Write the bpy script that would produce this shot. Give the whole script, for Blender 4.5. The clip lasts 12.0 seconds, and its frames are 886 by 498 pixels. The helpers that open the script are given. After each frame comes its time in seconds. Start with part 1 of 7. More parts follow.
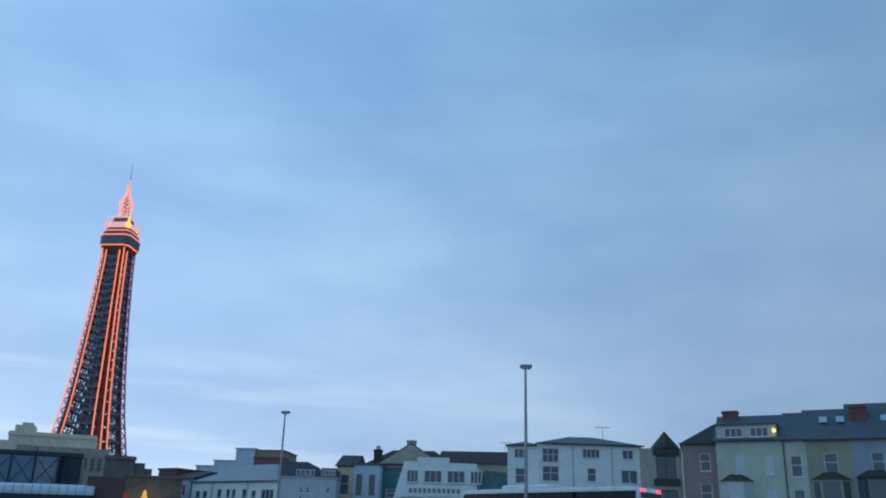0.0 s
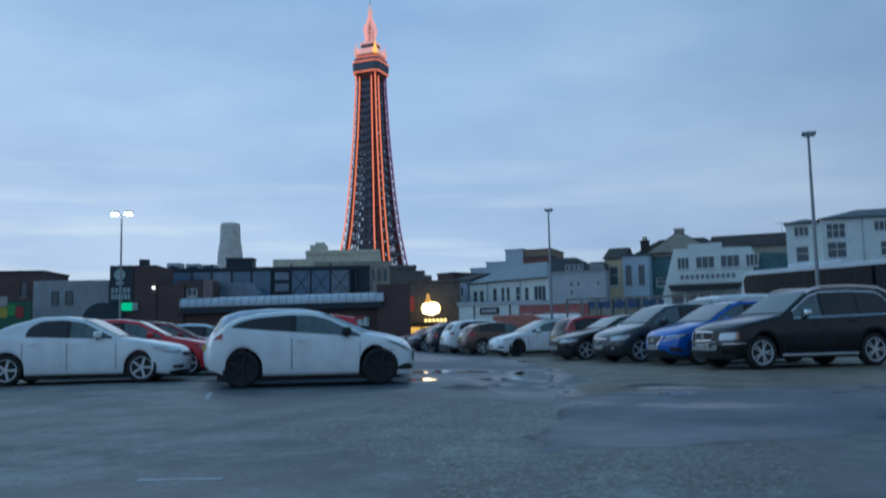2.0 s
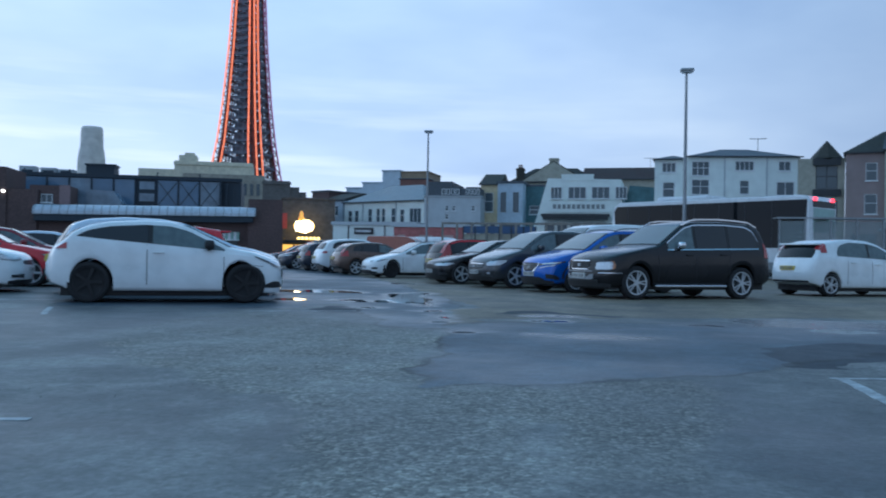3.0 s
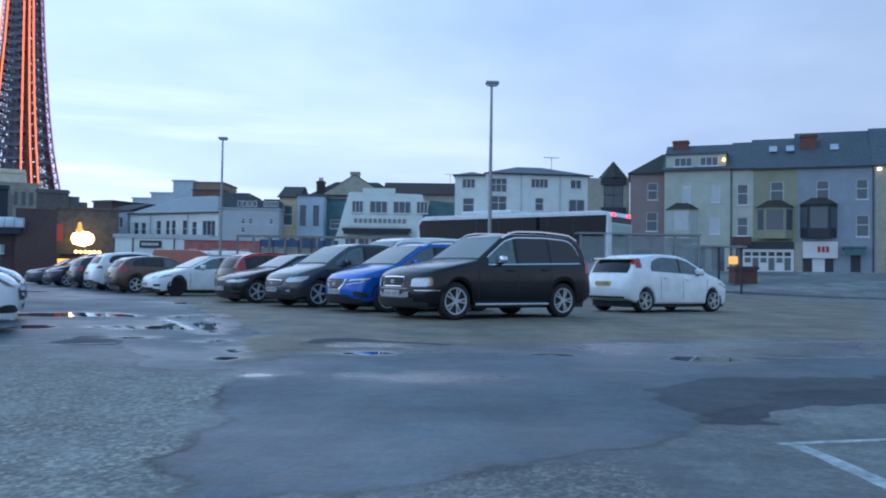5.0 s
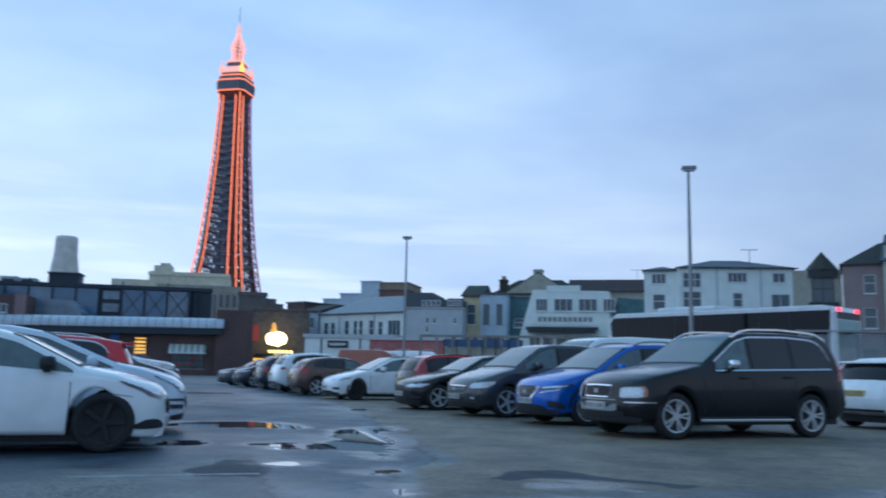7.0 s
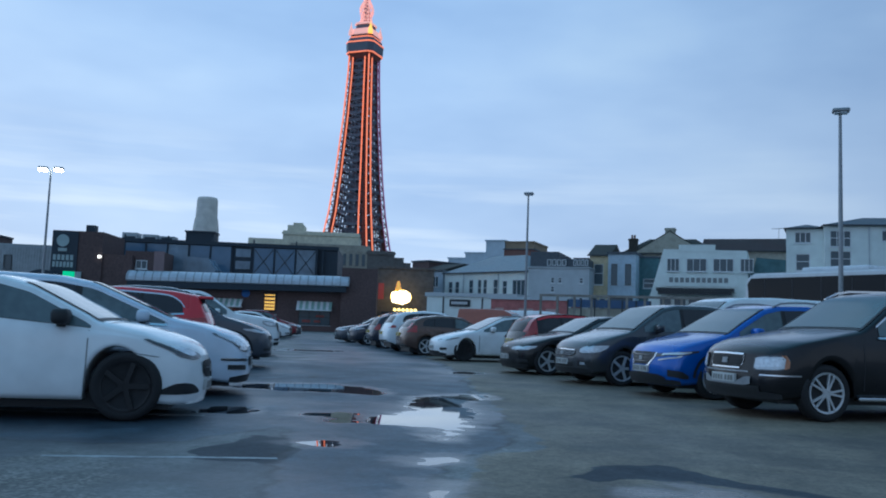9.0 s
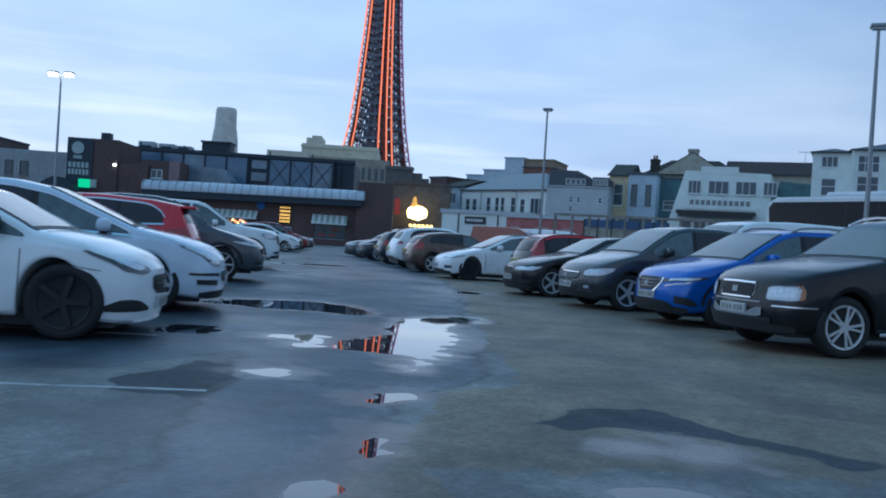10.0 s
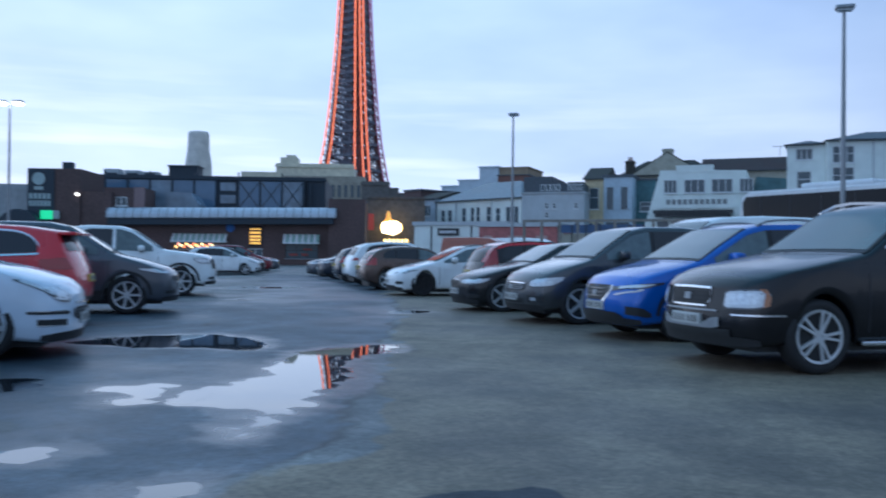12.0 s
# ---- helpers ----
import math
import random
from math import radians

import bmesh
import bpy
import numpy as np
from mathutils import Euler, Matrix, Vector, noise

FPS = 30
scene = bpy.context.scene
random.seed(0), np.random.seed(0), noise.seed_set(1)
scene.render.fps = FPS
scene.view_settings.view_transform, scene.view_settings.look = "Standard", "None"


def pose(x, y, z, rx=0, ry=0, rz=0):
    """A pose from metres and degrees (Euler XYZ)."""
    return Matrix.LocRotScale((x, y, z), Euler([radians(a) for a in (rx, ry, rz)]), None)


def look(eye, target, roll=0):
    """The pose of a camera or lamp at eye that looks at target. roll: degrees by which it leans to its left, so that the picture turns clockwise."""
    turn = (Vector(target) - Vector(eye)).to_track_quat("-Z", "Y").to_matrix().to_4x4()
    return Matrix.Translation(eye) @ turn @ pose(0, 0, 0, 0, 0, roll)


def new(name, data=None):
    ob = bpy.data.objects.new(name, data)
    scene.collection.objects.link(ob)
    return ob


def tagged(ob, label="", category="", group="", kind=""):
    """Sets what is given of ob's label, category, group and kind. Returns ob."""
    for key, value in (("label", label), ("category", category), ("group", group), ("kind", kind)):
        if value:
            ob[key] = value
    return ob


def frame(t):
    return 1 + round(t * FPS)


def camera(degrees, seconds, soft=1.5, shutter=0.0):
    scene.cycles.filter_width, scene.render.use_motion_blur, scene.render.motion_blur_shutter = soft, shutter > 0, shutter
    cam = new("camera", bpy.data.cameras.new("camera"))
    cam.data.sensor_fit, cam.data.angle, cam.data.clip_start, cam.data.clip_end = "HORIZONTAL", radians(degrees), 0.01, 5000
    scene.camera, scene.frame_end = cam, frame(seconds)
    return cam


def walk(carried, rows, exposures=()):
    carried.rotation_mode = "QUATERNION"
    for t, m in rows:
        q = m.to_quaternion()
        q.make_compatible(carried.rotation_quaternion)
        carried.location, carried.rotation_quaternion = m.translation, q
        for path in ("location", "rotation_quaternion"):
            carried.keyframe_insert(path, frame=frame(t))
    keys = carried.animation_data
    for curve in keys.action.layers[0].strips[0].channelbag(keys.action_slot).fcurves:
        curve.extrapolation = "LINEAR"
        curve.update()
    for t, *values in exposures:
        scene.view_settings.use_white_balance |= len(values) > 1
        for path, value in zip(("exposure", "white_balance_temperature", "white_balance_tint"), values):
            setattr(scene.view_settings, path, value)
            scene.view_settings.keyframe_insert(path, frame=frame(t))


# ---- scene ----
cam = camera(55.0, 12.0, soft=1.9, shutter=0.4)
PATH = [
    (0, (0.697, 0.21, 0.954), (0.601, 2.096, 1.613), 1.6),
    (0.5, (0.552, 0.551, 0.983), (0.389, 2.442, 1.615), 1.0),
    (1, (0.463, 0.877, 0.981), (0.141, 2.783, 1.494), 0.7),
    (1.5, (0.389, 1.271, 0.954), (-0.158, 3.147, 1.384), 0.8),
    (2, (0.183, 1.808, 0.879), (-0.5, 3.677, 1.082), -1.2),
    (2.5, (0.016, 2.311, 0.868), (-0.487, 4.245, 0.940), 0.8),
    (3, (-0.12, 2.653, 0.87), (-0.525, 4.611, 0.888), 1.0),
    (3.5, (-0.238, 3.291, 0.867), (-0.503, 5.274, 0.889), 0.1),
    (3.7, (-0.273, 3.512, 0.869), (-0.516, 5.496, 0.917), 0.1),
    (5.3, (-0.550, 5.278, 0.886), (-0.458, 7.275, 0.947), 0.8),
    (5.5, (-0.585, 5.499, 0.888), (-0.493, 7.496, 0.929), 0.7),
    (6, (-0.692, 6.193, 0.939), (-0.622, 8.191, 0.99), 1.1),
    (6.5, (-0.771, 6.876, 1.009), (-0.877, 8.871, 1.104), 1.4),
    (7, (-0.886, 7.406, 1.005), (-1.251, 9.352, 1.289), 1.2),
    (7.5, (-0.908, 7.89, 1.02), (-1.477, 9.786, 1.303), -0.9),
    (7.7, (-0.894, 8.096, 1.022), (-1.546, 9.971, 1.268), 0.0),
    (9.3, (-0.786, 9.748, 1.042), (-1.451, 11.628, 1.191), 2.5),
    (9.5, (-0.772, 9.954, 1.044), (-1.459, 11.83, 1.132), 2.4),
    (10, (-0.728, 10.465, 1.08), (-1.423, 12.341, 1.065), 3.6),
    (10.5, (-0.755, 10.976, 1.095), (-1.406, 12.868, 1.099), 3.8),
    (11, (-0.733, 11.405, 1.1), (-1.475, 13.261, 1.158), 1.1),
    (11.5, (-0.664, 11.918, 1.102), (-1.45, 13.757, 1.161), 1.0),
    (12, (-0.456, 12.47, 1.122), (-1.117, 14.357, 1.139), 0.6),
]
EXPOSURE = [(0, -0.25, 5650, 1), (1.0, -0.27, 5700, 1), (2.0, -0.45, 5750, 2), (2.5, -0.25, 5780, 3), (3.0, 0.05, 5820, 5), (3.5, 0.3, 5850, 7), (5.5, 0.38, 5900, 10), (6.5, 0.33, 5900, 9), (7.5, -0.17, 5770, 4), (9.5, -0.22, 5720, 3), (10.5, 0.12, 5760, 7), (12.0, 0.17, 5800, 10)]
walk(cam, [(t, look(eye, target, roll)) for t, eye, target, roll in PATH], EXPOSURE)

# ---- light ----
SKY_GAIN = 1.1
world = bpy.data.worlds.new("dusk_sky")
scene.world = world
world.use_nodes = True
wn, wl = world.node_tree.nodes, world.node_tree.links
wn.clear()


def wnode(kind, **values):
    n = wn.new(kind)
    for k, v in values.items():
        n.inputs[k].default_value = v
    return n


def wramp(stops):
    n = wn.new("ShaderNodeValToRGB")
    el = n.color_ramp.elements
    while len(el) < len(stops):
        el.new(0.5)
    for e, (p, c) in zip(el, stops):
        e.position, e.color = p, (*c, 1)
    return n


coord = wn.new("ShaderNodeTexCoord")
sep = wn.new("ShaderNodeSeparateXYZ")
wl.new(coord.outputs["Generated"], sep.inputs[0])
# the overcast layer: pale near the horizon, blue above
height = wramp([(0.0, (0.56, 0.64, 0.81)), (0.10, (0.53, 0.635, 0.83)), (0.30, (0.44, 0.58, 0.81)), (0.55, (0.35, 0.52, 0.78)), (0.75, (0.24, 0.47, 0.72)), (1.0, (0.18, 0.42, 0.66))])
wl.new(sep.outputs["Z"], height.inputs[0])
# broad soft cloud banks, drawn out along the horizon
stretch = wn.new("ShaderNodeMapping")
stretch.inputs["Scale"].default_value = (1.5, 1.5, 4.2)
wl.new(coord.outputs["Generated"], stretch.inputs[0])
banks = wnode("ShaderNodeTexNoise", Scale=2.1, Detail=4.0, Roughness=0.5)
wl.new(stretch.outputs[0], banks.inputs["Vector"])
bank_ramp = wramp([(0.30, (0.80, 0.84, 0.90)), (0.55, (1.0, 1.0, 1.0)), (0.75, (1.18, 1.13, 1.05))])
wl.new(banks.outputs["Fac"], bank_ramp.inputs[0])
clouds = wn.new("ShaderNodeMix")
clouds.data_type, clouds.blend_type = "RGBA", "MULTIPLY"
clouds.inputs["Factor"].default_value = 1.0
wl.new(height.outputs[0], clouds.inputs["A"])
wl.new(bank_ramp.outputs[0], clouds.inputs["B"])
# the cloud is thicker towards the east
side = wn.new("ShaderNodeMapRange")
for key, value in (("From Min", -0.35), ("From Max", 0.55), ("To Min", 1.09), ("To Max", 0.64)):
    side.inputs[key].default_value = value
wl.new(sep.outputs["X"], side.inputs["Value"])
thick = wn.new("ShaderNodeMix")
thick.data_type, thick.blend_type = "RGBA", "MULTIPLY"
thick.inputs["Factor"].default_value = 1.0
wl.new(clouds.outputs["Result"], thick.inputs["A"])
south = wn.new("ShaderNodeMapRange")
for key, value in (("From Min", -0.4), ("From Max", 0.3), ("To Min", 0.95), ("To Max", 1.0)):
    south.inputs[key].default_value = value
wl.new(sep.outputs["Y"], south.inputs["Value"])
both_ways = wn.new("ShaderNodeMath")
both_ways.operation = "MULTIPLY"
wl.new(side.outputs[0], both_ways.inputs[0])
wl.new(south.outputs[0], both_ways.inputs[1])
wl.new(both_ways.outputs[0], thick.inputs["B"])
# bright slits under the cloud, low in the west
slit_map = wn.new("ShaderNodeMapping")
slit_map.inputs["Scale"].default_value = (2.0, 2.0, 24.0)
wl.new(coord.outputs["Generated"], slit_map.inputs[0])
slits = wnode("ShaderNodeTexNoise", Scale=1.5, Detail=4.0, Roughness=0.5)
wl.new(slit_map.outputs[0], slits.inputs["Vector"])
slit_ramp = wramp([(0.47, (0, 0, 0)), (0.74, (1, 1, 1))])
wl.new(slits.outputs["Fac"], slit_ramp.inputs[0])
low = wramp([(0.03, (1, 1, 1)), (0.13, (0.75, 0.75, 0.75)), (0.23, (0, 0, 0))])
wl.new(sep.outputs["Z"], low.inputs[0])
west = wn.new("ShaderNodeMapRange")
west.inputs["From Min"].default_value, west.inputs["From Max"].default_value = 0.15, -0.35
wl.new(sep.outputs["X"], west.inputs["Value"])
m1 = wn.new("ShaderNodeMath")
m1.operation = "MULTIPLY"
wl.new(slit_ramp.outputs[0], m1.inputs[0])
wl.new(low.outputs[0], m1.inputs[1])
m2 = wn.new("ShaderNodeMath")
m2.operation = "MULTIPLY"
wl.new(m1.outputs[0], m2.inputs[0])
wl.new(west.outputs[0], m2.inputs[1])
glow = wn.new("ShaderNodeMix")
glow.data_type = "RGBA"
wl.new(m2.outputs[0], glow.inputs["Factor"])
wl.new(thick.outputs["Result"], glow.inputs["A"])
glow.inputs["B"].default_value = (0.88, 0.92, 0.98, 1)
# the clear sky above the cloud
clear = wn.new("ShaderNodeTexSky")
clear.sky_type, clear.sun_disc = "NISHITA", False
clear.sun_elevation, clear.sun_rotation = radians(18), radians(-60)
bg_cloud, bg_clear, add = wnode("ShaderNodeBackground", Strength=SKY_GAIN), wnode("ShaderNodeBackground", Strength=0.004), wn.new("ShaderNodeAddShader")
wl.new(glow.outputs["Result"], bg_cloud.inputs["Color"])
wl.new(clear.outputs[0], bg_clear.inputs["Color"])
wl.new(bg_cloud.outputs[0], add.inputs[0])
wl.new(bg_clear.outputs[0], add.inputs[1])
wl.new(add.outputs[0], wn.new("ShaderNodeOutputWorld").inputs["Surface"])

sun = new("sun", bpy.data.lights.new("sun", "SUN"))
sun.data.energy, sun.data.angle, sun.data.color = 0.34, radians(90), (0.88, 0.97, 1.0)
sun.matrix_world = look((-60, 35, 22), (0, 0, 0))

# ---- materials ----
MATS = {}


def material(name, color, rough=0.6, metal=0.0, vary=0.15, grain=8.0, stains=0.6, bump=0.0, coat=0.0, glow_strength=0.0, spec=0.5, objects=0.0):
    """A surface with variation at two scales: stains and grain."""
    if name in MATS:
        return MATS[name]
    m = bpy.data.materials.new(name)
    m.use_nodes = True
    n, l = m.node_tree.nodes, m.node_tree.links
    b = n["Principled BSDF"]
    b.inputs["Roughness"].default_value, b.inputs["Metallic"].default_value = rough, metal
    b.inputs["Coat Weight"].default_value, b.inputs["Coat Roughness"].default_value = coat, 0.05
    b.inputs["Specular IOR Level"].default_value = spec
    if glow_strength:
        b.inputs["Emission Color"].default_value = (*color, 1)
        b.inputs["Emission Strength"].default_value = glow_strength
    if vary:
        tc = n.new("ShaderNodeTexCoord")
        big, small = n.new("ShaderNodeTexNoise"), n.new("ShaderNodeTexNoise")
        big.inputs["Scale"].default_value, big.inputs["Detail"].default_value = stains, 5
        small.inputs["Scale"].default_value, small.inputs["Detail"].default_value = grain, 6
        l.new(tc.outputs["Object"], big.inputs["Vector"])
        l.new(tc.outputs["Object"], small.inputs["Vector"])
        add_n = n.new("ShaderNodeMath")
        add_n.operation = "ADD"
        l.new(big.outputs["Fac"], add_n.inputs[0])
        l.new(small.outputs["Fac"], add_n.inputs[1])
        span = n.new("ShaderNodeMapRange")
        span.inputs["From Min"].default_value, span.inputs["From Max"].default_value = 0.7, 1.3
        span.inputs["To Min"].default_value, span.inputs["To Max"].default_value = 1 - vary, 1 + vary
        l.new(add_n.outputs[0], span.inputs["Value"])
        hsv = n.new("ShaderNodeHueSaturation")
        hsv.inputs["Color"].default_value = (*color, 1)
        last = span.outputs[0]
        if objects:
            info, wob, mul = n.new("ShaderNodeObjectInfo"), n.new("ShaderNodeMapRange"), n.new("ShaderNodeMath")
            wob.inputs["To Min"].default_value, wob.inputs["To Max"].default_value = 1 - objects, 1 + objects
            l.new(info.outputs["Random"], wob.inputs["Value"])
            mul.operation = "MULTIPLY"
            l.new(last, mul.inputs[0])
            l.new(wob.outputs[0], mul.inputs[1])
            last = mul.outputs[0]
        l.new(last, hsv.inputs["Value"])
        l.new(hsv.outputs[0], b.inputs["Base Color"])
        rr = n.new("ShaderNodeMapRange")
        rr.inputs["From Min"].default_value, rr.inputs["From Max"].default_value = 0.3, 0.7
        rr.inputs["To Min"].default_value, rr.inputs["To Max"].default_value = max(rough - 0.1, 0.02), min(rough + 0.1, 1)
        l.new(big.outputs["Fac"], rr.inputs["Value"])
        l.new(rr.outputs[0], b.inputs["Roughness"])
        if bump:
            bp = n.new("ShaderNodeBump")
            bp.inputs["Strength"].default_value, bp.inputs["Distance"].default_value = bump, 0.02
            l.new(small.outputs["Fac"], bp.inputs["Height"])
            l.new(bp.outputs[0], b.inputs["Normal"])
    else:
        b.inputs["Base Color"].default_value = (*color, 1)
    MATS[name] = m
    return m


def ground_material():
    """Car park tarmac of three kinds, set apart by the sheet's attribute: gritty, relaid and dark repairs; damp towards the puddles."""
    m = bpy.data.materials.new("car_park_tarmac")
    m.use_nodes = True
    n, l = m.node_tree.nodes, m.node_tree.links
    b = n["Principled BSDF"]
    tc, kinds, split = n.new("ShaderNodeTexCoord"), n.new("ShaderNodeAttribute"), n.new("ShaderNodeSeparateColor")
    kinds.attribute_name = "kinds"
    l.new(kinds.outputs["Color"], split.inputs[0])

    def tex(scale, detail, rough=0.6):
        t = n.new("ShaderNodeTexNoise")
        t.inputs["Scale"].default_value, t.inputs["Detail"].default_value, t.inputs["Roughness"].default_value = scale, detail, rough
        l.new(tc.outputs["Object"], t.inputs["Vector"])
        return t.outputs["Fac"]

    def calc(op, a, c=None, d=None):
        k = n.new("ShaderNodeMath")
        k.operation = op
        for q, v in enumerate((a, c, d)):
            if v is None:
                continue
            if isinstance(v, (int, float)):
                k.inputs[q].default_value = v
            else:
                l.new(v, k.inputs[q])
        return k.outputs[0]

    def span(v, a, c, lo, hi):
        k = n.new("ShaderNodeMapRange")
        for q, w in zip(("From Min", "From Max", "To Min", "To Max"), (a, c, lo, hi)):
            k.inputs[q].default_value = w
        l.new(v, k.inputs["Value"])
        return k.outputs[0]

    def mix(f, a, c):
        k = n.new("ShaderNodeMix")
        k.data_type = "RGBA"
        l.new(f, k.inputs["Factor"])
        for q, v in (("A", a), ("B", c)):
            if isinstance(v, tuple):
                k.inputs[q].default_value = (*v, 1)
            else:
                l.new(v, k.inputs[q])
        return k.outputs["Result"]

    broad, mid, small, grit, chips = tex(0.20, 6), tex(0.9, 8, 0.68), tex(6, 6, 0.65), tex(30, 4), tex(62, 2)
    ragged_edge = calc("MULTIPLY_ADD", small, 0.5, -0.25)
    is_grit = span(calc("ADD", split.outputs[0], ragged_edge), 0.42, 0.58, 0, 1)
    is_new = span(calc("ADD", split.outputs[1], ragged_edge), 0.44, 0.56, 0, 1)
    plain = mix(span(calc("MULTIPLY_ADD", broad, 0.8, mid), 0.76, 1.02, 0, 1), (0.232, 0.228, 0.215), (0.090, 0.097, 0.099))
    gritty = mix(span(calc("MULTIPLY_ADD", broad, 0.6, mid), 0.66, 0.95, 0, 1), (0.240, 0.192, 0.135), (0.128, 0.104, 0.078))
    relaid = mix(span(mid, 0.36, 0.64, 0, 1), (0.082, 0.112, 0.138), (0.040, 0.058, 0.076))
    col = mix(is_new, mix(is_grit, plain, gritty), relaid)
    stones = n.new("ShaderNodeTexVoronoi")
    stones.inputs["Scale"].default_value = 44
    l.new(tc.outputs["Object"], stones.inputs["Vector"])
    shade = n.new("ShaderNodeSeparateColor")
    l.new(stones.outputs["Color"], shade.inputs[0])
    pebbled = n.new("ShaderNodeAttribute")
    pebbled.attribute_name = "pebbles"
    is_pebble = calc("MULTIPLY", span(calc("ADD", pebbled.outputs["Fac"], ragged_edge), 0.35, 0.7, 0, 1), calc("MULTIPLY", calc("SUBTRACT", 1.0, is_new), span(mid, 0.36, 0.60, 0.30, 0.95)))
    col = mix(is_pebble, col, mix(calc("POWER", shade.outputs[0], 2.2), (0.165, 0.156, 0.138), (0.46, 0.425, 0.365)))
    is_repair = span(calc("ADD", kinds.outputs["Alpha"], ragged_edge), 0.44, 0.56, 0, 1)
    col = mix(is_repair, col, mix(span(mid, 0.36, 0.64, 0, 1), (0.052, 0.060, 0.073), (0.033, 0.039, 0.049)))
    damp_patch = span(calc("MULTIPLY_ADD", mid, 0.45, broad), 0.66, 0.86, 0, 1)
    near_water = split.outputs[2]
    damp = calc("MINIMUM", calc("ADD", calc("MULTIPLY", damp_patch, calc("MULTIPLY_ADD", is_grit, -0.5, 0.85)), span(calc("MULTIPLY_ADD", small, 0.4, near_water), 0.42, 0.72, 0, 1)), 1.0)
    joint = calc("MULTIPLY", span(calc("ABSOLUTE", calc("SUBTRACT", calc("ADD", split.outputs[1], ragged_edge), 0.48)), 0.03, 0.22, 1, 0), span(mid, 0.38, 0.58, 0.25, 0.9))
    col = mix(joint, col, (0.035, 0.036, 0.038))
    col = mix(calc("MULTIPLY", damp, 0.56), col, (0.034, 0.040, 0.050))
    drawn = n.new("ShaderNodeMapping")
    drawn.inputs["Rotation"].default_value, drawn.inputs["Scale"].default_value = (0, 0, radians(24)), (1.0, 0.11, 1.0)
    l.new(tc.outputs["Object"], drawn.inputs["Vector"])
    tracks = n.new("ShaderNodeTexNoise")
    tracks.inputs["Scale"].default_value, tracks.inputs["Detail"].default_value = 1.1, 5
    l.new(drawn.outputs[0], tracks.inputs["Vector"])
    hsv = n.new("ShaderNodeHueSaturation")
    l.new(col, hsv.inputs["Color"])
    speck = calc("ADD", span(grit, 0.3, 0.7, 0.66, 1.3), span(chips, 0.60, 0.74, 0.0, 0.6))
    l.new(calc("MULTIPLY", calc("MULTIPLY", speck, span(small, 0.3, 0.7, 0.80, 1.20)), span(tracks.outputs["Fac"], 0.36, 0.64, 0.85, 1.15)), hsv.inputs["Value"])
    l.new(hsv.outputs[0], b.inputs["Base Color"])
    soaked = span(calc("MULTIPLY_ADD", mid, 0.5, near_water), 0.62, 0.98, 0, 1)
    dull = calc("MAXIMUM", calc("MULTIPLY_ADD", calc("MULTIPLY_ADD", is_new, 0.3, damp), -0.36, span(mid, 0.3, 0.7, 0.62, 0.76)), 0.38)
    coarse = calc("MAXIMUM", is_pebble, calc("MULTIPLY", is_repair, 0.7))
    l.new(calc("MAXIMUM", calc("MULTIPLY_ADD", coarse, 0.12, calc("MULTIPLY_ADD", soaked, -0.22, dull)), 0.14), b.inputs["Roughness"])
    l.new(calc("MULTIPLY_ADD", calc("MULTIPLY", coarse, calc("SUBTRACT", 1.0, soaked)), -0.14, b.inputs["Specular IOR Level"].default_value), b.inputs["Specular IOR Level"])
    bp = n.new("ShaderNodeBump")
    bp.inputs["Distance"].default_value = 0.010
    l.new(calc("MULTIPLY_ADD", soaked, -0.33, 0.45), bp.inputs["Strength"])
    l.new(calc("MULTIPLY_ADD", calc("MULTIPLY", stones.outputs["Distance"], is_pebble), -1.6, calc("MULTIPLY_ADD", small, 0.8, grit)), bp.inputs["Height"])
    l.new(bp.outputs[0], b.inputs["Normal"])
    return m


TARMAC = ground_material()
WATER = material("puddle_water", (0.020, 0.024, 0.030), 0.02, vary=0.0, spec=1.0)
LINE = material("worn_line_paint", (0.36, 0.38, 0.39), 0.6, vary=0.55, grain=22, stains=2.5)
KERB = material("kerb_stone", (0.16, 0.16, 0.16), 0.7, vary=0.25, bump=0.3)
RUBBER = material("tyre_rubber", (0.018, 0.018, 0.02), 0.75, vary=0.2, grain=30)
ALLOY = material("alloy_rim", (0.58, 0.60, 0.62), 0.35, 0.45, vary=0.1)
BLACK_ALLOY = material("black_rim", (0.010, 0.010, 0.012), 0.5, 0.0, vary=0.1)
CAR_GLASS = material("tinted_car_glass", (0.012, 0.016, 0.02), 0.04, vary=0.0, spec=0.7)
REAR_GLASS = material("dark_rear_glass", (0.010, 0.014, 0.018), 0.12, vary=0.0, spec=0.22)
MISTY_GLASS = material("misted_wet_glass", (0.030, 0.085, 0.092), 0.10, vary=0.25, grain=3, stains=1.2, coat=0.15)
LAMP_HOUSING = material("lamp_housing", (0.055, 0.060, 0.068), 0.25, 0.3, vary=0.2, grain=20, coat=1.0)
LAMP_GLASS = material("headlamp_glass", (0.55, 0.58, 0.62), 0.12, 0.2, vary=0.12, grain=30, coat=1.0)
TAIL_RED = material("tail_lamp_red", (0.42, 0.02, 0.025), 0.15, vary=0.1, coat=1.0)
TRIM = material("black_plastic_trim", (0.02, 0.021, 0.023), 0.55, vary=0.15)
CHROME = material("chrome_trim", (0.75, 0.77, 0.8), 0.15, 1.0, vary=0.05)
PLATE_W = material("white_plate", (0.50, 0.51, 0.50), 0.45, vary=0.08)
PLATE_Y = material("yellow_plate", (0.62, 0.46, 0.08), 0.45, vary=0.08)
INK = material("dark_lettering", (0.03, 0.03, 0.035), 0.6, vary=0.1)
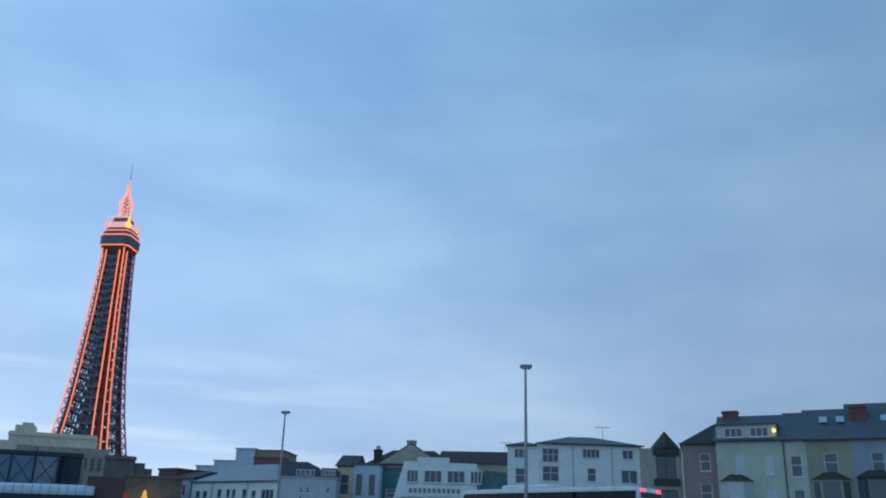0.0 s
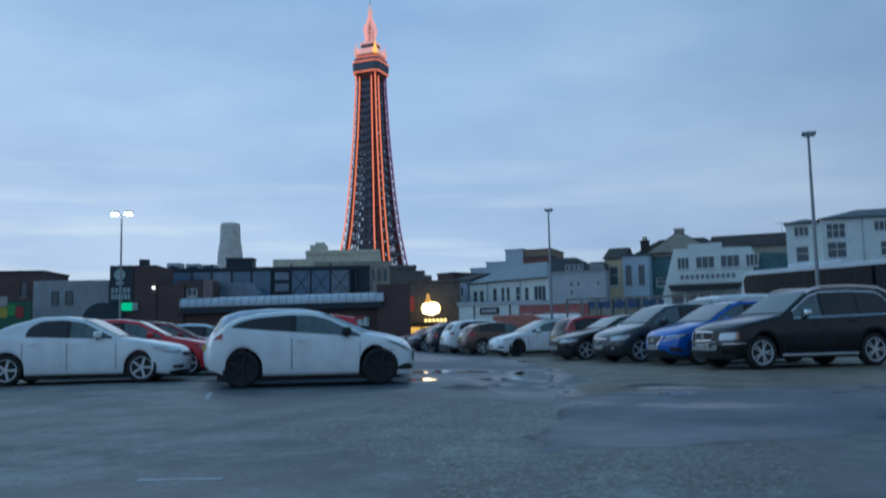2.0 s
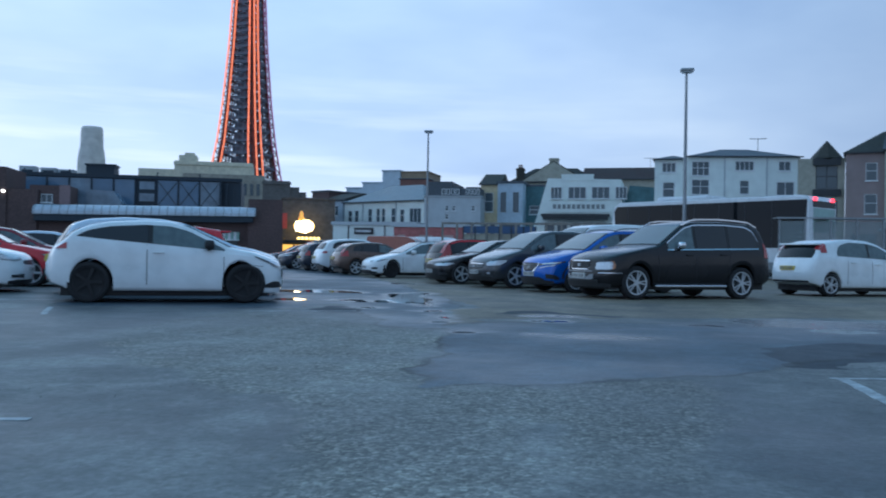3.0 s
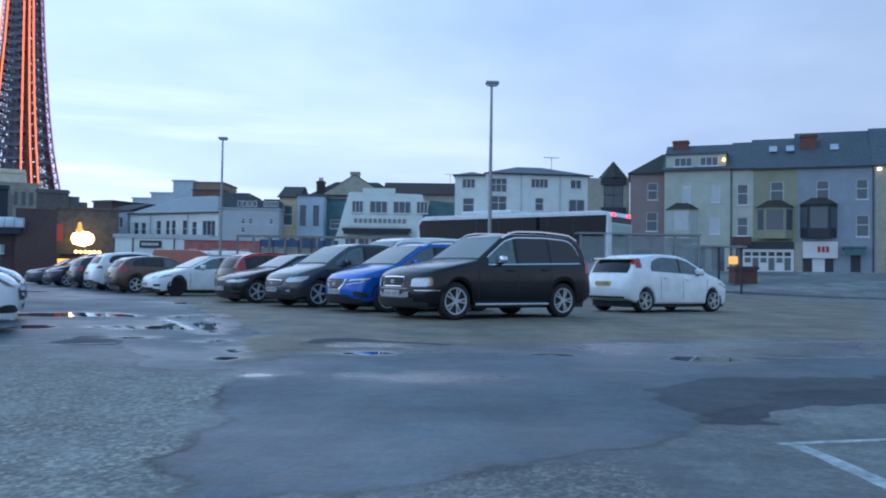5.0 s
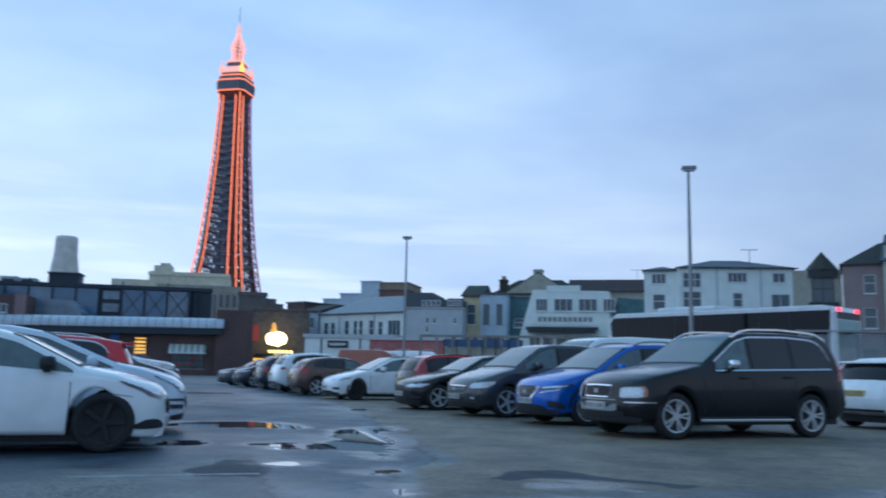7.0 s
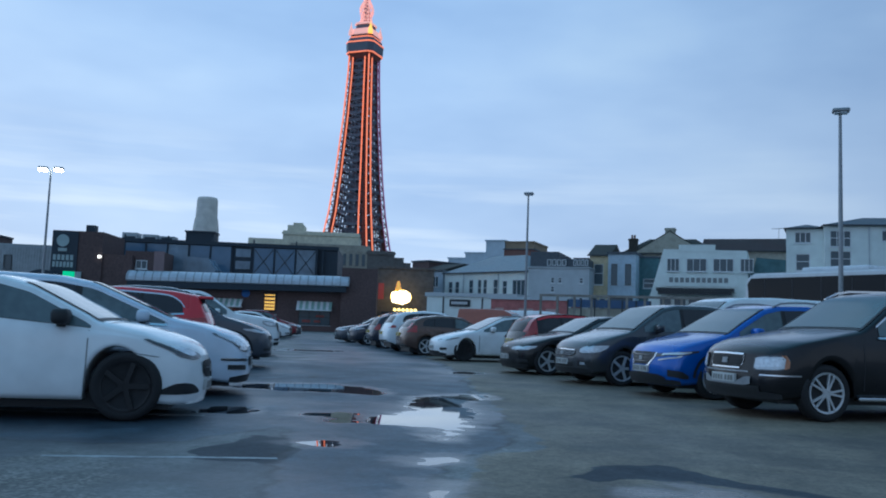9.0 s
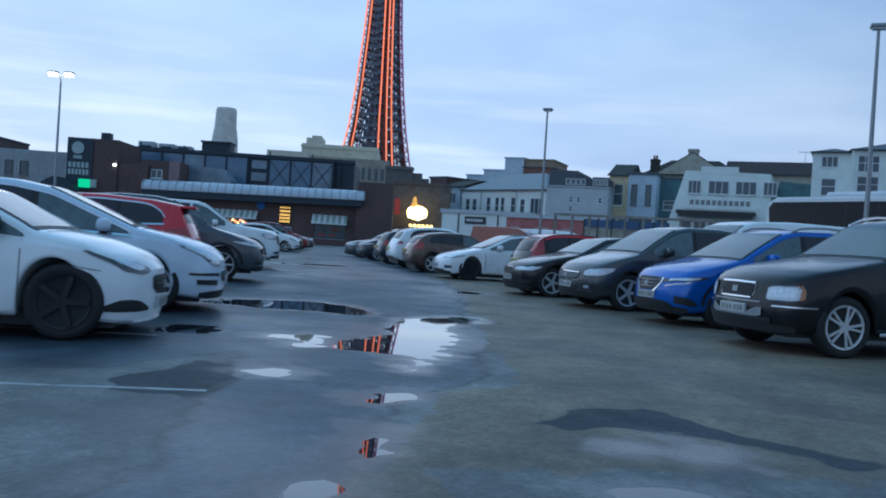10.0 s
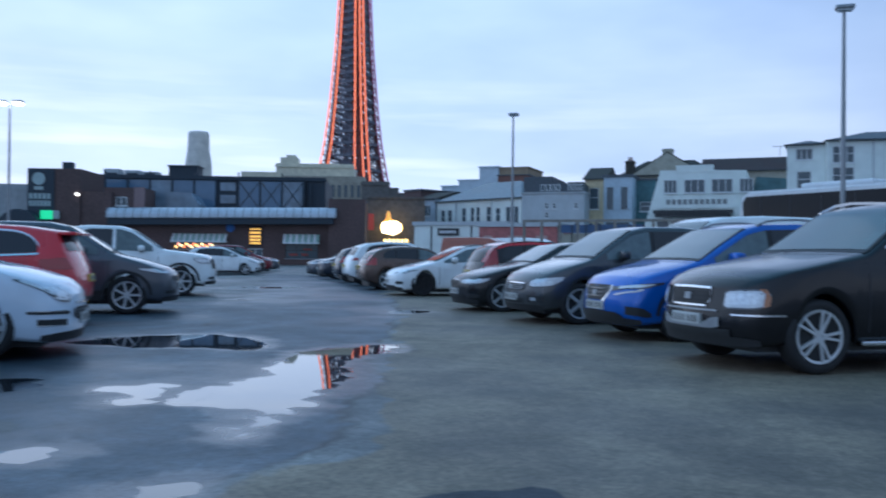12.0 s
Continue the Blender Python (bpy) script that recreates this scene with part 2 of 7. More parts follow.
STEEL = material("galvanised_steel", (0.30, 0.32, 0.34), 0.5, 0.7, vary=0.2, grain=12)
GLASS_WIN = material("window_pane", (0.095, 0.122, 0.140), 0.08, vary=0.0, spec=0.4)
BLIND_PANE = material("pane_with_pale_blind", (0.50, 0.55, 0.56), 0.15, vary=0.08, grain=2)
COACH_GLASS = material("black_coach_glass", (0.008, 0.010, 0.013), 0.05, vary=0.0, spec=0.25)
UPVC = material("white_window_frame", (0.70, 0.72, 0.73), 0.45, vary=0.1)
DARKFRAME = material("dark_window_frame", (0.03, 0.035, 0.04), 0.5, vary=0.1)
SLATE = material("slate_roof", (0.085, 0.098, 0.115), 0.6, vary=0.3, grain=4, stains=0.3, bump=0.4)
DARK_ROOF = material("mossy_dark_roof", (0.046, 0.044, 0.036), 0.8, vary=0.35, grain=3, stains=0.4, bump=0.4)
BRICK_RED = material("chimney_brick", (0.17, 0.075, 0.06), 0.8, vary=0.3, grain=9, bump=0.3)


def paint(name, color, metal=0.0, rough=0.28, coat=0.8):
    return material(name, color, rough, metal, vary=0.10, grain=3, stains=0.8, coat=coat, spec=0.4)


# ---- building helpers ----
def part(name, bm, mat, parent=None, label="", smooth=False):
    """Links a bmesh as one mesh object, under its thing or part."""
    me = bpy.data.meshes.new(name)
    if smooth:
        for f in bm.faces:
            f.smooth = True
    bm.normal_update()
    bm.to_mesh(me)
    bm.free()
    me.materials.append(mat)
    ob = new(name, me)
    if parent is not None:
        ob.parent = parent
    if label:
        ob["label"] = label
    return ob


def thing(name, m, label, category, group="", kind=""):
    """An Empty at the base of a thing that parents its parts."""
    ob = new(name)
    ob.empty_display_size = 0.3
    ob.matrix_basis = m
    return tagged(ob, label, category, group, kind)


def add_box(bm, x0, x1, y0, y1, z0, z1, bevel=0.0):
    v = [bm.verts.new((x, y, z)) for x in (x0, x1) for y in (y0, y1) for z in (z0, z1)]
    for q in ((0, 1, 3, 2), (4, 6, 7, 5), (0, 4, 5, 1), (2, 3, 7, 6), (0, 2, 6, 4), (1, 5, 7, 3)):
        bm.faces.new([v[i] for i in q])
    if bevel:
        es = {e for a in v for e in a.link_edges}
        bmesh.ops.bevel(bm, geom=list(es), offset=bevel, segments=2, affect="EDGES", profile=0.5)
    return bm


def boxes(*rows, bevel=0.0):
    bm = bmesh.new()
    for r in rows:
        add_box(bm, *r, bevel=bevel)
    return bm


def add_bar(bm, a, b, w, h=None):
    """A square bar from a to b."""
    a, b = Vector(a), Vector(b)
    d = (b - a).normalized()
    side = d.cross(Vector((0, 0, 1)))
    side = side.normalized() if side.length > 1e-3 else Vector((1, 0, 0))
    up = side.cross(d).normalized()
    h = h or w
    ring = [(s * w / 2, t * h / 2) for s, t in ((-1, -1), (1, -1), (1, 1), (-1, 1))]
    va = [bm.verts.new(a + side * s + up * t) for s, t in ring]
    vb = [bm.verts.new(b + side * s + up * t) for s, t in ring]
    for i in range(4):
        j = (i + 1) % 4
        bm.faces.new((va[i], va[j], vb[j], vb[i]))
    bm.faces.new(va[::-1])
    bm.faces.new(vb)
    return bm


def lathe(profile, n=24, axis="Z", capped=True):
    """A turned shape: profile of (radius, height)."""
    bm = bmesh.new()
    rings = []
    for r, h in profile:
        ring = []
        for i in range(n):
            a = 2 * math.pi * i / n
            p = (r * math.cos(a), r * math.sin(a), h)
            ring.append(bm.verts.new(p if axis == "Z" else (p[0], p[2], p[1])))
        rings.append(ring)
    for a, b in zip(rings, rings[1:]):
        for i in range(n):
            j = (i + 1) % n
            bm.faces.new((a[i], a[j], b[j], b[i]))
    if capped:
        bm.faces.new(rings[0][::-1])
        bm.faces.new(rings[-1])
    else:
        for i in range(n):
            j = (i + 1) % n
            bm.faces.new((rings[-1][i], rings[-1][j], rings[0][j], rings[0][i]))
    bmesh.ops.recalc_face_normals(bm, faces=bm.faces)
    return bm


def prism(poly, y0, y1):
    """A shape drawn in x and z, made thick along y."""
    bm = bmesh.new()
    a = [bm.verts.new((x, y0, z)) for x, z in poly]
    b = [bm.verts.new((x, y1, z)) for x, z in poly]
    n = len(poly)
    bm.faces.new(a)
    bm.faces.new(b[::-1])
    for i in range(n):
        j = (i + 1) % n
        bm.faces.new((a[j], a[i], b[i], b[j]))
    bmesh.ops.recalc_face_normals(bm, faces=bm.faces)
    return bm


def ragged(corners, step=0.25, rough=0.10, seed=0, z=0.004):
    """A flat patch with a ragged outline through the corners given, with a thin edge."""
    rnd = random.Random(seed)
    pts = []
    for (x0, y0), (x1, y1) in zip(corners, corners[1:] + corners[:1]):
        n = max(2, int(math.hypot(x1 - x0, y1 - y0) / step))
        for i in range(n):
            f = i / n
            p = Vector((x0 + (x1 - x0) * f, y0 + (y1 - y0) * f, 0))
            k = noise.noise_vector(p * 1.7 + Vector((seed * 3.1, 0, 0))) * rough * 1.6 + noise.noise_vector(p * 6 + Vector((seed, 5, 0))) * rough * 0.7
            pts.append((p.x + k.x, p.y + k.y))
    bm = bmesh.new()
    top = [bm.verts.new((x, y, z)) for x, y in pts]
    f = bm.faces.new(top)
    f.normal_update()
    if f.normal.z < 0:
        bm.free()
        return ragged(corners[::-1], step, rough, seed, z)
    low = [bm.verts.new((v.co.x, v.co.y, -0.01)) for v in top]
    n = len(top)
    for i in range(n):
        j = (i + 1) % n
        bm.faces.new((top[i], low[i], low[j], top[j]) if f.normal.z > 0 else (top[i], top[j], low[j], low[i]))
    bmesh.ops.triangulate(bm, faces=[f])
    bm.normal_update()
    return bm

# ---- ground ----
def smooth01(a):
    a = min(max(a, 0.0), 1.0)
    return a * a * (3 - 2 * a)


def rise(x, y):
    """The town side lies a little higher than the car park."""
    return 1.62 * smooth01((0.6 * x + 0.8 * y - 50) / 32)


GRIT_AREA = [(-2.3, 13.0), (-2.55, 15.0), (-2.8, 16.0), (-2.5, 17.0), (-3.1, 18.6), (-4.3, 21.5), (-6.3, 26.9), (-8.0, 30.6), (-14.0, 43.0), (-21.5, 54.5), (-12, 60), (6, 52), (15, 46.5), (17.5, 38), (9, 22), (6.5, 17.6), (2.4, 16.6), (0.7, 15.6), (-1.2, 14.8), (-1.9, 14.2)]
RELAID_AREAS = [
    [(-1.40, 8.0), (-1.57, 8.93), (-1.75, 10.4), (-1.92, 11.56), (-2.25, 13.0), (-1.6, 13.8), (0.4, 14.4), (1.9, 14.6), (3.5, 15.5), (6.5, 16.8), (6.5, 12.9), (4.5, 12.2), (2.4, 11.5), (1.5, 10.4), (1.12, 9.8), (0.6, 9.3), (-0.5, 8.6)],
    [(-2.15, 12.5), (-2.98, 12.7), (-3.3, 13.6), (-3.82, 14.6), (-4.27, 15.8), (-5.0, 17.0), (-5.9, 18.6), (-7.4, 22.0), (-11.0, 29.0), (-16.5, 39.0), (-25, 53), (-22, 54), (-14.0, 43.0), (-8.0, 30.6), (-6.4, 26.9), (-4.4, 21.5), (-3.2, 18.5), (-2.62, 16.9), (-2.9, 15.9), (-2.65, 15.0), (-2.42, 13.9)],
]
RELAID_AREAS.append([(-5.2, 15.2), (-5.0, 17.0), (-7.6, 22.5), (-11.5, 30.0), (-13.5, 28.0), (-10.0, 17.5), (-8.6, 14.2)])
REPAIR_AREAS = [
    [(1.28, 11.6), (1.12, 9.8), (1.53, 10.0), (2.57, 10.95), (6.0, 12.2), (6.0, 13.4), (3.4, 12.45), (2.16, 12.43)],
    [(-1.95, 15.5), (-1.85, 16.1), (-1.45, 16.6), (-0.95, 16.15), (-0.3, 15.9), (0.3, 15.6), (-0.2, 15.45), (-0.9, 15.75), (-1.4, 15.8)],
    [(-4.6, 14.7), (-4.9, 16.2), (-4.2, 16.0), (-3.95, 15.0)],
]
PEBBLE_AREAS = [
    [(-1.50, 8.6), (-1.65, 9.7), (-1.9, 11.5), (-2.2, 12.3), (-2.9, 12.4), (-3.5, 13.3), (-4.4, 13.6), (-5.6, 12.6), (-5.2, 10.2), (-3.6, 8.4), (-2.2, 7.4), (-1.6, 6.6), (-1.3, 5.0), (-0.3, 5.0), (-0.5, 8.2)],
    [(-0.45, 8.6), (0.6, 9.3), (0.55, 8.4), (0.2, 6.0), (-0.4, 6.0)],
    [(-4.2, 13.2), (-4.6, 14.4), (-5.6, 14.6), (-5.5, 12.8)],
]
FILM_AREAS = [
    [(-1.6, 15.0), (-1.2, 15.75), (-0.7, 15.7), (-0.5, 15.1), (-0.9, 14.9)],
    [(1.4, 15.9), (6.3, 17.3), (5.0, 14.4), (1.5, 14.3)],
    [(-1.1, 12.3), (-0.5, 12.6), (0.4, 12.4), (0.1, 11.8), (-0.8, 11.7)],
]
PUDDLES = [
    ([(-3.30, 16.85), (-3.62, 17.6), (-3.95, 17.85), (-4.40, 17.9), (-4.70, 18.25), (-4.62, 18.8), (-4.50, 19.2), (-4.75, 19.9), (-5.15, 21.0), (-5.0, 21.6), (-4.75, 22.3), (-4.45, 22.1), (-4.45, 20.9), (-4.05, 19.9), (-3.66, 18.8), (-3.42, 17.8)], "large shallow puddle mirroring the tower and the sky"),
    ([(-8.2, 20.7), (-7.5, 20.9), (-6.75, 20.95), (-6.4, 21.2), (-5.9, 20.95), (-5.8, 21.2), (-6.2, 21.85), (-6.6, 22.3), (-7.3, 22.5), (-7.9, 22.1), (-8.2, 21.5)], "dark puddle in front of the parked people carrier"),
    ([(-5.5, 17.95), (-5.1, 18.1), (-4.85, 17.75), (-4.7, 17.6), (-4.75, 18.1), (-5.05, 18.6), (-5.3, 18.5)], "small pale puddle in the lane"),
    ([(-4.33, 15.98), (-4.02, 16.0), (-4.02, 16.2), (-4.2, 16.2)], "small pale puddle in the lane"),
    ([(-3.05, 15.62), (-2.92, 15.60), (-2.95, 16.0), (-3.04, 16.0)], "narrow puddle along the joint of the tarmac"),
    ([(-2.70, 14.9), (-2.60, 14.55), (-2.46, 14.1), (-2.40, 14.1), (-2.46, 14.5), (-2.58, 14.9)], "narrow puddle along the joint of the tarmac"),
    ([(-2.50, 13.55), (-2.38, 13.45), (-2.36, 13.75), (-2.46, 13.8)], "small puddle along the joint of the tarmac"),
    ([(-1.94, 12.2), (-1.78, 12.15), (-1.78, 12.36), (-1.9, 12.36)], "small puddle along the joint of the tarmac"),
    ([(-16.4, 36.4), (-15.5, 36.2), (-14.8, 37.4), (-15.0, 38.6), (-15.8, 38.6)], "dark puddle in the far lane"),
    ([(-12.4, 30.2), (-11.6, 30.7), (-11.8, 31.2), (-12.5, 30.8)], "thin dark puddle in the lane"),
    ([(-1.20, 14.28), (-0.9, 14.34), (-0.85, 14.5), (-1.1, 14.45)], "shallow puddle at the edge of the relaid strip"),
    ([(0.65, 14.42), (1.0, 14.42), (1.3, 14.46), (1.0, 14.58)], "thin puddle at the edge of the relaid strip"),
    ([(2.2, 14.1), (2.6, 13.8), (3.1, 14.1), (2.9, 14.35), (2.6, 14.5)], "puddle at the edge of the relaid strip"),
    ([(-6.3, 17.5), (-6.7, 18.1), (-6.4, 18.25), (-6.15, 18.05), (-6.0, 17.8), (-6.1, 17.6)], "dark puddle beside the white hatchback"),
    ([(-6.9, 27.6), (-6.3, 27.9), (-6.4, 28.6), (-6.9, 28.4)], "dark puddle before the white saloon"),
]


def rounded(poly, times=2):
    """Cuts the corners of an outline."""
    for _ in range(times):
        poly = [q for a, b in zip(poly, poly[1:] + poly[:1]) for q in ((a[0] * 0.75 + b[0] * 0.25, a[1] * 0.75 + b[1] * 0.25), (a[0] * 0.25 + b[0] * 0.75, a[1] * 0.25 + b[1] * 0.75))]
    return poly


def signed(X, Y, poly):
    """Distance to an outline, negative inside."""
    best, inside = np.full(X.shape, 1e9), np.zeros(X.shape, bool)
    for (x0, y0), (x1, y1) in zip(poly, poly[1:] + poly[:1]):
        dx, dy = x1 - x0, y1 - y0
        f = np.clip(((X - x0) * dx + (Y - y0) * dy) / (dx * dx + dy * dy), 0, 1)
        best = np.minimum(best, np.hypot(X - x0 - f * dx, Y - y0 - f * dy))
        hit = ((y0 > Y) != (y1 > Y)) & (X < (x1 - x0) * (Y - y0) / (y1 - y0 + 1e-12) + x0)
        inside ^= hit
    return np.where(inside, -best, best)


def wobble(X, Y, scale, seed):
    """Smooth noise between -1 and 1."""
    X, Y = X * scale, Y * scale
    xi, yi = np.floor(X).astype(np.int64), np.floor(Y).astype(np.int64)

    def rnd(a, b):
        h = (a * 374761393 + b * 668265263 + seed * 974634777) & 0x7FFFFFFF
        h = ((h ^ (h >> 13)) * 1274126177) & 0x7FFFFFFF
        return ((h ^ (h >> 16)) & 0xFFFF) / 32767.5 - 1

    fx, fy = X - xi, Y - yi
    fx, fy = fx * fx * (3 - 2 * fx), fy * fy * (3 - 2 * fy)
    a = rnd(xi, yi) * (1 - fx) + rnd(xi + 1, yi) * fx
    b = rnd(xi, yi + 1) * (1 - fx) + rnd(xi + 1, yi + 1) * fx
    return a * (1 - fy) + b * fy


WATER_LEVEL = 0.008


def ground_sheet():
    """One sheet to the horizon, finer where the camera passes, with shallow basins for the puddles."""
    xs = np.array(sorted({*np.round(np.arange(-9.2, 7.01, 0.075), 3), *np.arange(-60, -9.2, 1.0), *np.arange(8, 60, 1.5), -2500, -1200, -600, -300, -150, -100, 100, 150, 300, 600, 1200, 2500}))
    ys = np.array(sorted({*np.round(np.arange(6.0, 24.01, 0.075), 3), *np.arange(-20, 6, 1.0), *np.arange(24.5, 60, 0.75), *np.arange(60, 112, 3.0), -2500, -800, -200, -60, 150, 220, 320, 500, 900, 2500}))
    X, Y = np.meshgrid(xs, ys, indexing="ij")
    f = np.clip((0.6 * X + 0.8 * Y - 50) / 32, 0, 1)
    Z = 1.62 * f * f * (3 - 2 * f)
    jitter = 0.09 * wobble(X, Y, 1.9, 1) + 0.06 * wobble(X, Y, 5.3, 2)
    pud = np.full(X.shape, 9.0)
    for rank, (corners, _) in enumerate(PUDDLES):
        x0, x1 = min(c[0] for c in corners) - 2, max(c[0] for c in corners) + 2
        y0, y1 = min(c[1] for c in corners) - 2, max(c[1] for c in corners) + 2
        ix, iy = np.where((xs > x0) & (xs < x1))[0], np.where((ys > y0) & (ys < y1))[0]
        if len(ix) and len(iy):
            w = np.ix_(ix, iy)
            pud[w] = np.minimum(pud[w], signed(X[w], Y[w], rounded(corners)) - (0.05 if rank < 2 else 0.02) + (0.0 if rank < 2 else 0.35 * jitter[w] * -1))
    near = (X > -26) & (X < 9) & (Y > 5) & (Y < 60)
    edge = pud + jitter * 1.1 + 0.09 * wobble(X * 0.7, Y * 1.4, 6.0, 6)
    basin = 0.009 * np.tanh(edge / 0.16) + 0.0030 * wobble(X * 0.6, Y * 1.3, 3.7, 3) + 0.0022 * wobble(X, Y, 8.7, 4)
    Z = Z + np.where(near, 0.009 + np.clip(basin, -0.0085, 0.012), 0.018)
    grit = np.clip(0.5 - (signed(X, Y, GRIT_AREA) + jitter * 2.2) / 0.5, 0, 1)
    relaid = np.zeros(X.shape)
    for area in RELAID_AREAS:
        relaid = np.maximum(relaid, np.clip(0.5 - (signed(X, Y, area) + jitter * 1.3) / 0.35, 0, 1))
    def cover(areas, ragged_by, soft):
        best = np.zeros(X.shape)
        for area in areas:
            best = np.maximum(best, np.clip(0.5 - (signed(X, Y, area) + jitter * ragged_by) / soft, 0, 1))
        return best

    repair, pebbles, film = cover(REPAIR_AREAS, 1.7, 0.3), cover(PEBBLE_AREAS, 1.6, 0.5), cover(FILM_AREAS, 2.2, 0.5)
    wet = np.maximum(np.clip(0.55 - edge / 0.9, 0, 0.8), film * 0.62)
    nx, ny = X.shape
    ids = np.arange(nx * ny).reshape(nx, ny)
    quads = np.stack([ids[:-1, :-1], ids[1:, :-1], ids[1:, 1:], ids[:-1, 1:]], -1).reshape(-1, 4)
    me = bpy.data.meshes.new("ground")
    me.from_pydata(np.stack([X, Y, Z], -1).reshape(-1, 3).tolist(), [], quads.tolist())
    att = me.attributes.new("kinds", "FLOAT_COLOR", "POINT")
    att.data.foreach_set("color", np.stack([grit, relaid, wet, repair], -1).astype(np.float32).reshape(-1))
    att = me.attributes.new("pebbles", "FLOAT", "POINT")
    att.data.foreach_set("value", pebbles.astype(np.float32).reshape(-1))
    me.polygons.foreach_set("use_smooth", [True] * len(me.polygons))
    me.materials.append(TARMAC)
    return tagged(new("ground", me), "weathered damp grey tarmac of a car park, patched and worn", "ground", kind="structure")


ground_sheet()
for i, (corners, label) in enumerate(PUDDLES):
    pts, hull = sorted((x + 0.4 * math.cos(q), y + 0.4 * math.sin(q)) for x, y in corners for q in np.arange(0, 6.28, 0.785)), []
    for run in (pts, pts[::-1]):
        base = len(hull)
        for q in run:
            while len(hull) >= base + 2 and (hull[-1][0] - hull[-2][0]) * (q[1] - hull[-2][1]) <= (hull[-1][1] - hull[-2][1]) * (q[0] - hull[-2][0]):
                hull.pop()
            hull.append(q)
        hull.pop()
    grown = hull
    bm = bmesh.new()
    face = bm.faces.new([bm.verts.new((x, y, WATER_LEVEL + 0.0002 * i)) for x, y in grown])
    face.normal_update()
    if face.normal.z < 0:
        face.normal_flip()
    bmesh.ops.triangulate(bm, faces=[face])
    tagged(part("puddle", bm, WATER), label, "puddle", kind="structure")

LINES = [((1.42, 9.42), (3.6, 9.95), 0.055), ((1.50, 9.40), (1.62, 5.2), 0.09), ((-5.5, 14.35), (-4.05, 15.15), 0.06), ((-8.4, 13.9), (-7.55, 12.6), 0.08), ((-3.5, 6.25), (-3.0, 6.42), 0.06), ((-6.1, 17.2), (-10.4, 15.2), 0.07)]
for i, ((xa, ya), (xb, yb), w) in enumerate(LINES):
    d = Vector((xb - xa, yb - ya, 0)).normalized()
    s = Vector((-d.y, d.x, 0)) * w / 2
    cs = [(xa + s.x, ya + s.y), (xa - s.x, ya - s.y), (xb - s.x, yb - s.y), (xb + s.x, yb + s.y)]
    ob = part("road_marking", ragged(cs, 0.12, 0.012, 60 + i, 0.021), LINE)
    tagged(ob, "faded white painted parking bay line", "road marking", kind="structure")

# loose crumbs of broken tarmac on the worn ground
rnd = random.Random(4)
bm = bmesh.new()
for k in range(330):
    x, y = rnd.uniform(-3.8, -1.9), rnd.uniform(7.0, 12.4)
    r = rnd.uniform(0.004, 0.010)
    vs = [bm.verts.new((x + r * math.cos(a) * rnd.uniform(0.7, 1.2), y + r * math.sin(a) * rnd.uniform(0.7, 1.2), 0.014)) for a in (0, 1.4, 2.8, 4.6)]
    tip = bm.verts.new((x, y, 0.020 + r * 0.6))
    for a, b in zip(vs, vs[1:] + vs[:1]):
        bm.faces.new((a, b, tip))
tagged(part("gravel", bm, material("gravel", (0.20, 0.19, 0.175), 0.8, vary=0.4)), "loose grey crumbs of broken tarmac", "gravel", kind="stuff")


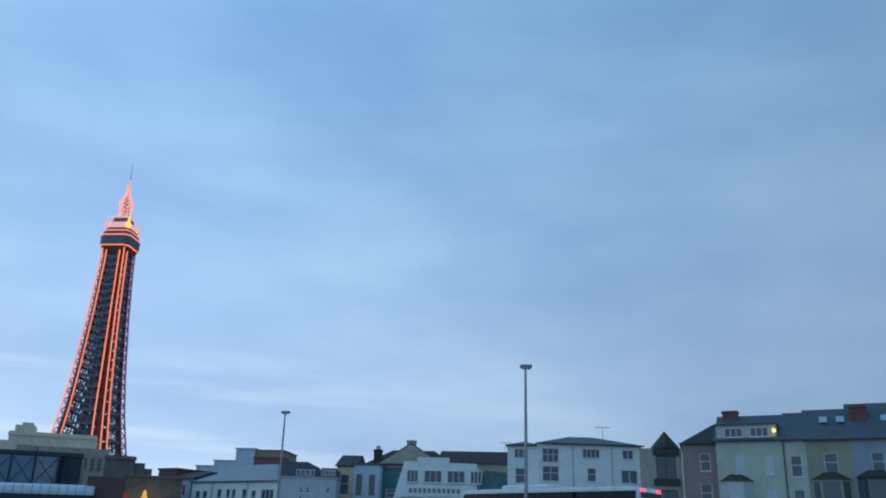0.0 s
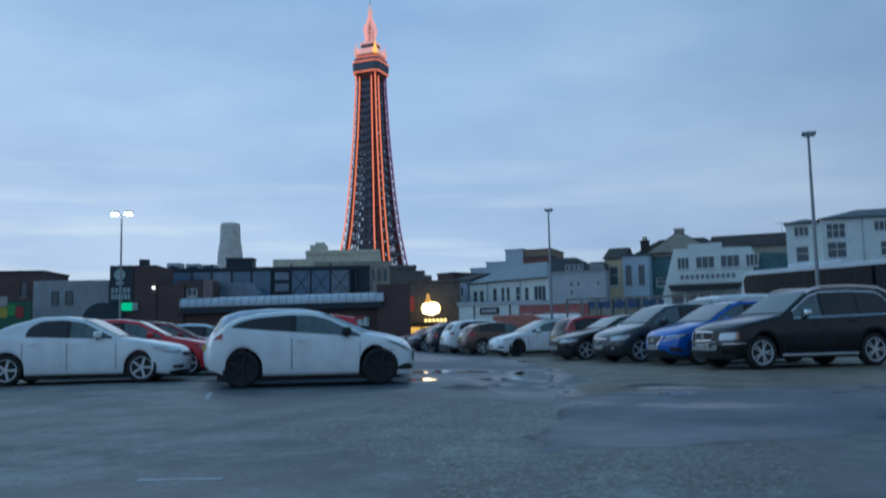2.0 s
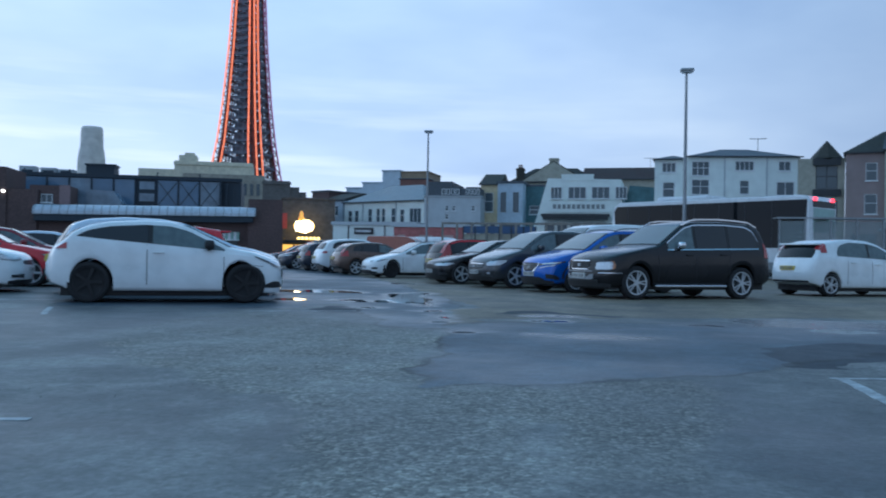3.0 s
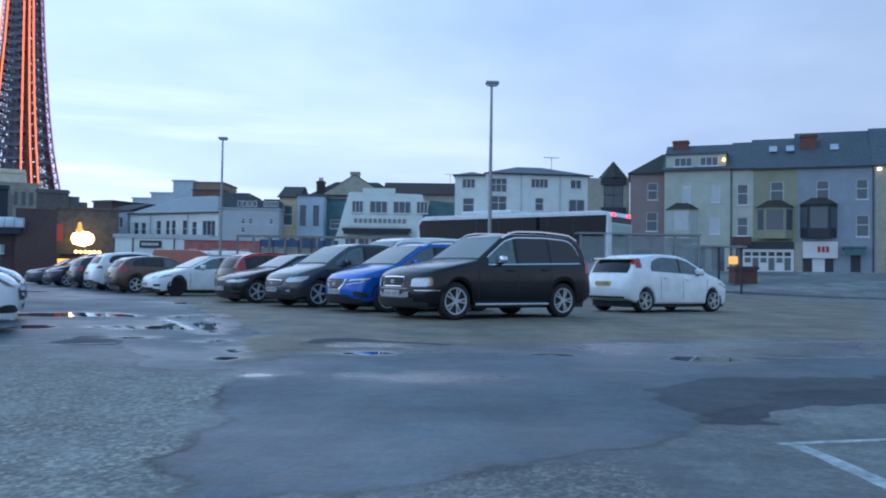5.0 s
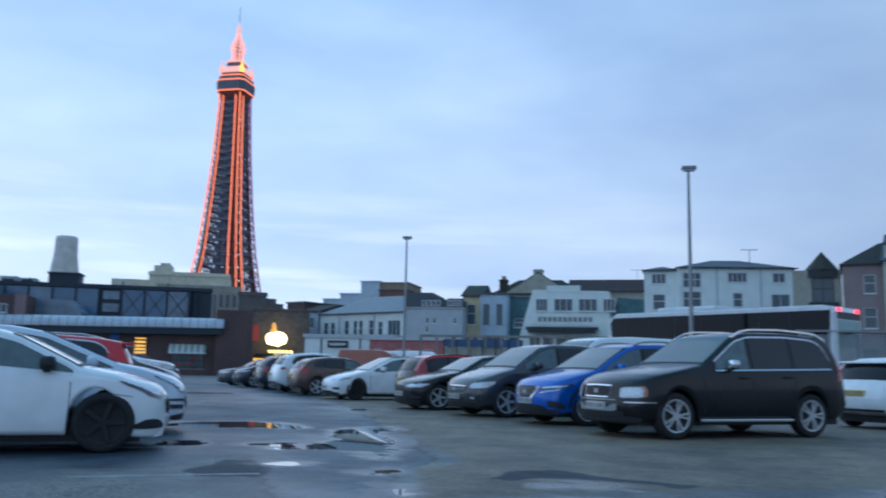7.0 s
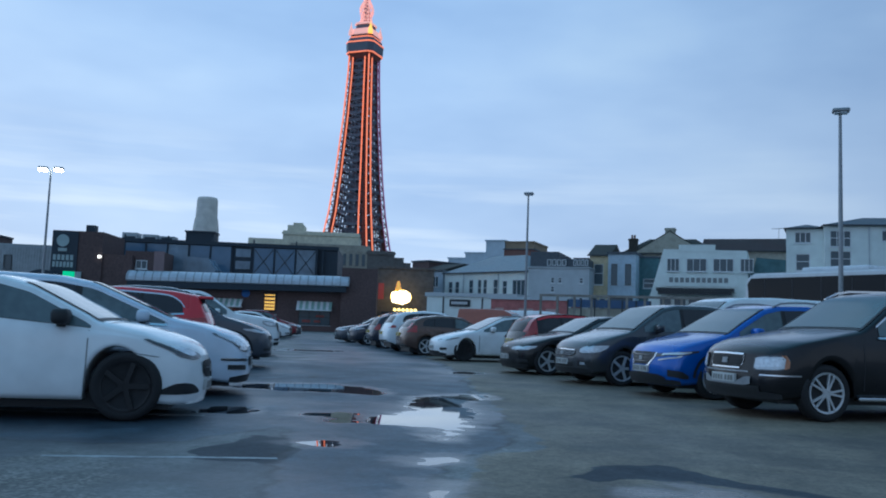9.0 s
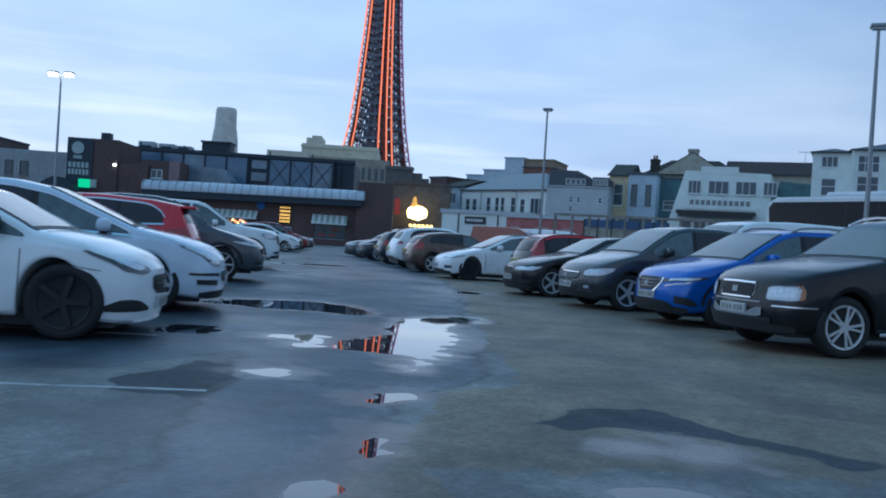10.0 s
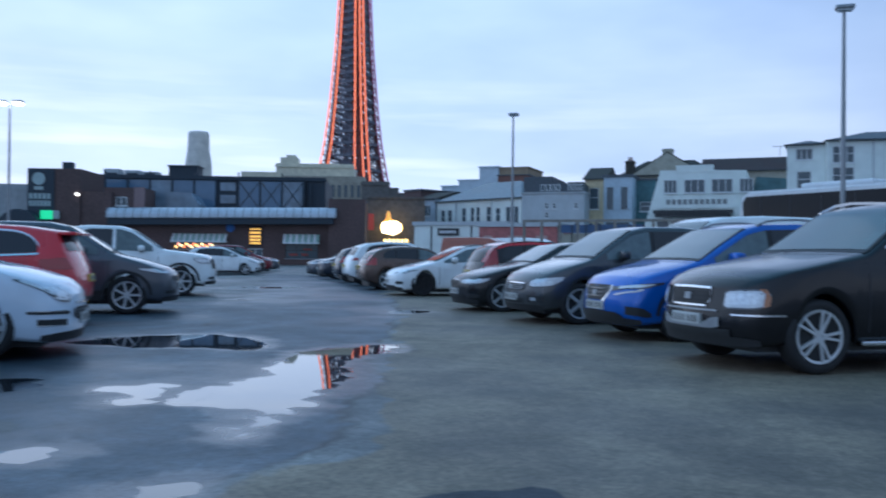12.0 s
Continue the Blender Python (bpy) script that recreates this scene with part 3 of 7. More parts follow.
# ---- cars ----
class Shape:
    """The skin of a car: s runs from the front bumper backwards."""

    def __init__(self, L, W, H, wb, fo, r, prof, belt, tumble=0.30, sill=0.24, nose=0.20, tail=0.13, drop=0.0):
        self.L, self.W, self.H, self.wb, self.fo, self.r = L, W, H, wb, fo, r
        self.belt, self.tumble, self.sill, self.nose, self.tail = belt, tumble, sill, nose, tail
        s = np.linspace(0, L, 241)
        z = np.interp(s, [p[0] for p in prof], [p[1] for p in prof])
        k = np.array([1, 2, 3, 2, 1.0]) / 9
        for _ in range(2):
            z[2:-2] = np.convolve(z, k, "valid")
        self.s, self.z = s, z - drop * np.clip(1 - s / 1.5, 0, 1)

    def top(self, s):
        return float(np.interp(s, self.s, self.z))

    def waist(self, s):
        (a, za), (b, zb) = self.belt
        f = (s - a) / (b - a)
        return min(za + (zb - za) * f, self.top(s) - 0.045)

    def half(self, s):
        w = self.W / 2
        if s < 0.8:
            w *= 1 - self.nose * (1 - math.sqrt(max(0, 1 - (1 - s / 0.8) ** 2)))
        if s > self.L - 0.5:
            w *= 1 - self.tail * (1 - math.sqrt(max(0, 1 - (1 - (self.L - s) / 0.5) ** 2)))
        return w

    def along(self, s, y, z=0.5):
        """The x of a point of the skin: the ends curve back towards the corners, the bumpers tuck in below."""
        f = (abs(y) / (self.W / 2)) ** 2.2
        x = self.L / 2 - s - 0.29 * f * max(0, 1 - s / 1.1) + 0.18 * f * max(0, 1 - (self.L - s) / 0.9)
        if s < 0.4:
            x -= (1 - s / 0.4) * (0.20 * max(0, z - 0.52) + 0.30 * max(0, self.sill + 0.10 - z))
        if self.L - s < 0.35:
            x += (1 - (self.L - s) / 0.35) * (0.12 * max(0, z - 0.62) + 0.40 * max(0, self.sill + 0.24 - z))
        return x

    def under(self, s):
        z = self.sill - 0.05 * max(0, 1 - s / 0.5) + 0.12 * max(0, 1 - (self.L - s) / 0.4)
        for c in (self.fo, self.fo + self.wb):
            ra = self.r * 1.13
            if abs(s - c) < ra:
                z = max(z, self.r + math.sqrt(ra * ra - (s - c) ** 2))
        return z

    def side(self, s, z):
        """Half-width of the skin at height z."""
        w, zb, zu = self.half(s), self.waist(s), self.sill
        if z >= zb:
            return w * 0.955 - self.tumble * (z - zb)
        f = (z - zu) / max(zb - zu, 0.05)
        return w * (0.965 + 0.035 * math.sin(min(max(f, 0), 1) * math.pi * 0.85) - 0.010 * f)

    def body(self):
        cut = []
        for c in (self.fo, self.fo + self.wb):
            ra = self.r * 1.13
            cut += [c + ra * math.cos(a) for a in np.linspace(0, math.pi, 17)] + [c - ra - 0.004, c + ra + 0.004]
        st = sorted({round(x, 4) for x in [*np.linspace(0, self.L, 64), 0.02, 0.05, 0.09, 0.14, 0.2, self.L - 0.02, self.L - 0.05, self.L - 0.1, *cut] if 0 <= x <= self.L})
        bm = bmesh.new()
        rings = []
        for s in st:
            zu, zb, zt = self.under(s), self.waist(s), self.top(s)
            zu = min(zu, zb - 0.06)
            end = 0.05 * max(0, 1 - min(s, self.L - s) / 0.06)
            half = [(0.0, zu + 0.02), (self.side(s, zu) - 0.05, zu + 0.005)]
            for f in (0.0, 0.08, 0.3, 0.55, 0.78, 0.93):
                z = zu + (zb - zu) * f
                half.append((self.side(s, z) - (0.02 if f == 0 else 0), z))
            yb = self.side(s, zb)
            half.append((yb, zb))
            zr = max(zt - 0.05, zb + 0.01)
            for f in (0.25, 0.5, 0.75, 1.0):
                z = zb + (zr - zb) * f
                half.append((self.side(s, z), z))
            yr = half[-1][0]
            half += [(yr - 0.035, zt - 0.022), (yr - 0.11, zt - 0.008), (yr * 0.5, zt), (0.0, zt + 0.004)]
            half = [(max(y - end, 0), z) for y, z in half]
            left = [bm.verts.new((self.along(s, y, z), y, z)) for y, z in half]
            right = [bm.verts.new((self.along(s, y, z), -y, z)) for y, z in half[1:-1]]
            rings.append(left + right[::-1])
        n = len(rings[0])
        for a, b in zip(rings, rings[1:]):
            for i in range(n):
                j = (i + 1) % n
                bm.faces.new((a[i], a[j], b[j], b[i]))
        levels = (n - 2) // 2
        for ring, s in ((rings[0], st[0]), (rings[-1], st[-1])):
            rows = []
            for i in range(1, levels + 1):
                a, b = ring[i], ring[n - i]
                inner = [bm.verts.new((self.along(s, a.co.y * q, a.co.z), a.co.y * q, a.co.z)) for q in (0.75, 0.5, 0.25, 0, -0.25, -0.5, -0.75)]
                rows.append([a, *inner, b])
            for u, v in zip(rows, rows[1:]):
                for j in range(8):
                    bm.faces.new((u[j], u[j + 1], v[j + 1], v[j]))
            for row, tip in ((rows[0], ring[0]), (rows[-1], ring[levels + 1])):
                for j in range(8):
                    bm.faces.new((row[j], row[j + 1], tip))
        bmesh.ops.recalc_face_normals(bm, faces=bm.faces)
        return bm

    def flank(self, s0, s1, lo, hi, sign, off=0.006, n=10, m=4):
        """A panel that lies on the side of the car between the heights lo(s) and hi(s)."""
        bm = bmesh.new()
        grid = []
        for i in range(n + 1):
            s = s0 + (s1 - s0) * i / n
            a, b = lo(s), max(hi(s), lo(s) + 0.004)
            row = []
            for j in range(m + 1):
                z = a + (b - a) * j / m
                y = self.side(s, z)
                push = off * (1 - s / 0.3) if s < 0.3 else (-off * (1 - (self.L - s) / 0.3) if s > self.L - 0.3 else 0)
                row.append(bm.verts.new((self.along(s, y, z) + push, sign * (y + off), z)))
            grid.append(row)
        for a, b in zip(grid, grid[1:]):
            for j in range(m):
                q = (a[j], a[j + 1], b[j + 1], b[j])
                bm.faces.new(q if sign < 0 else q[::-1])
        return bm

    def face(self, y0, y1, lo, hi, rear=False, off=0.010, n=8):
        """A panel that lies on the front or rear end between the heights lo(f) and hi(f), f running from y0 to y1."""
        bm = bmesh.new()
        rows = 4
        out, back = [], []
        for i in range(n + 1):
            f = i / n
            y = y0 + (y1 - y0) * f
            for grid, d in ((out, off), (back, -0.03)):
                line = []
                for j in range(rows + 1):
                    z = lo(f) + (hi(f) - lo(f)) * j / rows
                    line.append(bm.verts.new((self.along(self.L, y, z) - d if rear else self.along(0, y, z) + d, y, z)))
                grid.append(line)
        for i in range(n):
            for j in range(rows):
                bm.faces.new((out[i][j], out[i + 1][j], out[i + 1][j + 1], out[i][j + 1]))
            for j in (0, rows):
                bm.faces.new((out[i][j], out[i + 1][j], back[i + 1][j], back[i][j]))
        for i in (0, n):
            for j in range(rows):
                bm.faces.new((out[i][j], out[i][j + 1], back[i][j + 1], back[i][j]))
        bmesh.ops.recalc_face_normals(bm, faces=bm.faces)
        return bm

    def raw(self, u, z):
        """A point of the nose: u runs from the middle of the front outwards and on along the side."""
        a, sf = abs(u), 0.0
        for _ in range(2):
            lip = 0.050 * min(a / (self.W * 0.42), 1) ** 3 + 0.004
            while sf < 1.3 and self.top(sf) - lip < z:
                sf += 0.01
        yl = self.side(sf, z) - 0.05 * max(0, 1 - sf / 0.06)
        if a <= yl:
            return Vector((self.along(sf, a, z), u, z))
        s = sf + a - yl
        y = self.side(s, z) - 0.05 * max(0, 1 - s / 0.06)
        return Vector((self.along(s, y, z), math.copysign(y, u), z))

    def nose_panel(self, rows, sign=1, both=False, off=0.012, n=16, m=4, scale=(1, 1), shift=(0, 0)):
        """A panel wrapped round the nose: rows of (u, low, high), one side or mirrored across the middle."""
        us, los, his = zip(*rows)
        uc, zc = (us[0] + us[-1]) / 2 + shift[0], sum(los + his) / (2 * len(us)) + shift[1]
        bm = bmesh.new()
        grid = []
        lo_u, hi_u = (-us[-1], us[-1]) if both else (us[0], us[-1])
        for i in range(n + 1):
            q = lo_u + (hi_u - lo_u) * i / n
            a, b = np.interp(abs(q), us, los), np.interp(abs(q), us, his)
            u = (q if both else uc + (q - uc) * scale[0]) * sign
            line = []
            for j in range(m + 1):
                z = a + (b - a) * j / m
                z = zc + (z - zc) * scale[1]
                p = self.raw(u, z)
                e = 0.012
                nr = (self.raw(u + e, z) - self.raw(u - e, z)).cross(self.raw(u, z + e) - self.raw(u, z - e))
                nr = nr.normalized() if nr.length > 1e-9 else Vector((1, 0, 0))
                line.append(bm.verts.new(p + nr * (off if nr.x * 0.7 + nr.y * math.copysign(0.7, u) > -0.2 else -off)))
            grid.append(line)
        for g, h in zip(grid, grid[1:]):
            for j in range(m):
                q = (g[j], h[j], h[j + 1], g[j + 1])
                bm.faces.new(q if sign > 0 else q[::-1])
        return bm

    def strip(self, s0, s1, f0, f1, sign, off=0.012, n=8):
        """A panel near the edge of the sloping tail: f0 and f1 are shares of the half-width."""
        bm = bmesh.new()
        grid = []
        for i in range(n + 1):
            s = s0 + (s1 - s0) * i / n
            w = self.side(s, max(self.top(s) - 0.05, self.waist(s) + 0.01))
            grid.append([bm.verts.new((self.along(s, w * f, self.top(s)) - off, sign * w * f, self.top(s) + off - 0.02 * f ** 4)) for f in np.linspace(f0, f1, 4)])
        for a, b in zip(grid, grid[1:]):
            for j in range(3):
                bm.faces.new((a[j], a[j + 1], b[j + 1], b[j]))
        bmesh.ops.recalc_face_normals(bm, faces=bm.faces)
        return bm

    def screen(self, s0, s1, inset=0.10, off=0.007, n=12, m=8):
        """A pane that lies on the top skin: windscreen, rear window, sunroof."""
        bm = bmesh.new()
        grid = []
        for i in range(n + 1):
            s = s0 + (s1 - s0) * i / n
            d = (self.top(s + 0.03) - self.top(s - 0.03)) / 0.06
            nx, nz = d / math.hypot(d, 1), 1 / math.hypot(d, 1)
            zr = max(self.top(s) - 0.05, self.waist(s) + 0.01)
            y = self.side(s, zr) - inset * (0.6 + 0.4 * nz)
            grid.append([bm.verts.new((self.along(s, y * (2 * j / m - 1), self.top(s)) + nx * off, y * (2 * j / m - 1), self.top(s) + nz * off + 0.003 - 0.012 * abs(2 * j / m - 1) ** 3)) for j in range(m + 1)])
        for a, b in zip(grid, grid[1:]):
            for j in range(m):
                bm.faces.new((a[j], a[j + 1], b[j + 1], b[j]))
        bmesh.ops.recalc_face_normals(bm, faces=bm.faces)
        if sum(f.normal.z for f in bm.faces) < 0:
            bmesh.ops.reverse_faces(bm, faces=bm.faces)
        return bm


def rim_mesh(r, spokes, width):
    """Rim with an outer ring, a hub and spokes, its face at y = -width / 2."""
    R = r * 0.72
    bm = lathe([(R * 0.90, -width * 0.40), (R * 0.90, -width * 0.46), (R, -width * 0.49), (R * 1.01, -width * 0.40)], 28, "Y", False)
    for k in range(spokes):
        a = 2 * math.pi * k / spokes if spokes < 10 else 2 * math.pi * (k // 2) / (spokes // 2) + (0.17 if k % 2 else -0.17)
        ca, sa = math.cos(a), math.sin(a)
        y = -width * 0.44
        add_bar(bm, (0.1 * R * ca, y, 0.1 * R * sa), (0.93 * R * ca, y - 0.004, 0.95 * R * sa), 0.030, (0.21 if spokes < 6 else 0.15 if spokes < 9 else 0.10) * R)
    hub = lathe([(R * 0.24, -width * 0.48), (R * 0.24, -width * 0.40)], 14, "Y")
    me = bpy.data.meshes.new("tmp")
    hub.to_mesh(me)
    hub.free()
    bm.from_mesh(me)
    bpy.data.meshes.remove(me)
    return bm


def plain_front(sh, head, grille):
    """The lamps, grille and plate of a car seen from afar."""
    _, h1, z0, z1 = head
    gw, g0, g1 = grille
    g1 = min(g1, sh.top(0) - 0.03)
    g0 = min(g0, g1 - 0.09)
    z1 = min(z1, sh.top(0.2) - 0.03)
    z0 = min(z0, z1 - 0.11)
    w = sh.W / 2
    out = {"lamp": [(w * 0.58, z0 + 0.02, z1 - 0.07), (w * 0.72, z0, z1 - 0.02), (w * 0.95, z0 + 0.02, z1), (w * 0.86 + h1 * 0.8, z1 - 0.035, z1 + 0.005)],
           "plate": max(g0 - 0.09, sh.sill + 0.17), "sides": [("fog_lamp_recess", [(0.48, sh.sill + 0.09, sh.sill + 0.17), (0.72, sh.sill + 0.10, sh.sill + 0.15)], TRIM)]}
    if gw > 0.01:
        out["grille"] = [(0, g0, g1), (gw * 0.9, g0 + 0.01, g1), (gw, g0 + 0.04, g1 - 0.01)]
    return out


def car(name, label, m, sh, body_paint, panes, screen, rear, head, tail, rim=ALLOY, spokes=5, grille=(0.5, 0.62, 0.78), roof=None, roof_mat=TRIM, rails=None, cladding=None, chrome=False,
        doors=(), group="parked cars", plate_front=PLATE_W, plate_rear=PLATE_Y, mirror=None, category="car", sill_bar=None, dark_bay=False, tall_tail=None, front_look=None, clear_glass=False, spoiler=False):
    """A parked car: sh its skin, panes the side windows (from, to), screen and rear the panes on the top skin, head and tail the lamps (from, to, low, high)."""
    ob = thing(name, m, label, category, group)
    L, W, r = sh.L, sh.W, sh.r
    body = part("body", sh.body(), body_paint, ob, smooth=True)
    look_of = dict(front_look or plain_front(sh, head, grille))
    part("windscreen", sh.screen(*screen), MISTY_GLASS, ob, smooth=True)
    part("windscreen_surround", sh.screen(screen[0] - 0.07, screen[1] + 0.02, inset=0.055, off=0.003), TRIM, ob, smooth=True)
    part("rear_window", sh.screen(*rear, inset=0.14), REAR_GLASS, ob, smooth=True)
    if spoiler:
        bm = bmesh.new()
        wide = sh.side(rear[0], sh.top(rear[0]) - 0.06) - 0.06
        x, z = L / 2 - rear[0], sh.top(rear[0])
        add_box(bm, x - 0.16, x + 0.10, -wide, wide, z - 0.025, z + 0.022, 0.012)
        part("spoiler", bm, body_paint, ob, smooth=True)
    if roof:
        part("roof_panel", sh.screen(*roof, inset=0.02), roof_mat, ob, "red roof panel" if roof_mat is RED else "black glass roof panel", smooth=True)
    g_end, g_len = panes[-1][1], min(0.5, 0.75 * (panes[-1][1] - panes[-1][0])) * (0.25 if dark_bay else 1)

    def brow(s):
        """The upper edge of the side windows, rounded down at the rear."""
        full, low = sh.top(s) - 0.095, sh.waist(s) + 0.025
        q = min(max((s - (g_end - g_len)) / g_len, 0), 1)
        return low + max(full - low, 0.01) * (0.30 + 0.70 * math.sqrt(1 - q ** 2.4))

    # dark box added under the floor to block light and deepen the shade there
    part("underbody", boxes((-L / 2 + 0.30, L / 2 - 0.30, -W * 0.40, W * 0.40, sh.sill - 0.09, sh.sill + 0.06)), TRIM, ob)
    for sign in (1, -1):
        if len(panes) > 1 and category == "car":
            part("window_pillar", sh.flank(panes[0][0], g_end, lambda s: sh.waist(s) + 0.02, lambda s: brow(s) + 0.004, sign, 0.003, 30), TRIM, ob, smooth=True)
        for k, (s0, s1) in enumerate(panes):
            part("side_window", sh.flank(s0, s1, lambda s: sh.waist(s) + 0.025, brow, sign, 0.006, 18), FRONT_GLASS if k == 0 or clear_glass else CAR_GLASS, ob, smooth=True)
        if roof_mat is RED:
            part("roof_edge", sh.flank(roof[0] - 0.2, roof[1], lambda s: sh.top(s) - 0.085, lambda s: sh.top(s) - 0.028, sign, 0.008, 16, 2), RED, ob, "red roof edge", smooth=True)
        if tall_tail:
            part("tail_light", sh.strip(*tall_tail, 0.80, 1.0, sign), TAIL_RED, ob, "tall red tail light", smooth=True)
        if chrome:
            a, b = panes[0][0] - 0.03, panes[-1][1] + 0.03
            bm = sh.flank(a, b, lambda s: sh.waist(s) - 0.012, lambda s: sh.waist(s) + 0.014, sign, 0.012, 16, 1)
            part("window_trim", bm, CHROME, ob, "bright chrome window trim")
            bm = sh.flank(a, b, lambda s: max(brow(s) - 0.003, sh.waist(s)), lambda s: max(brow(s) + 0.024, sh.waist(s) + 0.02), sign, 0.012, 30, 1)
            part("window_trim", bm, CHROME, ob, "bright chrome window trim")
        eye = look_of["lamp"]
        lamp = part("headlight", sh.nose_panel(eye, sign, off=0.010, n=20), LAMP_HOUSING, ob, smooth=True)
        if "lamp_mat" not in look_of:
            part("lamp_glass", sh.nose_panel(eye, sign, off=0.013, n=16, scale=(0.92, 0.84)), LAMP_GLASS, lamp, smooth=True)
        part("lens", sh.nose_panel(eye, sign, off=0.016, n=12, scale=(0.62, 0.60), shift=(-0.03, 0)), LENS, lamp, smooth=True)
        if sill_bar:
            tip = eye[-1][0]
            part("turn_signal", sh.nose_panel([(tip - 0.06, np.interp(tip - 0.06, *list(zip(*eye))[:2]), np.interp(tip - 0.06, list(zip(*eye))[0], list(zip(*eye))[2])), eye[-1]], sign, off=0.014, n=6), AMBER_LENS, lamp, smooth=True)
        for name_of, rows, mat in look_of.get("sides", ()):
            part(name_of, sh.nose_panel(rows, sign, off=0.009, n=10, m=3), mat, ob, smooth=True)
        t0, t1, tz0, tz1 = tail
        part("tail_light", sh.flank(t0, t1, lambda s: tz0, lambda s: sh.top(s) - 0.014 if tall_tail and tz1 > 1.2 else min(tz1, sh.top(s) - 0.03) - 0.25 * (min(tz1, sh.top(s) - 0.03) - tz0) * max(0, 1 - (s - t0) / (t1 - t0)), sign, 0.010, 8), TAIL_RED, ob, smooth=True)
        wr, zr1 = sh.side(L, tz0), min(tz1, sh.top(L) - 0.01)
        if zr1 - tz0 > 0.03:
            part("tail_light", sh.face(sign * wr * 0.70, sign * wr * 0.985, lambda f: tz0, lambda f: zr1, True), TAIL_RED, ob)
        ms = panes[0][0] + 0.28
        mz = sh.waist(ms) + 0.10
        my = sh.side(ms, mz) + 0.11
        mir = part("mirror", boxes((L / 2 - ms - 0.07, L / 2 - ms + 0.09, sign * my - 0.11, sign * my + 0.11, mz - 0.075, mz + 0.075), bevel=0.045), mirror or body_paint, ob, smooth=True)
        add = sh.side(ms, mz - 0.05)
        part("mirror_arm", boxes((L / 2 - ms - 0.03, L / 2 - ms + 0.04, min(sign * (add - 0.02), sign * my), max(sign * (add - 0.02), sign * my), mz - 0.10, mz - 0.06)), TRIM, mir)
        for ds in doors:
            part("door_seam", sh.flank(ds, ds + 0.012, lambda s: sh.sill + 0.10, lambda s: sh.waist(s), sign, 0.0025, 1, 6), INK, ob)
        for ds in doors[1:]:
            hs, hz = ds - 0.18, sh.waist(ds) - 0.13
            hy = sh.side(hs, hz)
            part("door_handle", boxes((L / 2 - hs - 0.09, L / 2 - hs + 0.09, min(sign * hy, sign * (hy + 0.03)), max(sign * hy, sign * (hy + 0.03)), hz - 0.016, hz + 0.016), bevel=0.008), body_paint, ob)
        if rails:
            bm = bmesh.new()
            pts = []
            for f in np.linspace(0, 1, 11):
                s = rails[0] + (rails[1] - rails[0]) * f
                lift = 0.055 * (1 - abs(2 * f - 1) ** 6)
                pts.append((L / 2 - s, sign * (sh.side(s, sh.top(s) - 0.05) - 0.06), sh.top(s) - 0.01 + lift))
            rings = [[bm.verts.new((x, y + dy, z + dz)) for dy, dz in ((-0.017, -0.015), (0.017, -0.015), (0.017, 0.015), (-0.017, 0.015))] for x, y, z in pts]
            for a, b in zip(rings, rings[1:]):
                for i in range(4):
                    bm.faces.new((a[i], a[(i + 1) % 4], b[(i + 1) % 4], b[i]))
            bm.faces.new(rings[0])
            bm.faces.new(rings[-1][::-1])
            bmesh.ops.recalc_face_normals(bm, faces=bm.faces)
            part("roof_rail", bm, CHROME if chrome else STEEL, ob, "silver roof rail")
        if cladding:
            part("sill_trim", sh.flank(sh.fo + r * 1.2, sh.fo + sh.wb - r * 1.2, lambda s: sh.sill - 0.02, lambda s: sh.sill + 0.16, sign, 0.012, 8, 2), cladding, ob)
            for c in (sh.fo, sh.fo + sh.wb):
                bm = bmesh.new()
                ring = [(c + q * r * math.cos(a), r + q * r * math.sin(a)) for q in (1.12, 1.26) for a in np.linspace(0.02, math.pi - 0.02, 15)]
                vs = [bm.verts.new((L / 2 - min(max(s, 0), L), sign * (sh.side(min(max(s, 0), L), z) + 0.012), z)) for s, z in ring]
                for i in range(14):
                    q = (vs[i], vs[i + 1], vs[i + 16], vs[i + 15])
                    bm.faces.new(q if sign > 0 else q[::-1])
                part("wheel_arch_trim", bm, cladding, ob)
        if sill_bar:
            y = W / 2 + 0.01
            part("side_step", boxes((L / 2 - sh.fo - sh.wb + r * 1.25, L / 2 - sh.fo - r * 1.25, min(sign * (y - 0.12), sign * y), max(sign * (y - 0.12), sign * y), sh.sill - 0.03, sh.sill + 0.02), bevel=0.015), sill_bar, ob, "silver side step")
        for c in (sh.fo, sh.fo + sh.wb):
            tw = 0.215
            prof = [(r * 0.70, -tw * 0.40), (r * 0.80, -tw * 0.5), (r * 0.94, -tw * 0.48), (r, -tw * 0.34), (r, tw * 0.34), (r * 0.94, tw * 0.48), (r * 0.7, tw * 0.45)]
            wheel = part("wheel", lathe(prof, 28, "Y"), RUBBER, ob, smooth=True)
            wheel.location = (L / 2 - c, sign * (W / 2 - tw / 2 - 0.025), r)
            if sign > 0:
                wheel.rotation_euler = (0, 0, math.pi)
            part("rim", rim_mesh(r, spokes, tw), rim, wheel)
    flat = lambda z: (lambda f: z)
    mesh_rows = look_of.get("grille")
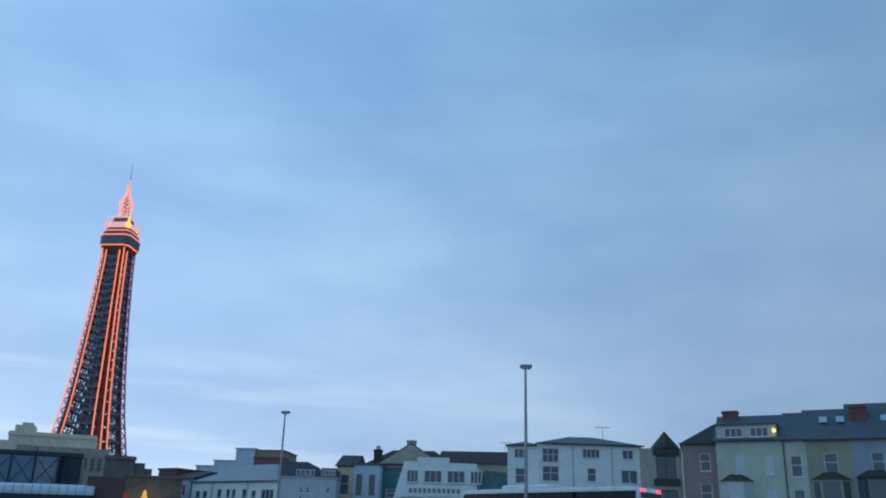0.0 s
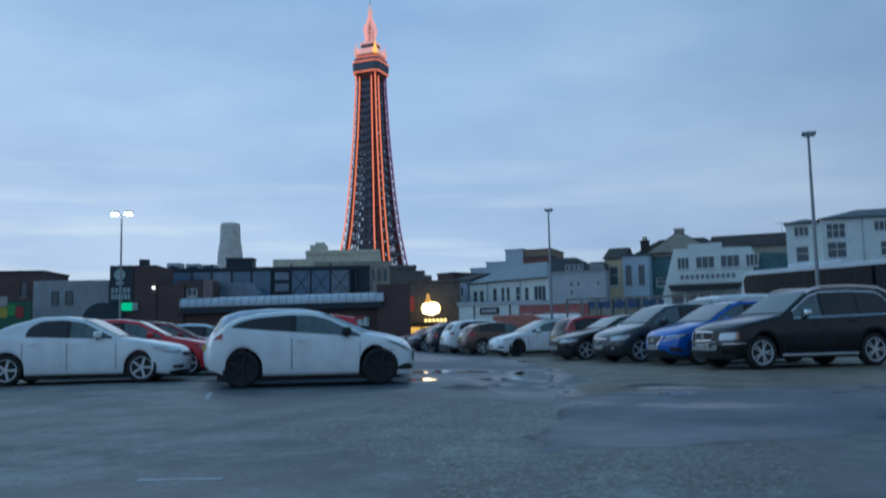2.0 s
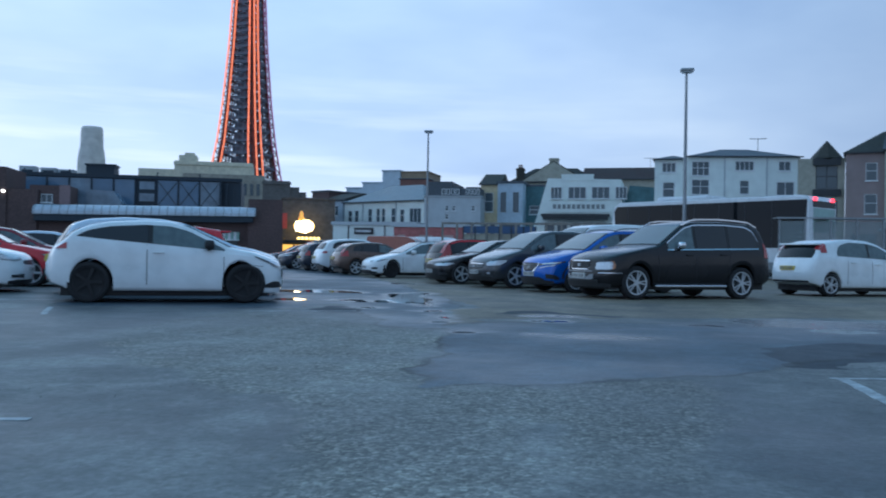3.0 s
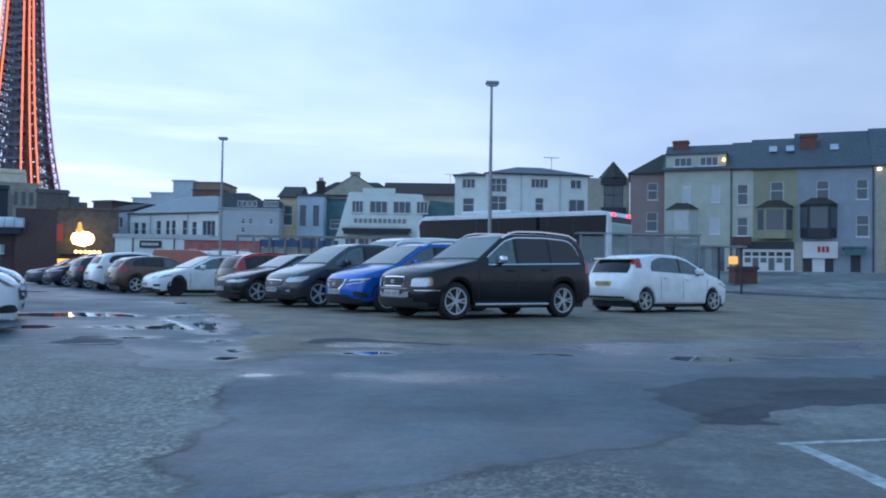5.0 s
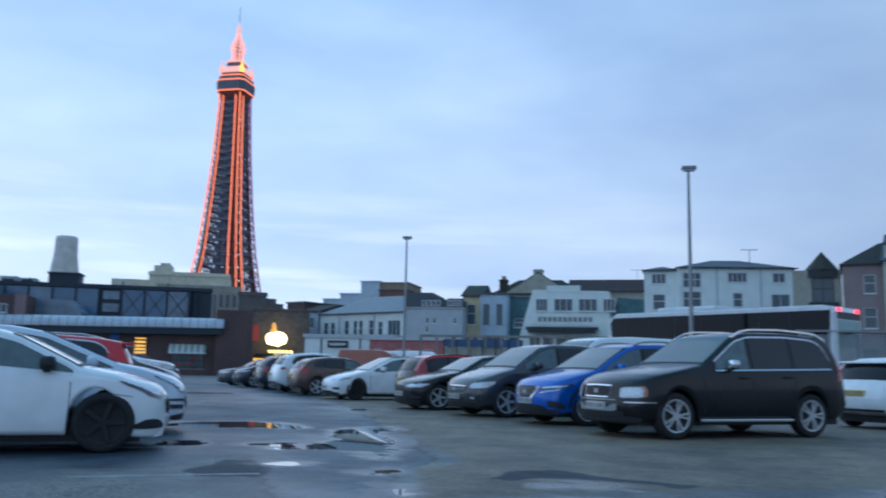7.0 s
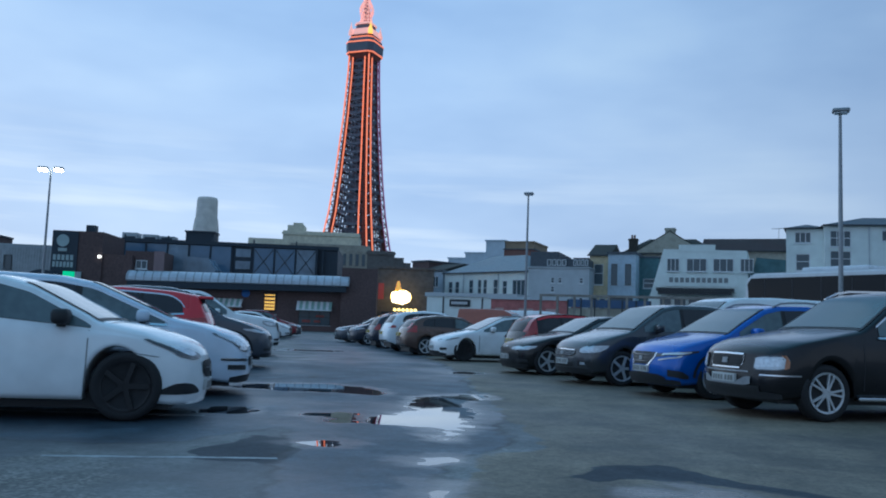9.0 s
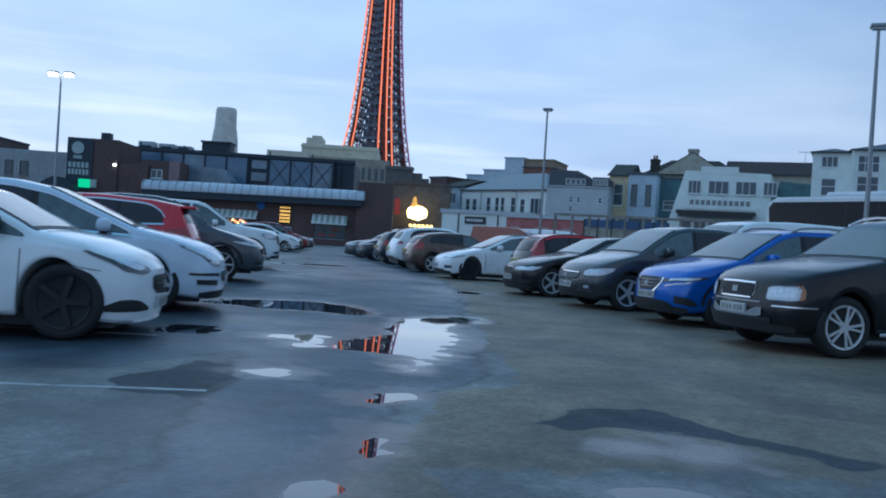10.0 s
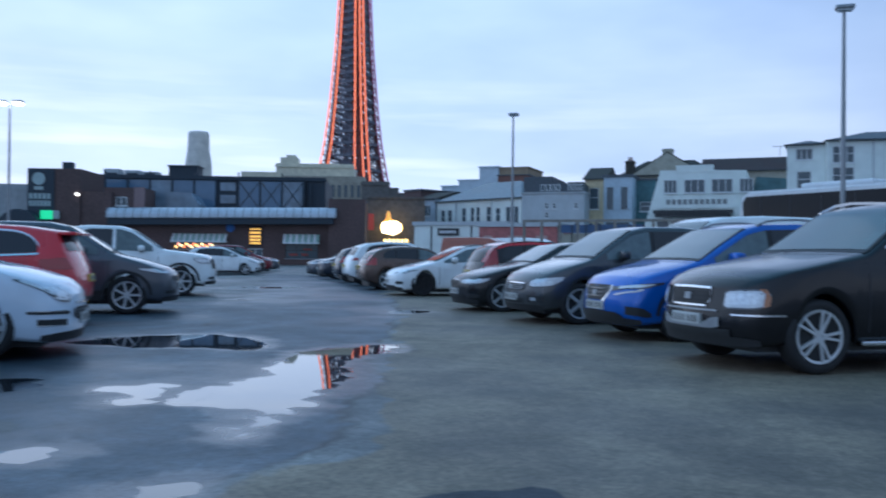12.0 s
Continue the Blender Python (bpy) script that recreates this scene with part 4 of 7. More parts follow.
    if mesh_rows:
        gr = part("grille", sh.nose_panel(mesh_rows, both=True, off=0.010), look_of.get("grille_mat", TRIM), ob)
        lo, hi = mesh_rows[0][1], mesh_rows[0][2]
        part("badge", sh.face(-0.055, 0.055, flat((lo + hi) / 2 - 0.035), flat((lo + hi) / 2 + 0.035), off=0.022), STEEL, gr)
        for k in (1, 2, 3):
            part("grille_slat", sh.nose_panel([(u, a + (b - a) * k / 4 - 0.006, a + (b - a) * k / 4 + 0.006) for u, a, b in mesh_rows], both=True, off=0.017, m=1), look_of.get("slat_mat", LAMP_HOUSING), gr)
    for name_of, rows, mat in look_of.get("middle", ()):
        part(name_of, sh.nose_panel(rows, both=True, off=0.015, n=20, m=3), mat, ob, smooth=True)
    part("bonnet_seam", sh.screen(screen[0] - 0.16, screen[0] - 0.148, inset=0.10, off=0.003, n=1), INK, ob)
    if look_of.get("valance", True):
        part("front_valance", sh.nose_panel([(0, sh.sill - 0.045, sh.sill + 0.055), (W * 0.36, sh.sill - 0.045, sh.sill + 0.05), (W * 0.41, sh.sill - 0.03, sh.sill + 0.03)], both=True, off=0.008, n=20, m=2), TRIM, ob, smooth=True)
    pz = look_of["plate"]
    for is_rear, mat, z in ((False, plate_front, pz), (True, plate_rear, min(tail[2] - 0.04, 0.72))):
        pl = part("number_plate", sh.face(-0.26, 0.26, flat(z - 0.055), flat(z + 0.055), is_rear, 0.026), mat, ob)
        for y in (-0.22, -0.155, -0.09, -0.025, 0.065, 0.13, 0.185):
            part("plate_bar", sh.face(y, y + 0.042, flat(z - 0.035), flat(z + 0.035), is_rear, 0.0285, 1), PLATE_INK, pl)
    part("rear_bumper_trim", sh.face(-sh.side(L, 0.5) * 0.9, sh.side(L, 0.5) * 0.9, flat(sh.under(L) + 0.01), flat(sh.under(L) + 0.06), True), TRIM, ob)
    return ob


def at_wheel(sh, x, y, heading, right, rear=False, turned=0.0):
    """The pose of a car one of whose wheels stands at x, y. heading: degrees from the x axis to where it faces."""
    a = radians(heading)
    lx = sh.L / 2 - sh.fo - (sh.wb if rear else 0)
    ly = (-1 if right else 1) * (sh.W / 2 - 0.05)
    return pose(x - (lx * math.cos(a) - ly * math.sin(a)), y - (lx * math.sin(a) + ly * math.cos(a)), 0.018, 0, 0, heading)


FRONT_GLASS = material("clear_car_glass", (0.125, 0.170, 0.180), 0.05, vary=0.25, spec=0.6)
LENS = material("headlamp_reflector", (0.62, 0.66, 0.70), 0.15, 0.4, vary=0.3, grain=25, coat=1.0)
AMBER_LENS = material("pale_amber_lens", (0.50, 0.22, 0.12), 0.15, vary=0.1)
PLATE_INK = material("worn_plate_characters", (0.22, 0.22, 0.21), 0.6, vary=0.2)
WHITE = paint("white_car_paint", (0.88, 0.91, 0.92))
SILVER_BLUE = paint("pale_silver_blue_paint", (0.66, 0.75, 0.86), 0.05)
RED = paint("red_car_paint", (0.68, 0.022, 0.036))
DARK_RED = paint("dark_red_car_paint", (0.22, 0.012, 0.022))
CHARCOAL = material("charcoal_car_paint", (0.0065, 0.0065, 0.009), 0.22, vary=0.1, grain=3, stains=0.8, coat=0.30, spec=0.4)
BLACK = paint("black_car_paint", (0.009, 0.010, 0.013), 0.0, 0.25, 0.4)
GREY = paint("graphite_grey_paint", (0.075, 0.080, 0.088), 0.5)
SLATE_GREY = paint("slate_grey_paint", (0.085, 0.095, 0.115), 0.4)
BLUE = paint("bright_blue_paint", (0.008, 0.115, 0.50), 0.25)
BROWN = paint("brown_metallic_paint", (0.13, 0.080, 0.062), 0.4)
NAVY = paint("dark_navy_paint", (0.030, 0.036, 0.055), 0.3)
ORANGE_VAN = paint("faded_orange_red_paint", (0.33, 0.075, 0.035), 0.0, 0.4)

XC = Shape(4.80, 1.90, 1.76, 2.857, 0.90, 0.365, [(0, 0.94), (0.03, 0.99), (0.12, 1.03), (0.5, 1.09), (1.15, 1.15), (1.50, 1.19), (2.20, 1.66), (2.50, 1.74), (3.3, 1.76), (4.15, 1.72), (4.40, 1.62), (4.62, 1.24), (4.74, 1.02), (4.8, 0.8)], ((1.4, 1.08), (4.6, 1.16)), 0.27, 0.30, drop=0.11)
HATCH3 = Shape(3.94, 1.74, 1.39, 2.511, 0.70, 0.338, [(0, 0.64), (0.03, 0.715), (0.14, 0.785), (0.5, 0.885), (0.84, 0.945), (0.98, 0.97), (1.65, 1.30), (1.95, 1.375), (2.35, 1.39), (2.9, 1.35), (3.25, 1.28), (3.50, 1.18), (3.66, 1.06), (3.84, 0.93), (3.91, 0.83), (3.94, 0.61)], ((1.0, 0.86), (3.5, 1.07)), 0.34, 0.20, 0.24)
HATCH5 = Shape(4.04, 1.69, 1.49, 2.51, 0.82, 0.300, [(0, 0.64), (0.04, 0.72), (0.16, 0.80), (0.55, 0.92), (0.88, 0.99), (1.0, 1.02), (1.72, 1.39), (2.05, 1.47), (2.6, 1.49), (3.2, 1.45), (3.55, 1.36), (3.75, 1.22), (3.93, 0.98), (4.0, 0.86), (4.04, 0.62)], ((1.0, 0.93), (3.7, 1.05)), 0.32, 0.22)
ESALOON = Shape(4.69, 1.85, 1.44, 2.875, 0.84, 0.335, [(0, 0.58), (0.04, 0.66), (0.2, 0.74), (0.7, 0.86), (1.1, 0.93), (1.25, 0.97), (2.1, 1.38), (2.5, 1.44), (2.95, 1.43), (3.6, 1.26), (4.05, 1.12), (4.5, 1.07), (4.64, 1.0), (4.69, 0.7)], ((1.2, 0.88), (4.0, 1.02)), 0.32, 0.2)
LONGHATCH = Shape(4.33, 1.77, 1.42, 2.69, 0.78, 0.325, [(0, 0.67), (0.03, 0.74), (0.16, 0.80), (0.8, 0.92), (1.3, 0.98), (1.45, 1.01), (2.1, 1.36), (2.45, 1.42), (3.0, 1.42), (3.6, 1.35), (3.9, 1.24), (4.15, 1.0), (4.28, 0.88), (4.33, 0.65)], ((1.4, 0.93), (4.0, 1.03)), 0.3, 0.2, drop=0.08)
SUVA = Shape(4.42, 1.83, 1.66, 2.63, 0.89, 0.345, [(0, 0.82), (0.03, 0.88), (0.13, 0.94), (0.6, 1.04), (1.0, 1.10), (1.15, 1.14), (1.88, 1.58), (2.2, 1.65), (2.9, 1.66), (3.7, 1.59), (3.98, 1.49), (4.22, 1.18), (4.36, 0.98), (4.42, 0.72)], ((1.2, 1.04), (4.2, 1.16)), 0.29, 0.27, drop=0.11)
SUVB = Shape(4.43, 1.84, 1.62, 2.66, 0.90, 0.345, [(0, 0.80), (0.03, 0.86), (0.13, 0.93), (0.6, 1.02), (1.0, 1.08), (1.15, 1.11), (1.9, 1.53), (2.2, 1.60), (2.8, 1.62), (3.6, 1.55), (3.95, 1.43), (4.22, 1.14), (4.37, 0.96), (4.43, 0.7)], ((1.2, 1.00), (4.1, 1.14)), 0.30, 0.26, drop=0.08)
MPV = Shape(4.60, 1.86, 1.53, 2.75, 0.86, 0.335, [(0, 0.66), (0.03, 0.74), (0.15, 0.82), (0.6, 0.94), (0.98, 1.00), (1.1, 1.03), (2.05, 1.44), (2.5, 1.515), (3.2, 1.53), (3.85, 1.48), (4.18, 1.38), (4.42, 1.08), (4.55, 0.90), (4.60, 0.66)], ((1.1, 0.91), (4.4, 1.03)), 0.30, 0.22)
SUVC = Shape(4.43, 1.84, 1.53, 2.66, 0.90, 0.345, [(0, 0.76), (0.03, 0.82), (0.13, 0.88), (0.6, 0.97), (1.0, 1.03), (1.15, 1.06), (1.9, 1.45), (2.2, 1.515), (2.8, 1.53), (3.6, 1.49), (4.12, 1.42), (4.32, 1.12), (4.40, 0.94), (4.43, 0.7)], ((1.2, 0.96), (4.1, 1.09)), 0.30, 0.26)
SALOON = Shape(4.70, 1.82, 1.45, 2.75, 0.88, 0.325, [(0, 0.66), (0.03, 0.73), (0.16, 0.79), (0.8, 0.91), (1.2, 0.97), (1.35, 1.0), (2.1, 1.39), (2.5, 1.45), (3.0, 1.44), (3.6, 1.28), (4.0, 1.10), (4.5, 1.05), (4.65, 0.97), (4.70, 0.7)], ((1.3, 0.92), (4.0, 1.02)), 0.32, 0.2)
TRUCK = Shape(5.1, 1.87, 1.82, 3.1, 0.90, 0.385, [(0, 0.98), (0.03, 1.03), (0.13, 1.07), (0.7, 1.14), (1.25, 1.20), (1.4, 1.23), (2.1, 1.72), (2.4, 1.81), (3.2, 1.82), (3.8, 1.74), (4.3, 1.52), (4.85, 1.25), (5.05, 1.08), (5.1, 0.8)], ((1.4, 1.12), (4.7, 1.2)), 0.26, 0.34)
VAN = Shape(5.3, 1.95, 2.05, 3.1, 0.95, 0.34, [(0, 0.72), (0.05, 0.92), (0.3, 1.05), (0.95, 1.18), (1.1, 1.24), (1.85, 1.88), (2.2, 2.0), (3.2, 2.05), (5.0, 2.03), (5.2, 1.98), (5.28, 1.4), (5.3, 0.8)], ((1.1, 1.12), (5.0, 1.2)), 0.12, 0.27, 0.26, 0.05)

ESTATE_FRONT = {"lamp": [(0.52, 0.64, 0.78), (0.56, 0.615, 0.80), (0.74, 0.62, 0.815), (0.86, 0.66, 0.82)], "plate": 0.50,
                "grille": [(0, 0.645, 0.815), (0.30, 0.645, 0.815), (0.345, 0.70, 0.80)], "slat_mat": BLACK_ALLOY,
                "middle": [("grille_trim", [(0, 0.812, 0.830), (0.34, 0.806, 0.824)], CHROME), ("grille_trim", [(0, 0.628, 0.645), (0.31, 0.628, 0.645)], CHROME), ("bumper_strip", [(0, 0.585, 0.603), (0.46, 0.585, 0.603)], STEEL),
                           ("lower_grille", [(0, 0.34, 0.42), (0.62, 0.35, 0.42)], TRIM), ("skid_plate", [(0, 0.42, 0.475), (0.30, 0.42, 0.475), (0.42, 0.42, 0.53), (0.50, 0.44, 0.53)], STEEL)],
                "sides": [("bumper_strip", [(0.62, 0.555, 0.57), (1.05, 0.56, 0.575)], CHROME), ("grille_trim", [(0.325, 0.66, 0.81), (0.350, 0.70, 0.80)], CHROME)]}
BLUE_FRONT = {"lamp": [(0.40, 0.66, 0.72), (0.58, 0.685, 0.735), (0.85, 0.71, 0.77), (1.12, 0.765, 0.79)], "lamp_mat": LAMP_HOUSING, "plate": 0.46,
              "grille": [(0, 0.53, 0.74), (0.22, 0.53, 0.74), (0.36, 0.66, 0.735)],
              "middle": [("lower_grille", [(0, 0.27, 0.40), (0.50, 0.28, 0.38), (0.62, 0.30, 0.34)], TRIM)],
              "sides": [("grille_trim", [(0.21, 0.50, 0.545), (0.25, 0.505, 0.60), (0.30, 0.56, 0.66), (0.36, 0.63, 0.735), (0.40, 0.70, 0.735)], CHROME), ("daylight_lamp", [(0.46, 0.60, 0.625), (0.66, 0.64, 0.665), (0.80, 0.685, 0.705)], LAMP_GLASS), ("fog_lamp_recess", [(0.66, 0.36, 0.47), (0.80, 0.33, 0.44), (0.90, 0.33, 0.38)], TRIM)]}
GREY_FRONT = {"lamp": [(0.54, 0.62, 0.70), (0.62, 0.60, 0.745), (0.88, 0.64, 0.785), (1.14, 0.735, 0.80)], "plate": 0.44,
              "grille": [(0, 0.54, 0.67), (0.36, 0.54, 0.67), (0.44, 0.58, 0.66)], "slat_mat": STEEL,
              "middle": [("lower_grille", [(0, 0.34, 0.43), (0.42, 0.35, 0.42)], TRIM), ("grille_trim", [(0, 0.67, 0.69), (0.44, 0.66, 0.68)], CHROME)],
              "sides": [("fog_lamp_recess", [(0.54, 0.36, 0.47), (0.76, 0.38, 0.46)], TRIM), ("fog_lamp", [(0.60, 0.39, 0.44), (0.68, 0.39, 0.44)], LAMP_GLASS)]}
BLACK_FRONT = {"lamp": [(0.36, 0.57, 0.62), (0.50, 0.545, 0.645), (0.78, 0.56, 0.665), (1.00, 0.63, 0.68)], "plate": 0.40,
               "middle": [("lower_grille", [(0, 0.25, 0.33), (0.45, 0.26, 0.32)], TRIM)],
               "sides": [("kidney_grille", [(0.03, 0.50, 0.62), (0.22, 0.52, 0.625), (0.26, 0.56, 0.61)], BLACK_ALLOY), ("grille_trim", [(0.03, 0.62, 0.634), (0.26, 0.61, 0.624)], CHROME), ("fog_lamp_recess", [(0.56, 0.27, 0.36), (0.76, 0.29, 0.35)], TRIM)]}
HATCH_FRONT = {"lamp": [(0.36, 0.62, 0.64), (0.44, 0.60, 0.675), (0.56, 0.595, 0.725), (0.68, 0.635, 0.765), (0.84, 0.745, 0.795)], "lamp_mat": LAMP_HOUSING, "plate": 0.33,
               "grille": [(0, 0.40, 0.585), (0.24, 0.41, 0.585), (0.33, 0.47, 0.57)], "slat_mat": BLACK_ALLOY,
               "valance": False, "middle": [("grille_trim", [(0, 0.485, 0.503), (0.30, 0.50, 0.515)], STEEL)],
               "sides": [("fog_lamp_bay", [(0.40, 0.262, 0.285), (0.52, 0.258, 0.345), (0.64, 0.258, 0.375), (0.84, 0.265, 0.285)], TRIM), ("bumper_seam", [(0.84, 0.62, 0.626), (1.16, 0.655, 0.661)], INK)]}
CARRIER_FRONT = {"lamp": [(0.46, 0.60, 0.66), (0.52, 0.575, 0.70), (0.66, 0.59, 0.77), (0.78, 0.69, 0.81), (0.90, 0.80, 0.825)], "plate": 0.40,
                 "grille": [(0, 0.38, 0.52), (0.36, 0.39, 0.52), (0.42, 0.44, 0.50)],
                 "middle": [("grille_trim", [(0, 0.555, 0.575), (0.38, 0.555, 0.575)], CHROME)],
                 "sides": [("bumper_vent", [(0.52, 0.455, 0.485), (0.92, 0.47, 0.495)], TRIM), ("vent_trim", [(0.54, 0.485, 0.495), (0.92, 0.495, 0.505)], CHROME), ("fog_lamp_recess", [(0.56, 0.345, 0.405), (0.82, 0.355, 0.415)], TRIM), ("vent_trim", [(0.56, 0.335, 0.346), (0.82, 0.345, 0.356)], CHROME)]}
ELECTRIC_FRONT = {"lamp": [(0.50, 0.60, 0.64), (0.62, 0.60, 0.665), (0.85, 0.63, 0.70), (1.08, 0.70, 0.725)], "lamp_mat": LAMP_HOUSING, "plate": 0.40,
                  "middle": [("lower_grille", [(0, 0.24, 0.30), (0.62, 0.25, 0.29)], TRIM)], "sides": [("fog_lamp_recess", [(0.64, 0.32, 0.40), (0.78, 0.34, 0.40)], TRIM)]}
FACE = 214.0   # the row beside the town faces this way
car("estate_car", "charcoal seven-seat estate car with chrome window trim and silver wheels", at_wheel(XC, 0.256, 21.42, 214.2, False), XC, CHARCOAL, [(1.72, 2.42), (2.50, 3.35), (3.42, 4.28)], (1.54, 2.24), (4.40, 4.66),
    (0.04, 0.50, 0.74, 0.93), (4.5, 4.78, 0.95, 1.5), ALLOY, 10, (0.30, 0.73, 0.88), rails=(2.2, 4.3), chrome=True, front_look=ESTATE_FRONT, doors=(1.45, 2.46, 3.4), mirror=CHROME, sill_bar=CHROME)
car("crossover_car", "bright blue crossover car with black grille", at_wheel(SUVB, -1.15, 24.15, FACE, False), SUVB, BLUE, [(1.35, 2.2), (2.28, 3.05), (3.12, 3.75)], (1.18, 1.92), (3.98, 4.24), (0.03, 0.45, 0.70, 0.84), (4.1, 4.41, 0.86, 1.02),
    ALLOY, 5, (0.34, 0.52, 0.78), cladding=TRIM, front_look=BLUE_FRONT, doors=(1.2, 2.24, 3.08), rails=(2.1, 3.8))
car("crossover_car", "graphite grey crossover car with silver lamps", at_wheel(SUVA, -2.95, 26.45, FACE + 2, False), SUVA, GREY, [(1.38, 2.22), (2.3, 3.1), (3.18, 3.8)], (1.18, 1.90), (4.0, 4.25), (0.03, 0.48, 0.74, 0.90), (4.15, 4.4, 0.9, 1.2), ALLOY, 5, (0.42, 0.62, 0.78), front_look=GREY_FRONT, doors=(1.2, 2.26, 3.14))
car("hatchback_car", "black hatchback car with silver five-spoke wheels", at_wheel(LONGHATCH, -4.96, 28.95, FACE, False), LONGHATCH, BLACK, [(1.62, 2.4), (2.48, 3.15), (3.2, 3.62)], (1.48, 2.12), (3.92, 4.16), (0.03, 0.42, 0.62, 0.74), (4.0, 4.31, 0.78, 0.92), ALLOY, 5, (0.36, 0.56, 0.68), front_look=BLACK_FRONT, doors=(1.5, 2.44, 3.18))
car("hatchback_car", "black small hatchback with a red roof, parked tail first", at_wheel(HATCH5, -5.75, 31.95, FACE - 180, True, True), HATCH5, BLACK, [(1.22, 1.95), (2.03, 2.75), (2.82, 3.4)], (1.04, 1.76), (3.56, 3.92), (0.03, 0.42, 0.62, 0.76), (3.56, 4.03, 0.80, 1.38), ALLOY, 5, tall_tail=(3.50, 3.93), roof=(1.80, 3.52), roof_mat=RED, doors=(1.1, 2.0, 2.8))
car("saloon_car", "white electric saloon car with dark wheels", at_wheel(ESALOON, -8.70, 34.35, FACE, False), ESALOON, WHITE, [(1.45, 2.4), (2.48, 3.35)], (1.28, 2.14), (3.2, 4.0), (0.03, 0.52, 0.62, 0.73), (4.3, 4.67, 0.86, 0.98), BLACK_ALLOY, 10, (0.0005, 0.5, 0.502), roof=(2.2, 3.1), front_look=ELECTRIC_FRONT, doors=(1.3, 2.44, 3.4))
car("hatchback_car", "brown family hatchback parked tail first to the lane", at_wheel(LONGHATCH, -11.15, 37.6, FACE - 180, True, True), LONGHATCH, BROWN, [(1.62, 2.4), (2.48, 3.15), (3.2, 3.62)], (1.48, 2.12), (3.92, 4.16), (0.03, 0.42, 0.62, 0.74), (3.90, 4.31, 0.80, 1.10), tall_tail=(4.02, 4.24), doors=(1.5, 2.44, 3.18))
car("crossover_car", "white crossover car parked tail first to the lane", at_wheel(SUVB, -13.0, 40.4, FACE - 180, True, True), SUVB, WHITE, [(1.35, 2.2), (2.28, 3.05), (3.12, 3.75)], (1.18, 1.92), (3.98, 4.24), (0.03, 0.45, 0.70, 0.84), (4.1, 4.41, 0.92, 1.04), doors=(1.2, 2.24, 3.08))
car("hatchback_car", "dark hatchback car with wet paint", at_wheel(HATCH5, -15.2, 43.6, FACE - 180, True, True), HATCH5, NAVY, [(1.22, 1.95), (2.03, 2.75), (2.82, 3.4)], (1.04, 1.76), (3.56, 3.92), (0.03, 0.42, 0.62, 0.76), (3.7, 4.0, 0.8, 1.1), doors=(1.1, 2.0, 2.8))
car("crossover_car", "dark grey crossover car with wet bonnet", at_wheel(SUVA, -17.6, 47.2, FACE, False), SUVA, NAVY, [(1.38, 2.22), (2.3, 3.1), (3.18, 3.8)], (1.18, 1.90), (4.0, 4.25), (0.03, 0.48, 0.74, 0.90), (4.15, 4.4, 0.9, 1.2), doors=(1.2, 2.26, 3.14))
car("saloon_car", "dark grey saloon car at the end of the row", at_wheel(SALOON, -20.3, 51.2, FACE, False), SALOON, SLATE_GREY, [(1.5, 2.35), (2.43, 3.25)], (1.36, 2.12), (3.15, 3.95), (0.03, 0.45, 0.62, 0.75), (4.35, 4.68, 0.82, 0.96), doors=(1.4, 2.4, 3.3))

car("hatchback_car", "white three-door hatchback car with black wheels", at_wheel(HATCH3, -6.40, 16.30, 29, True), HATCH3, WHITE, [(1.04, 2.22), (2.30, 3.46)], (1.0, 1.70), (3.40, 3.80), (0.05, 0.54, 0.585, 0.735), (3.66, 3.94, 0.88, 1.02), BLACK_ALLOY, 5, (0.22, 0.42, 0.56), front_look=HATCH_FRONT, doors=(1.05, 2.30), mirror=TRIM, dark_bay=True)
car("people_carrier", "pale silver-blue people carrier with wet bonnet", at_wheel(MPV, -7.62, 18.95, 34, True), MPV, SILVER_BLUE, [(1.16, 2.2), (2.28, 3.2), (3.28, 4.0)], (1.14, 2.08), (4.20, 4.44), (0.04, 0.60, 0.66, 0.85), (4.24, 4.58, 0.88, 1.2), ALLOY, 5, (0.44, 0.40, 0.56), chrome=True, front_look=CARRIER_FRONT, doors=(1.2, 2.24, 3.25))
car("crossover_car", "red crossover car parked tail first to the lane", at_wheel(SUVC, -10.2, 21.95, 214, False, True), SUVC, RED, [(1.35, 2.2), (2.28, 3.05), (3.12, 3.85)], (1.18, 1.92), (4.14, 4.31), (0.03, 0.45, 0.70, 0.84), (3.90, 4.41, 0.86, 1.04), doors=(1.2, 2.24, 3.08), spoiler=True, chrome=True)
car("crossover_car", "slate grey crossover car with black wheel arches", at_wheel(SUVA, -10.88, 25.05, 35, True), SUVA, SLATE_GREY, [(1.38, 2.22), (2.3, 3.1), (3.18, 3.8)], (1.18, 1.90), (4.0, 4.25), (0.03, 0.48, 0.74, 0.90), (4.15, 4.4, 0.9, 1.2), ALLOY, 7, cladding=TRIM, doors=(1.2, 2.26, 3.14))
car("pickup_truck", "white off-road truck with black wheel arches", at_wheel(TRUCK, -14.2, 31.1, 34, True), TRUCK, WHITE, [(1.6, 2.5), (2.58, 3.5)], (1.42, 2.12), (3.9, 4.4), (0.03, 0.42, 0.84, 0.99), (4.85, 5.08, 0.85, 1.1), ALLOY, 6, (0.5, 0.7, 0.95), cladding=TRIM, doors=(1.45, 2.54, 3.6), category="truck")
car("saloon_car", "white saloon car with silver wheels", at_wheel(SALOON, -12.25, 16.85, 28, True), SALOON, WHITE, [(1.5, 2.35), (2.43, 3.25)], (1.36, 2.12), (3.15, 3.95), (0.03, 0.45, 0.62, 0.75), (4.35, 4.68, 0.82, 0.96), doors=(1.4, 2.4, 3.3))
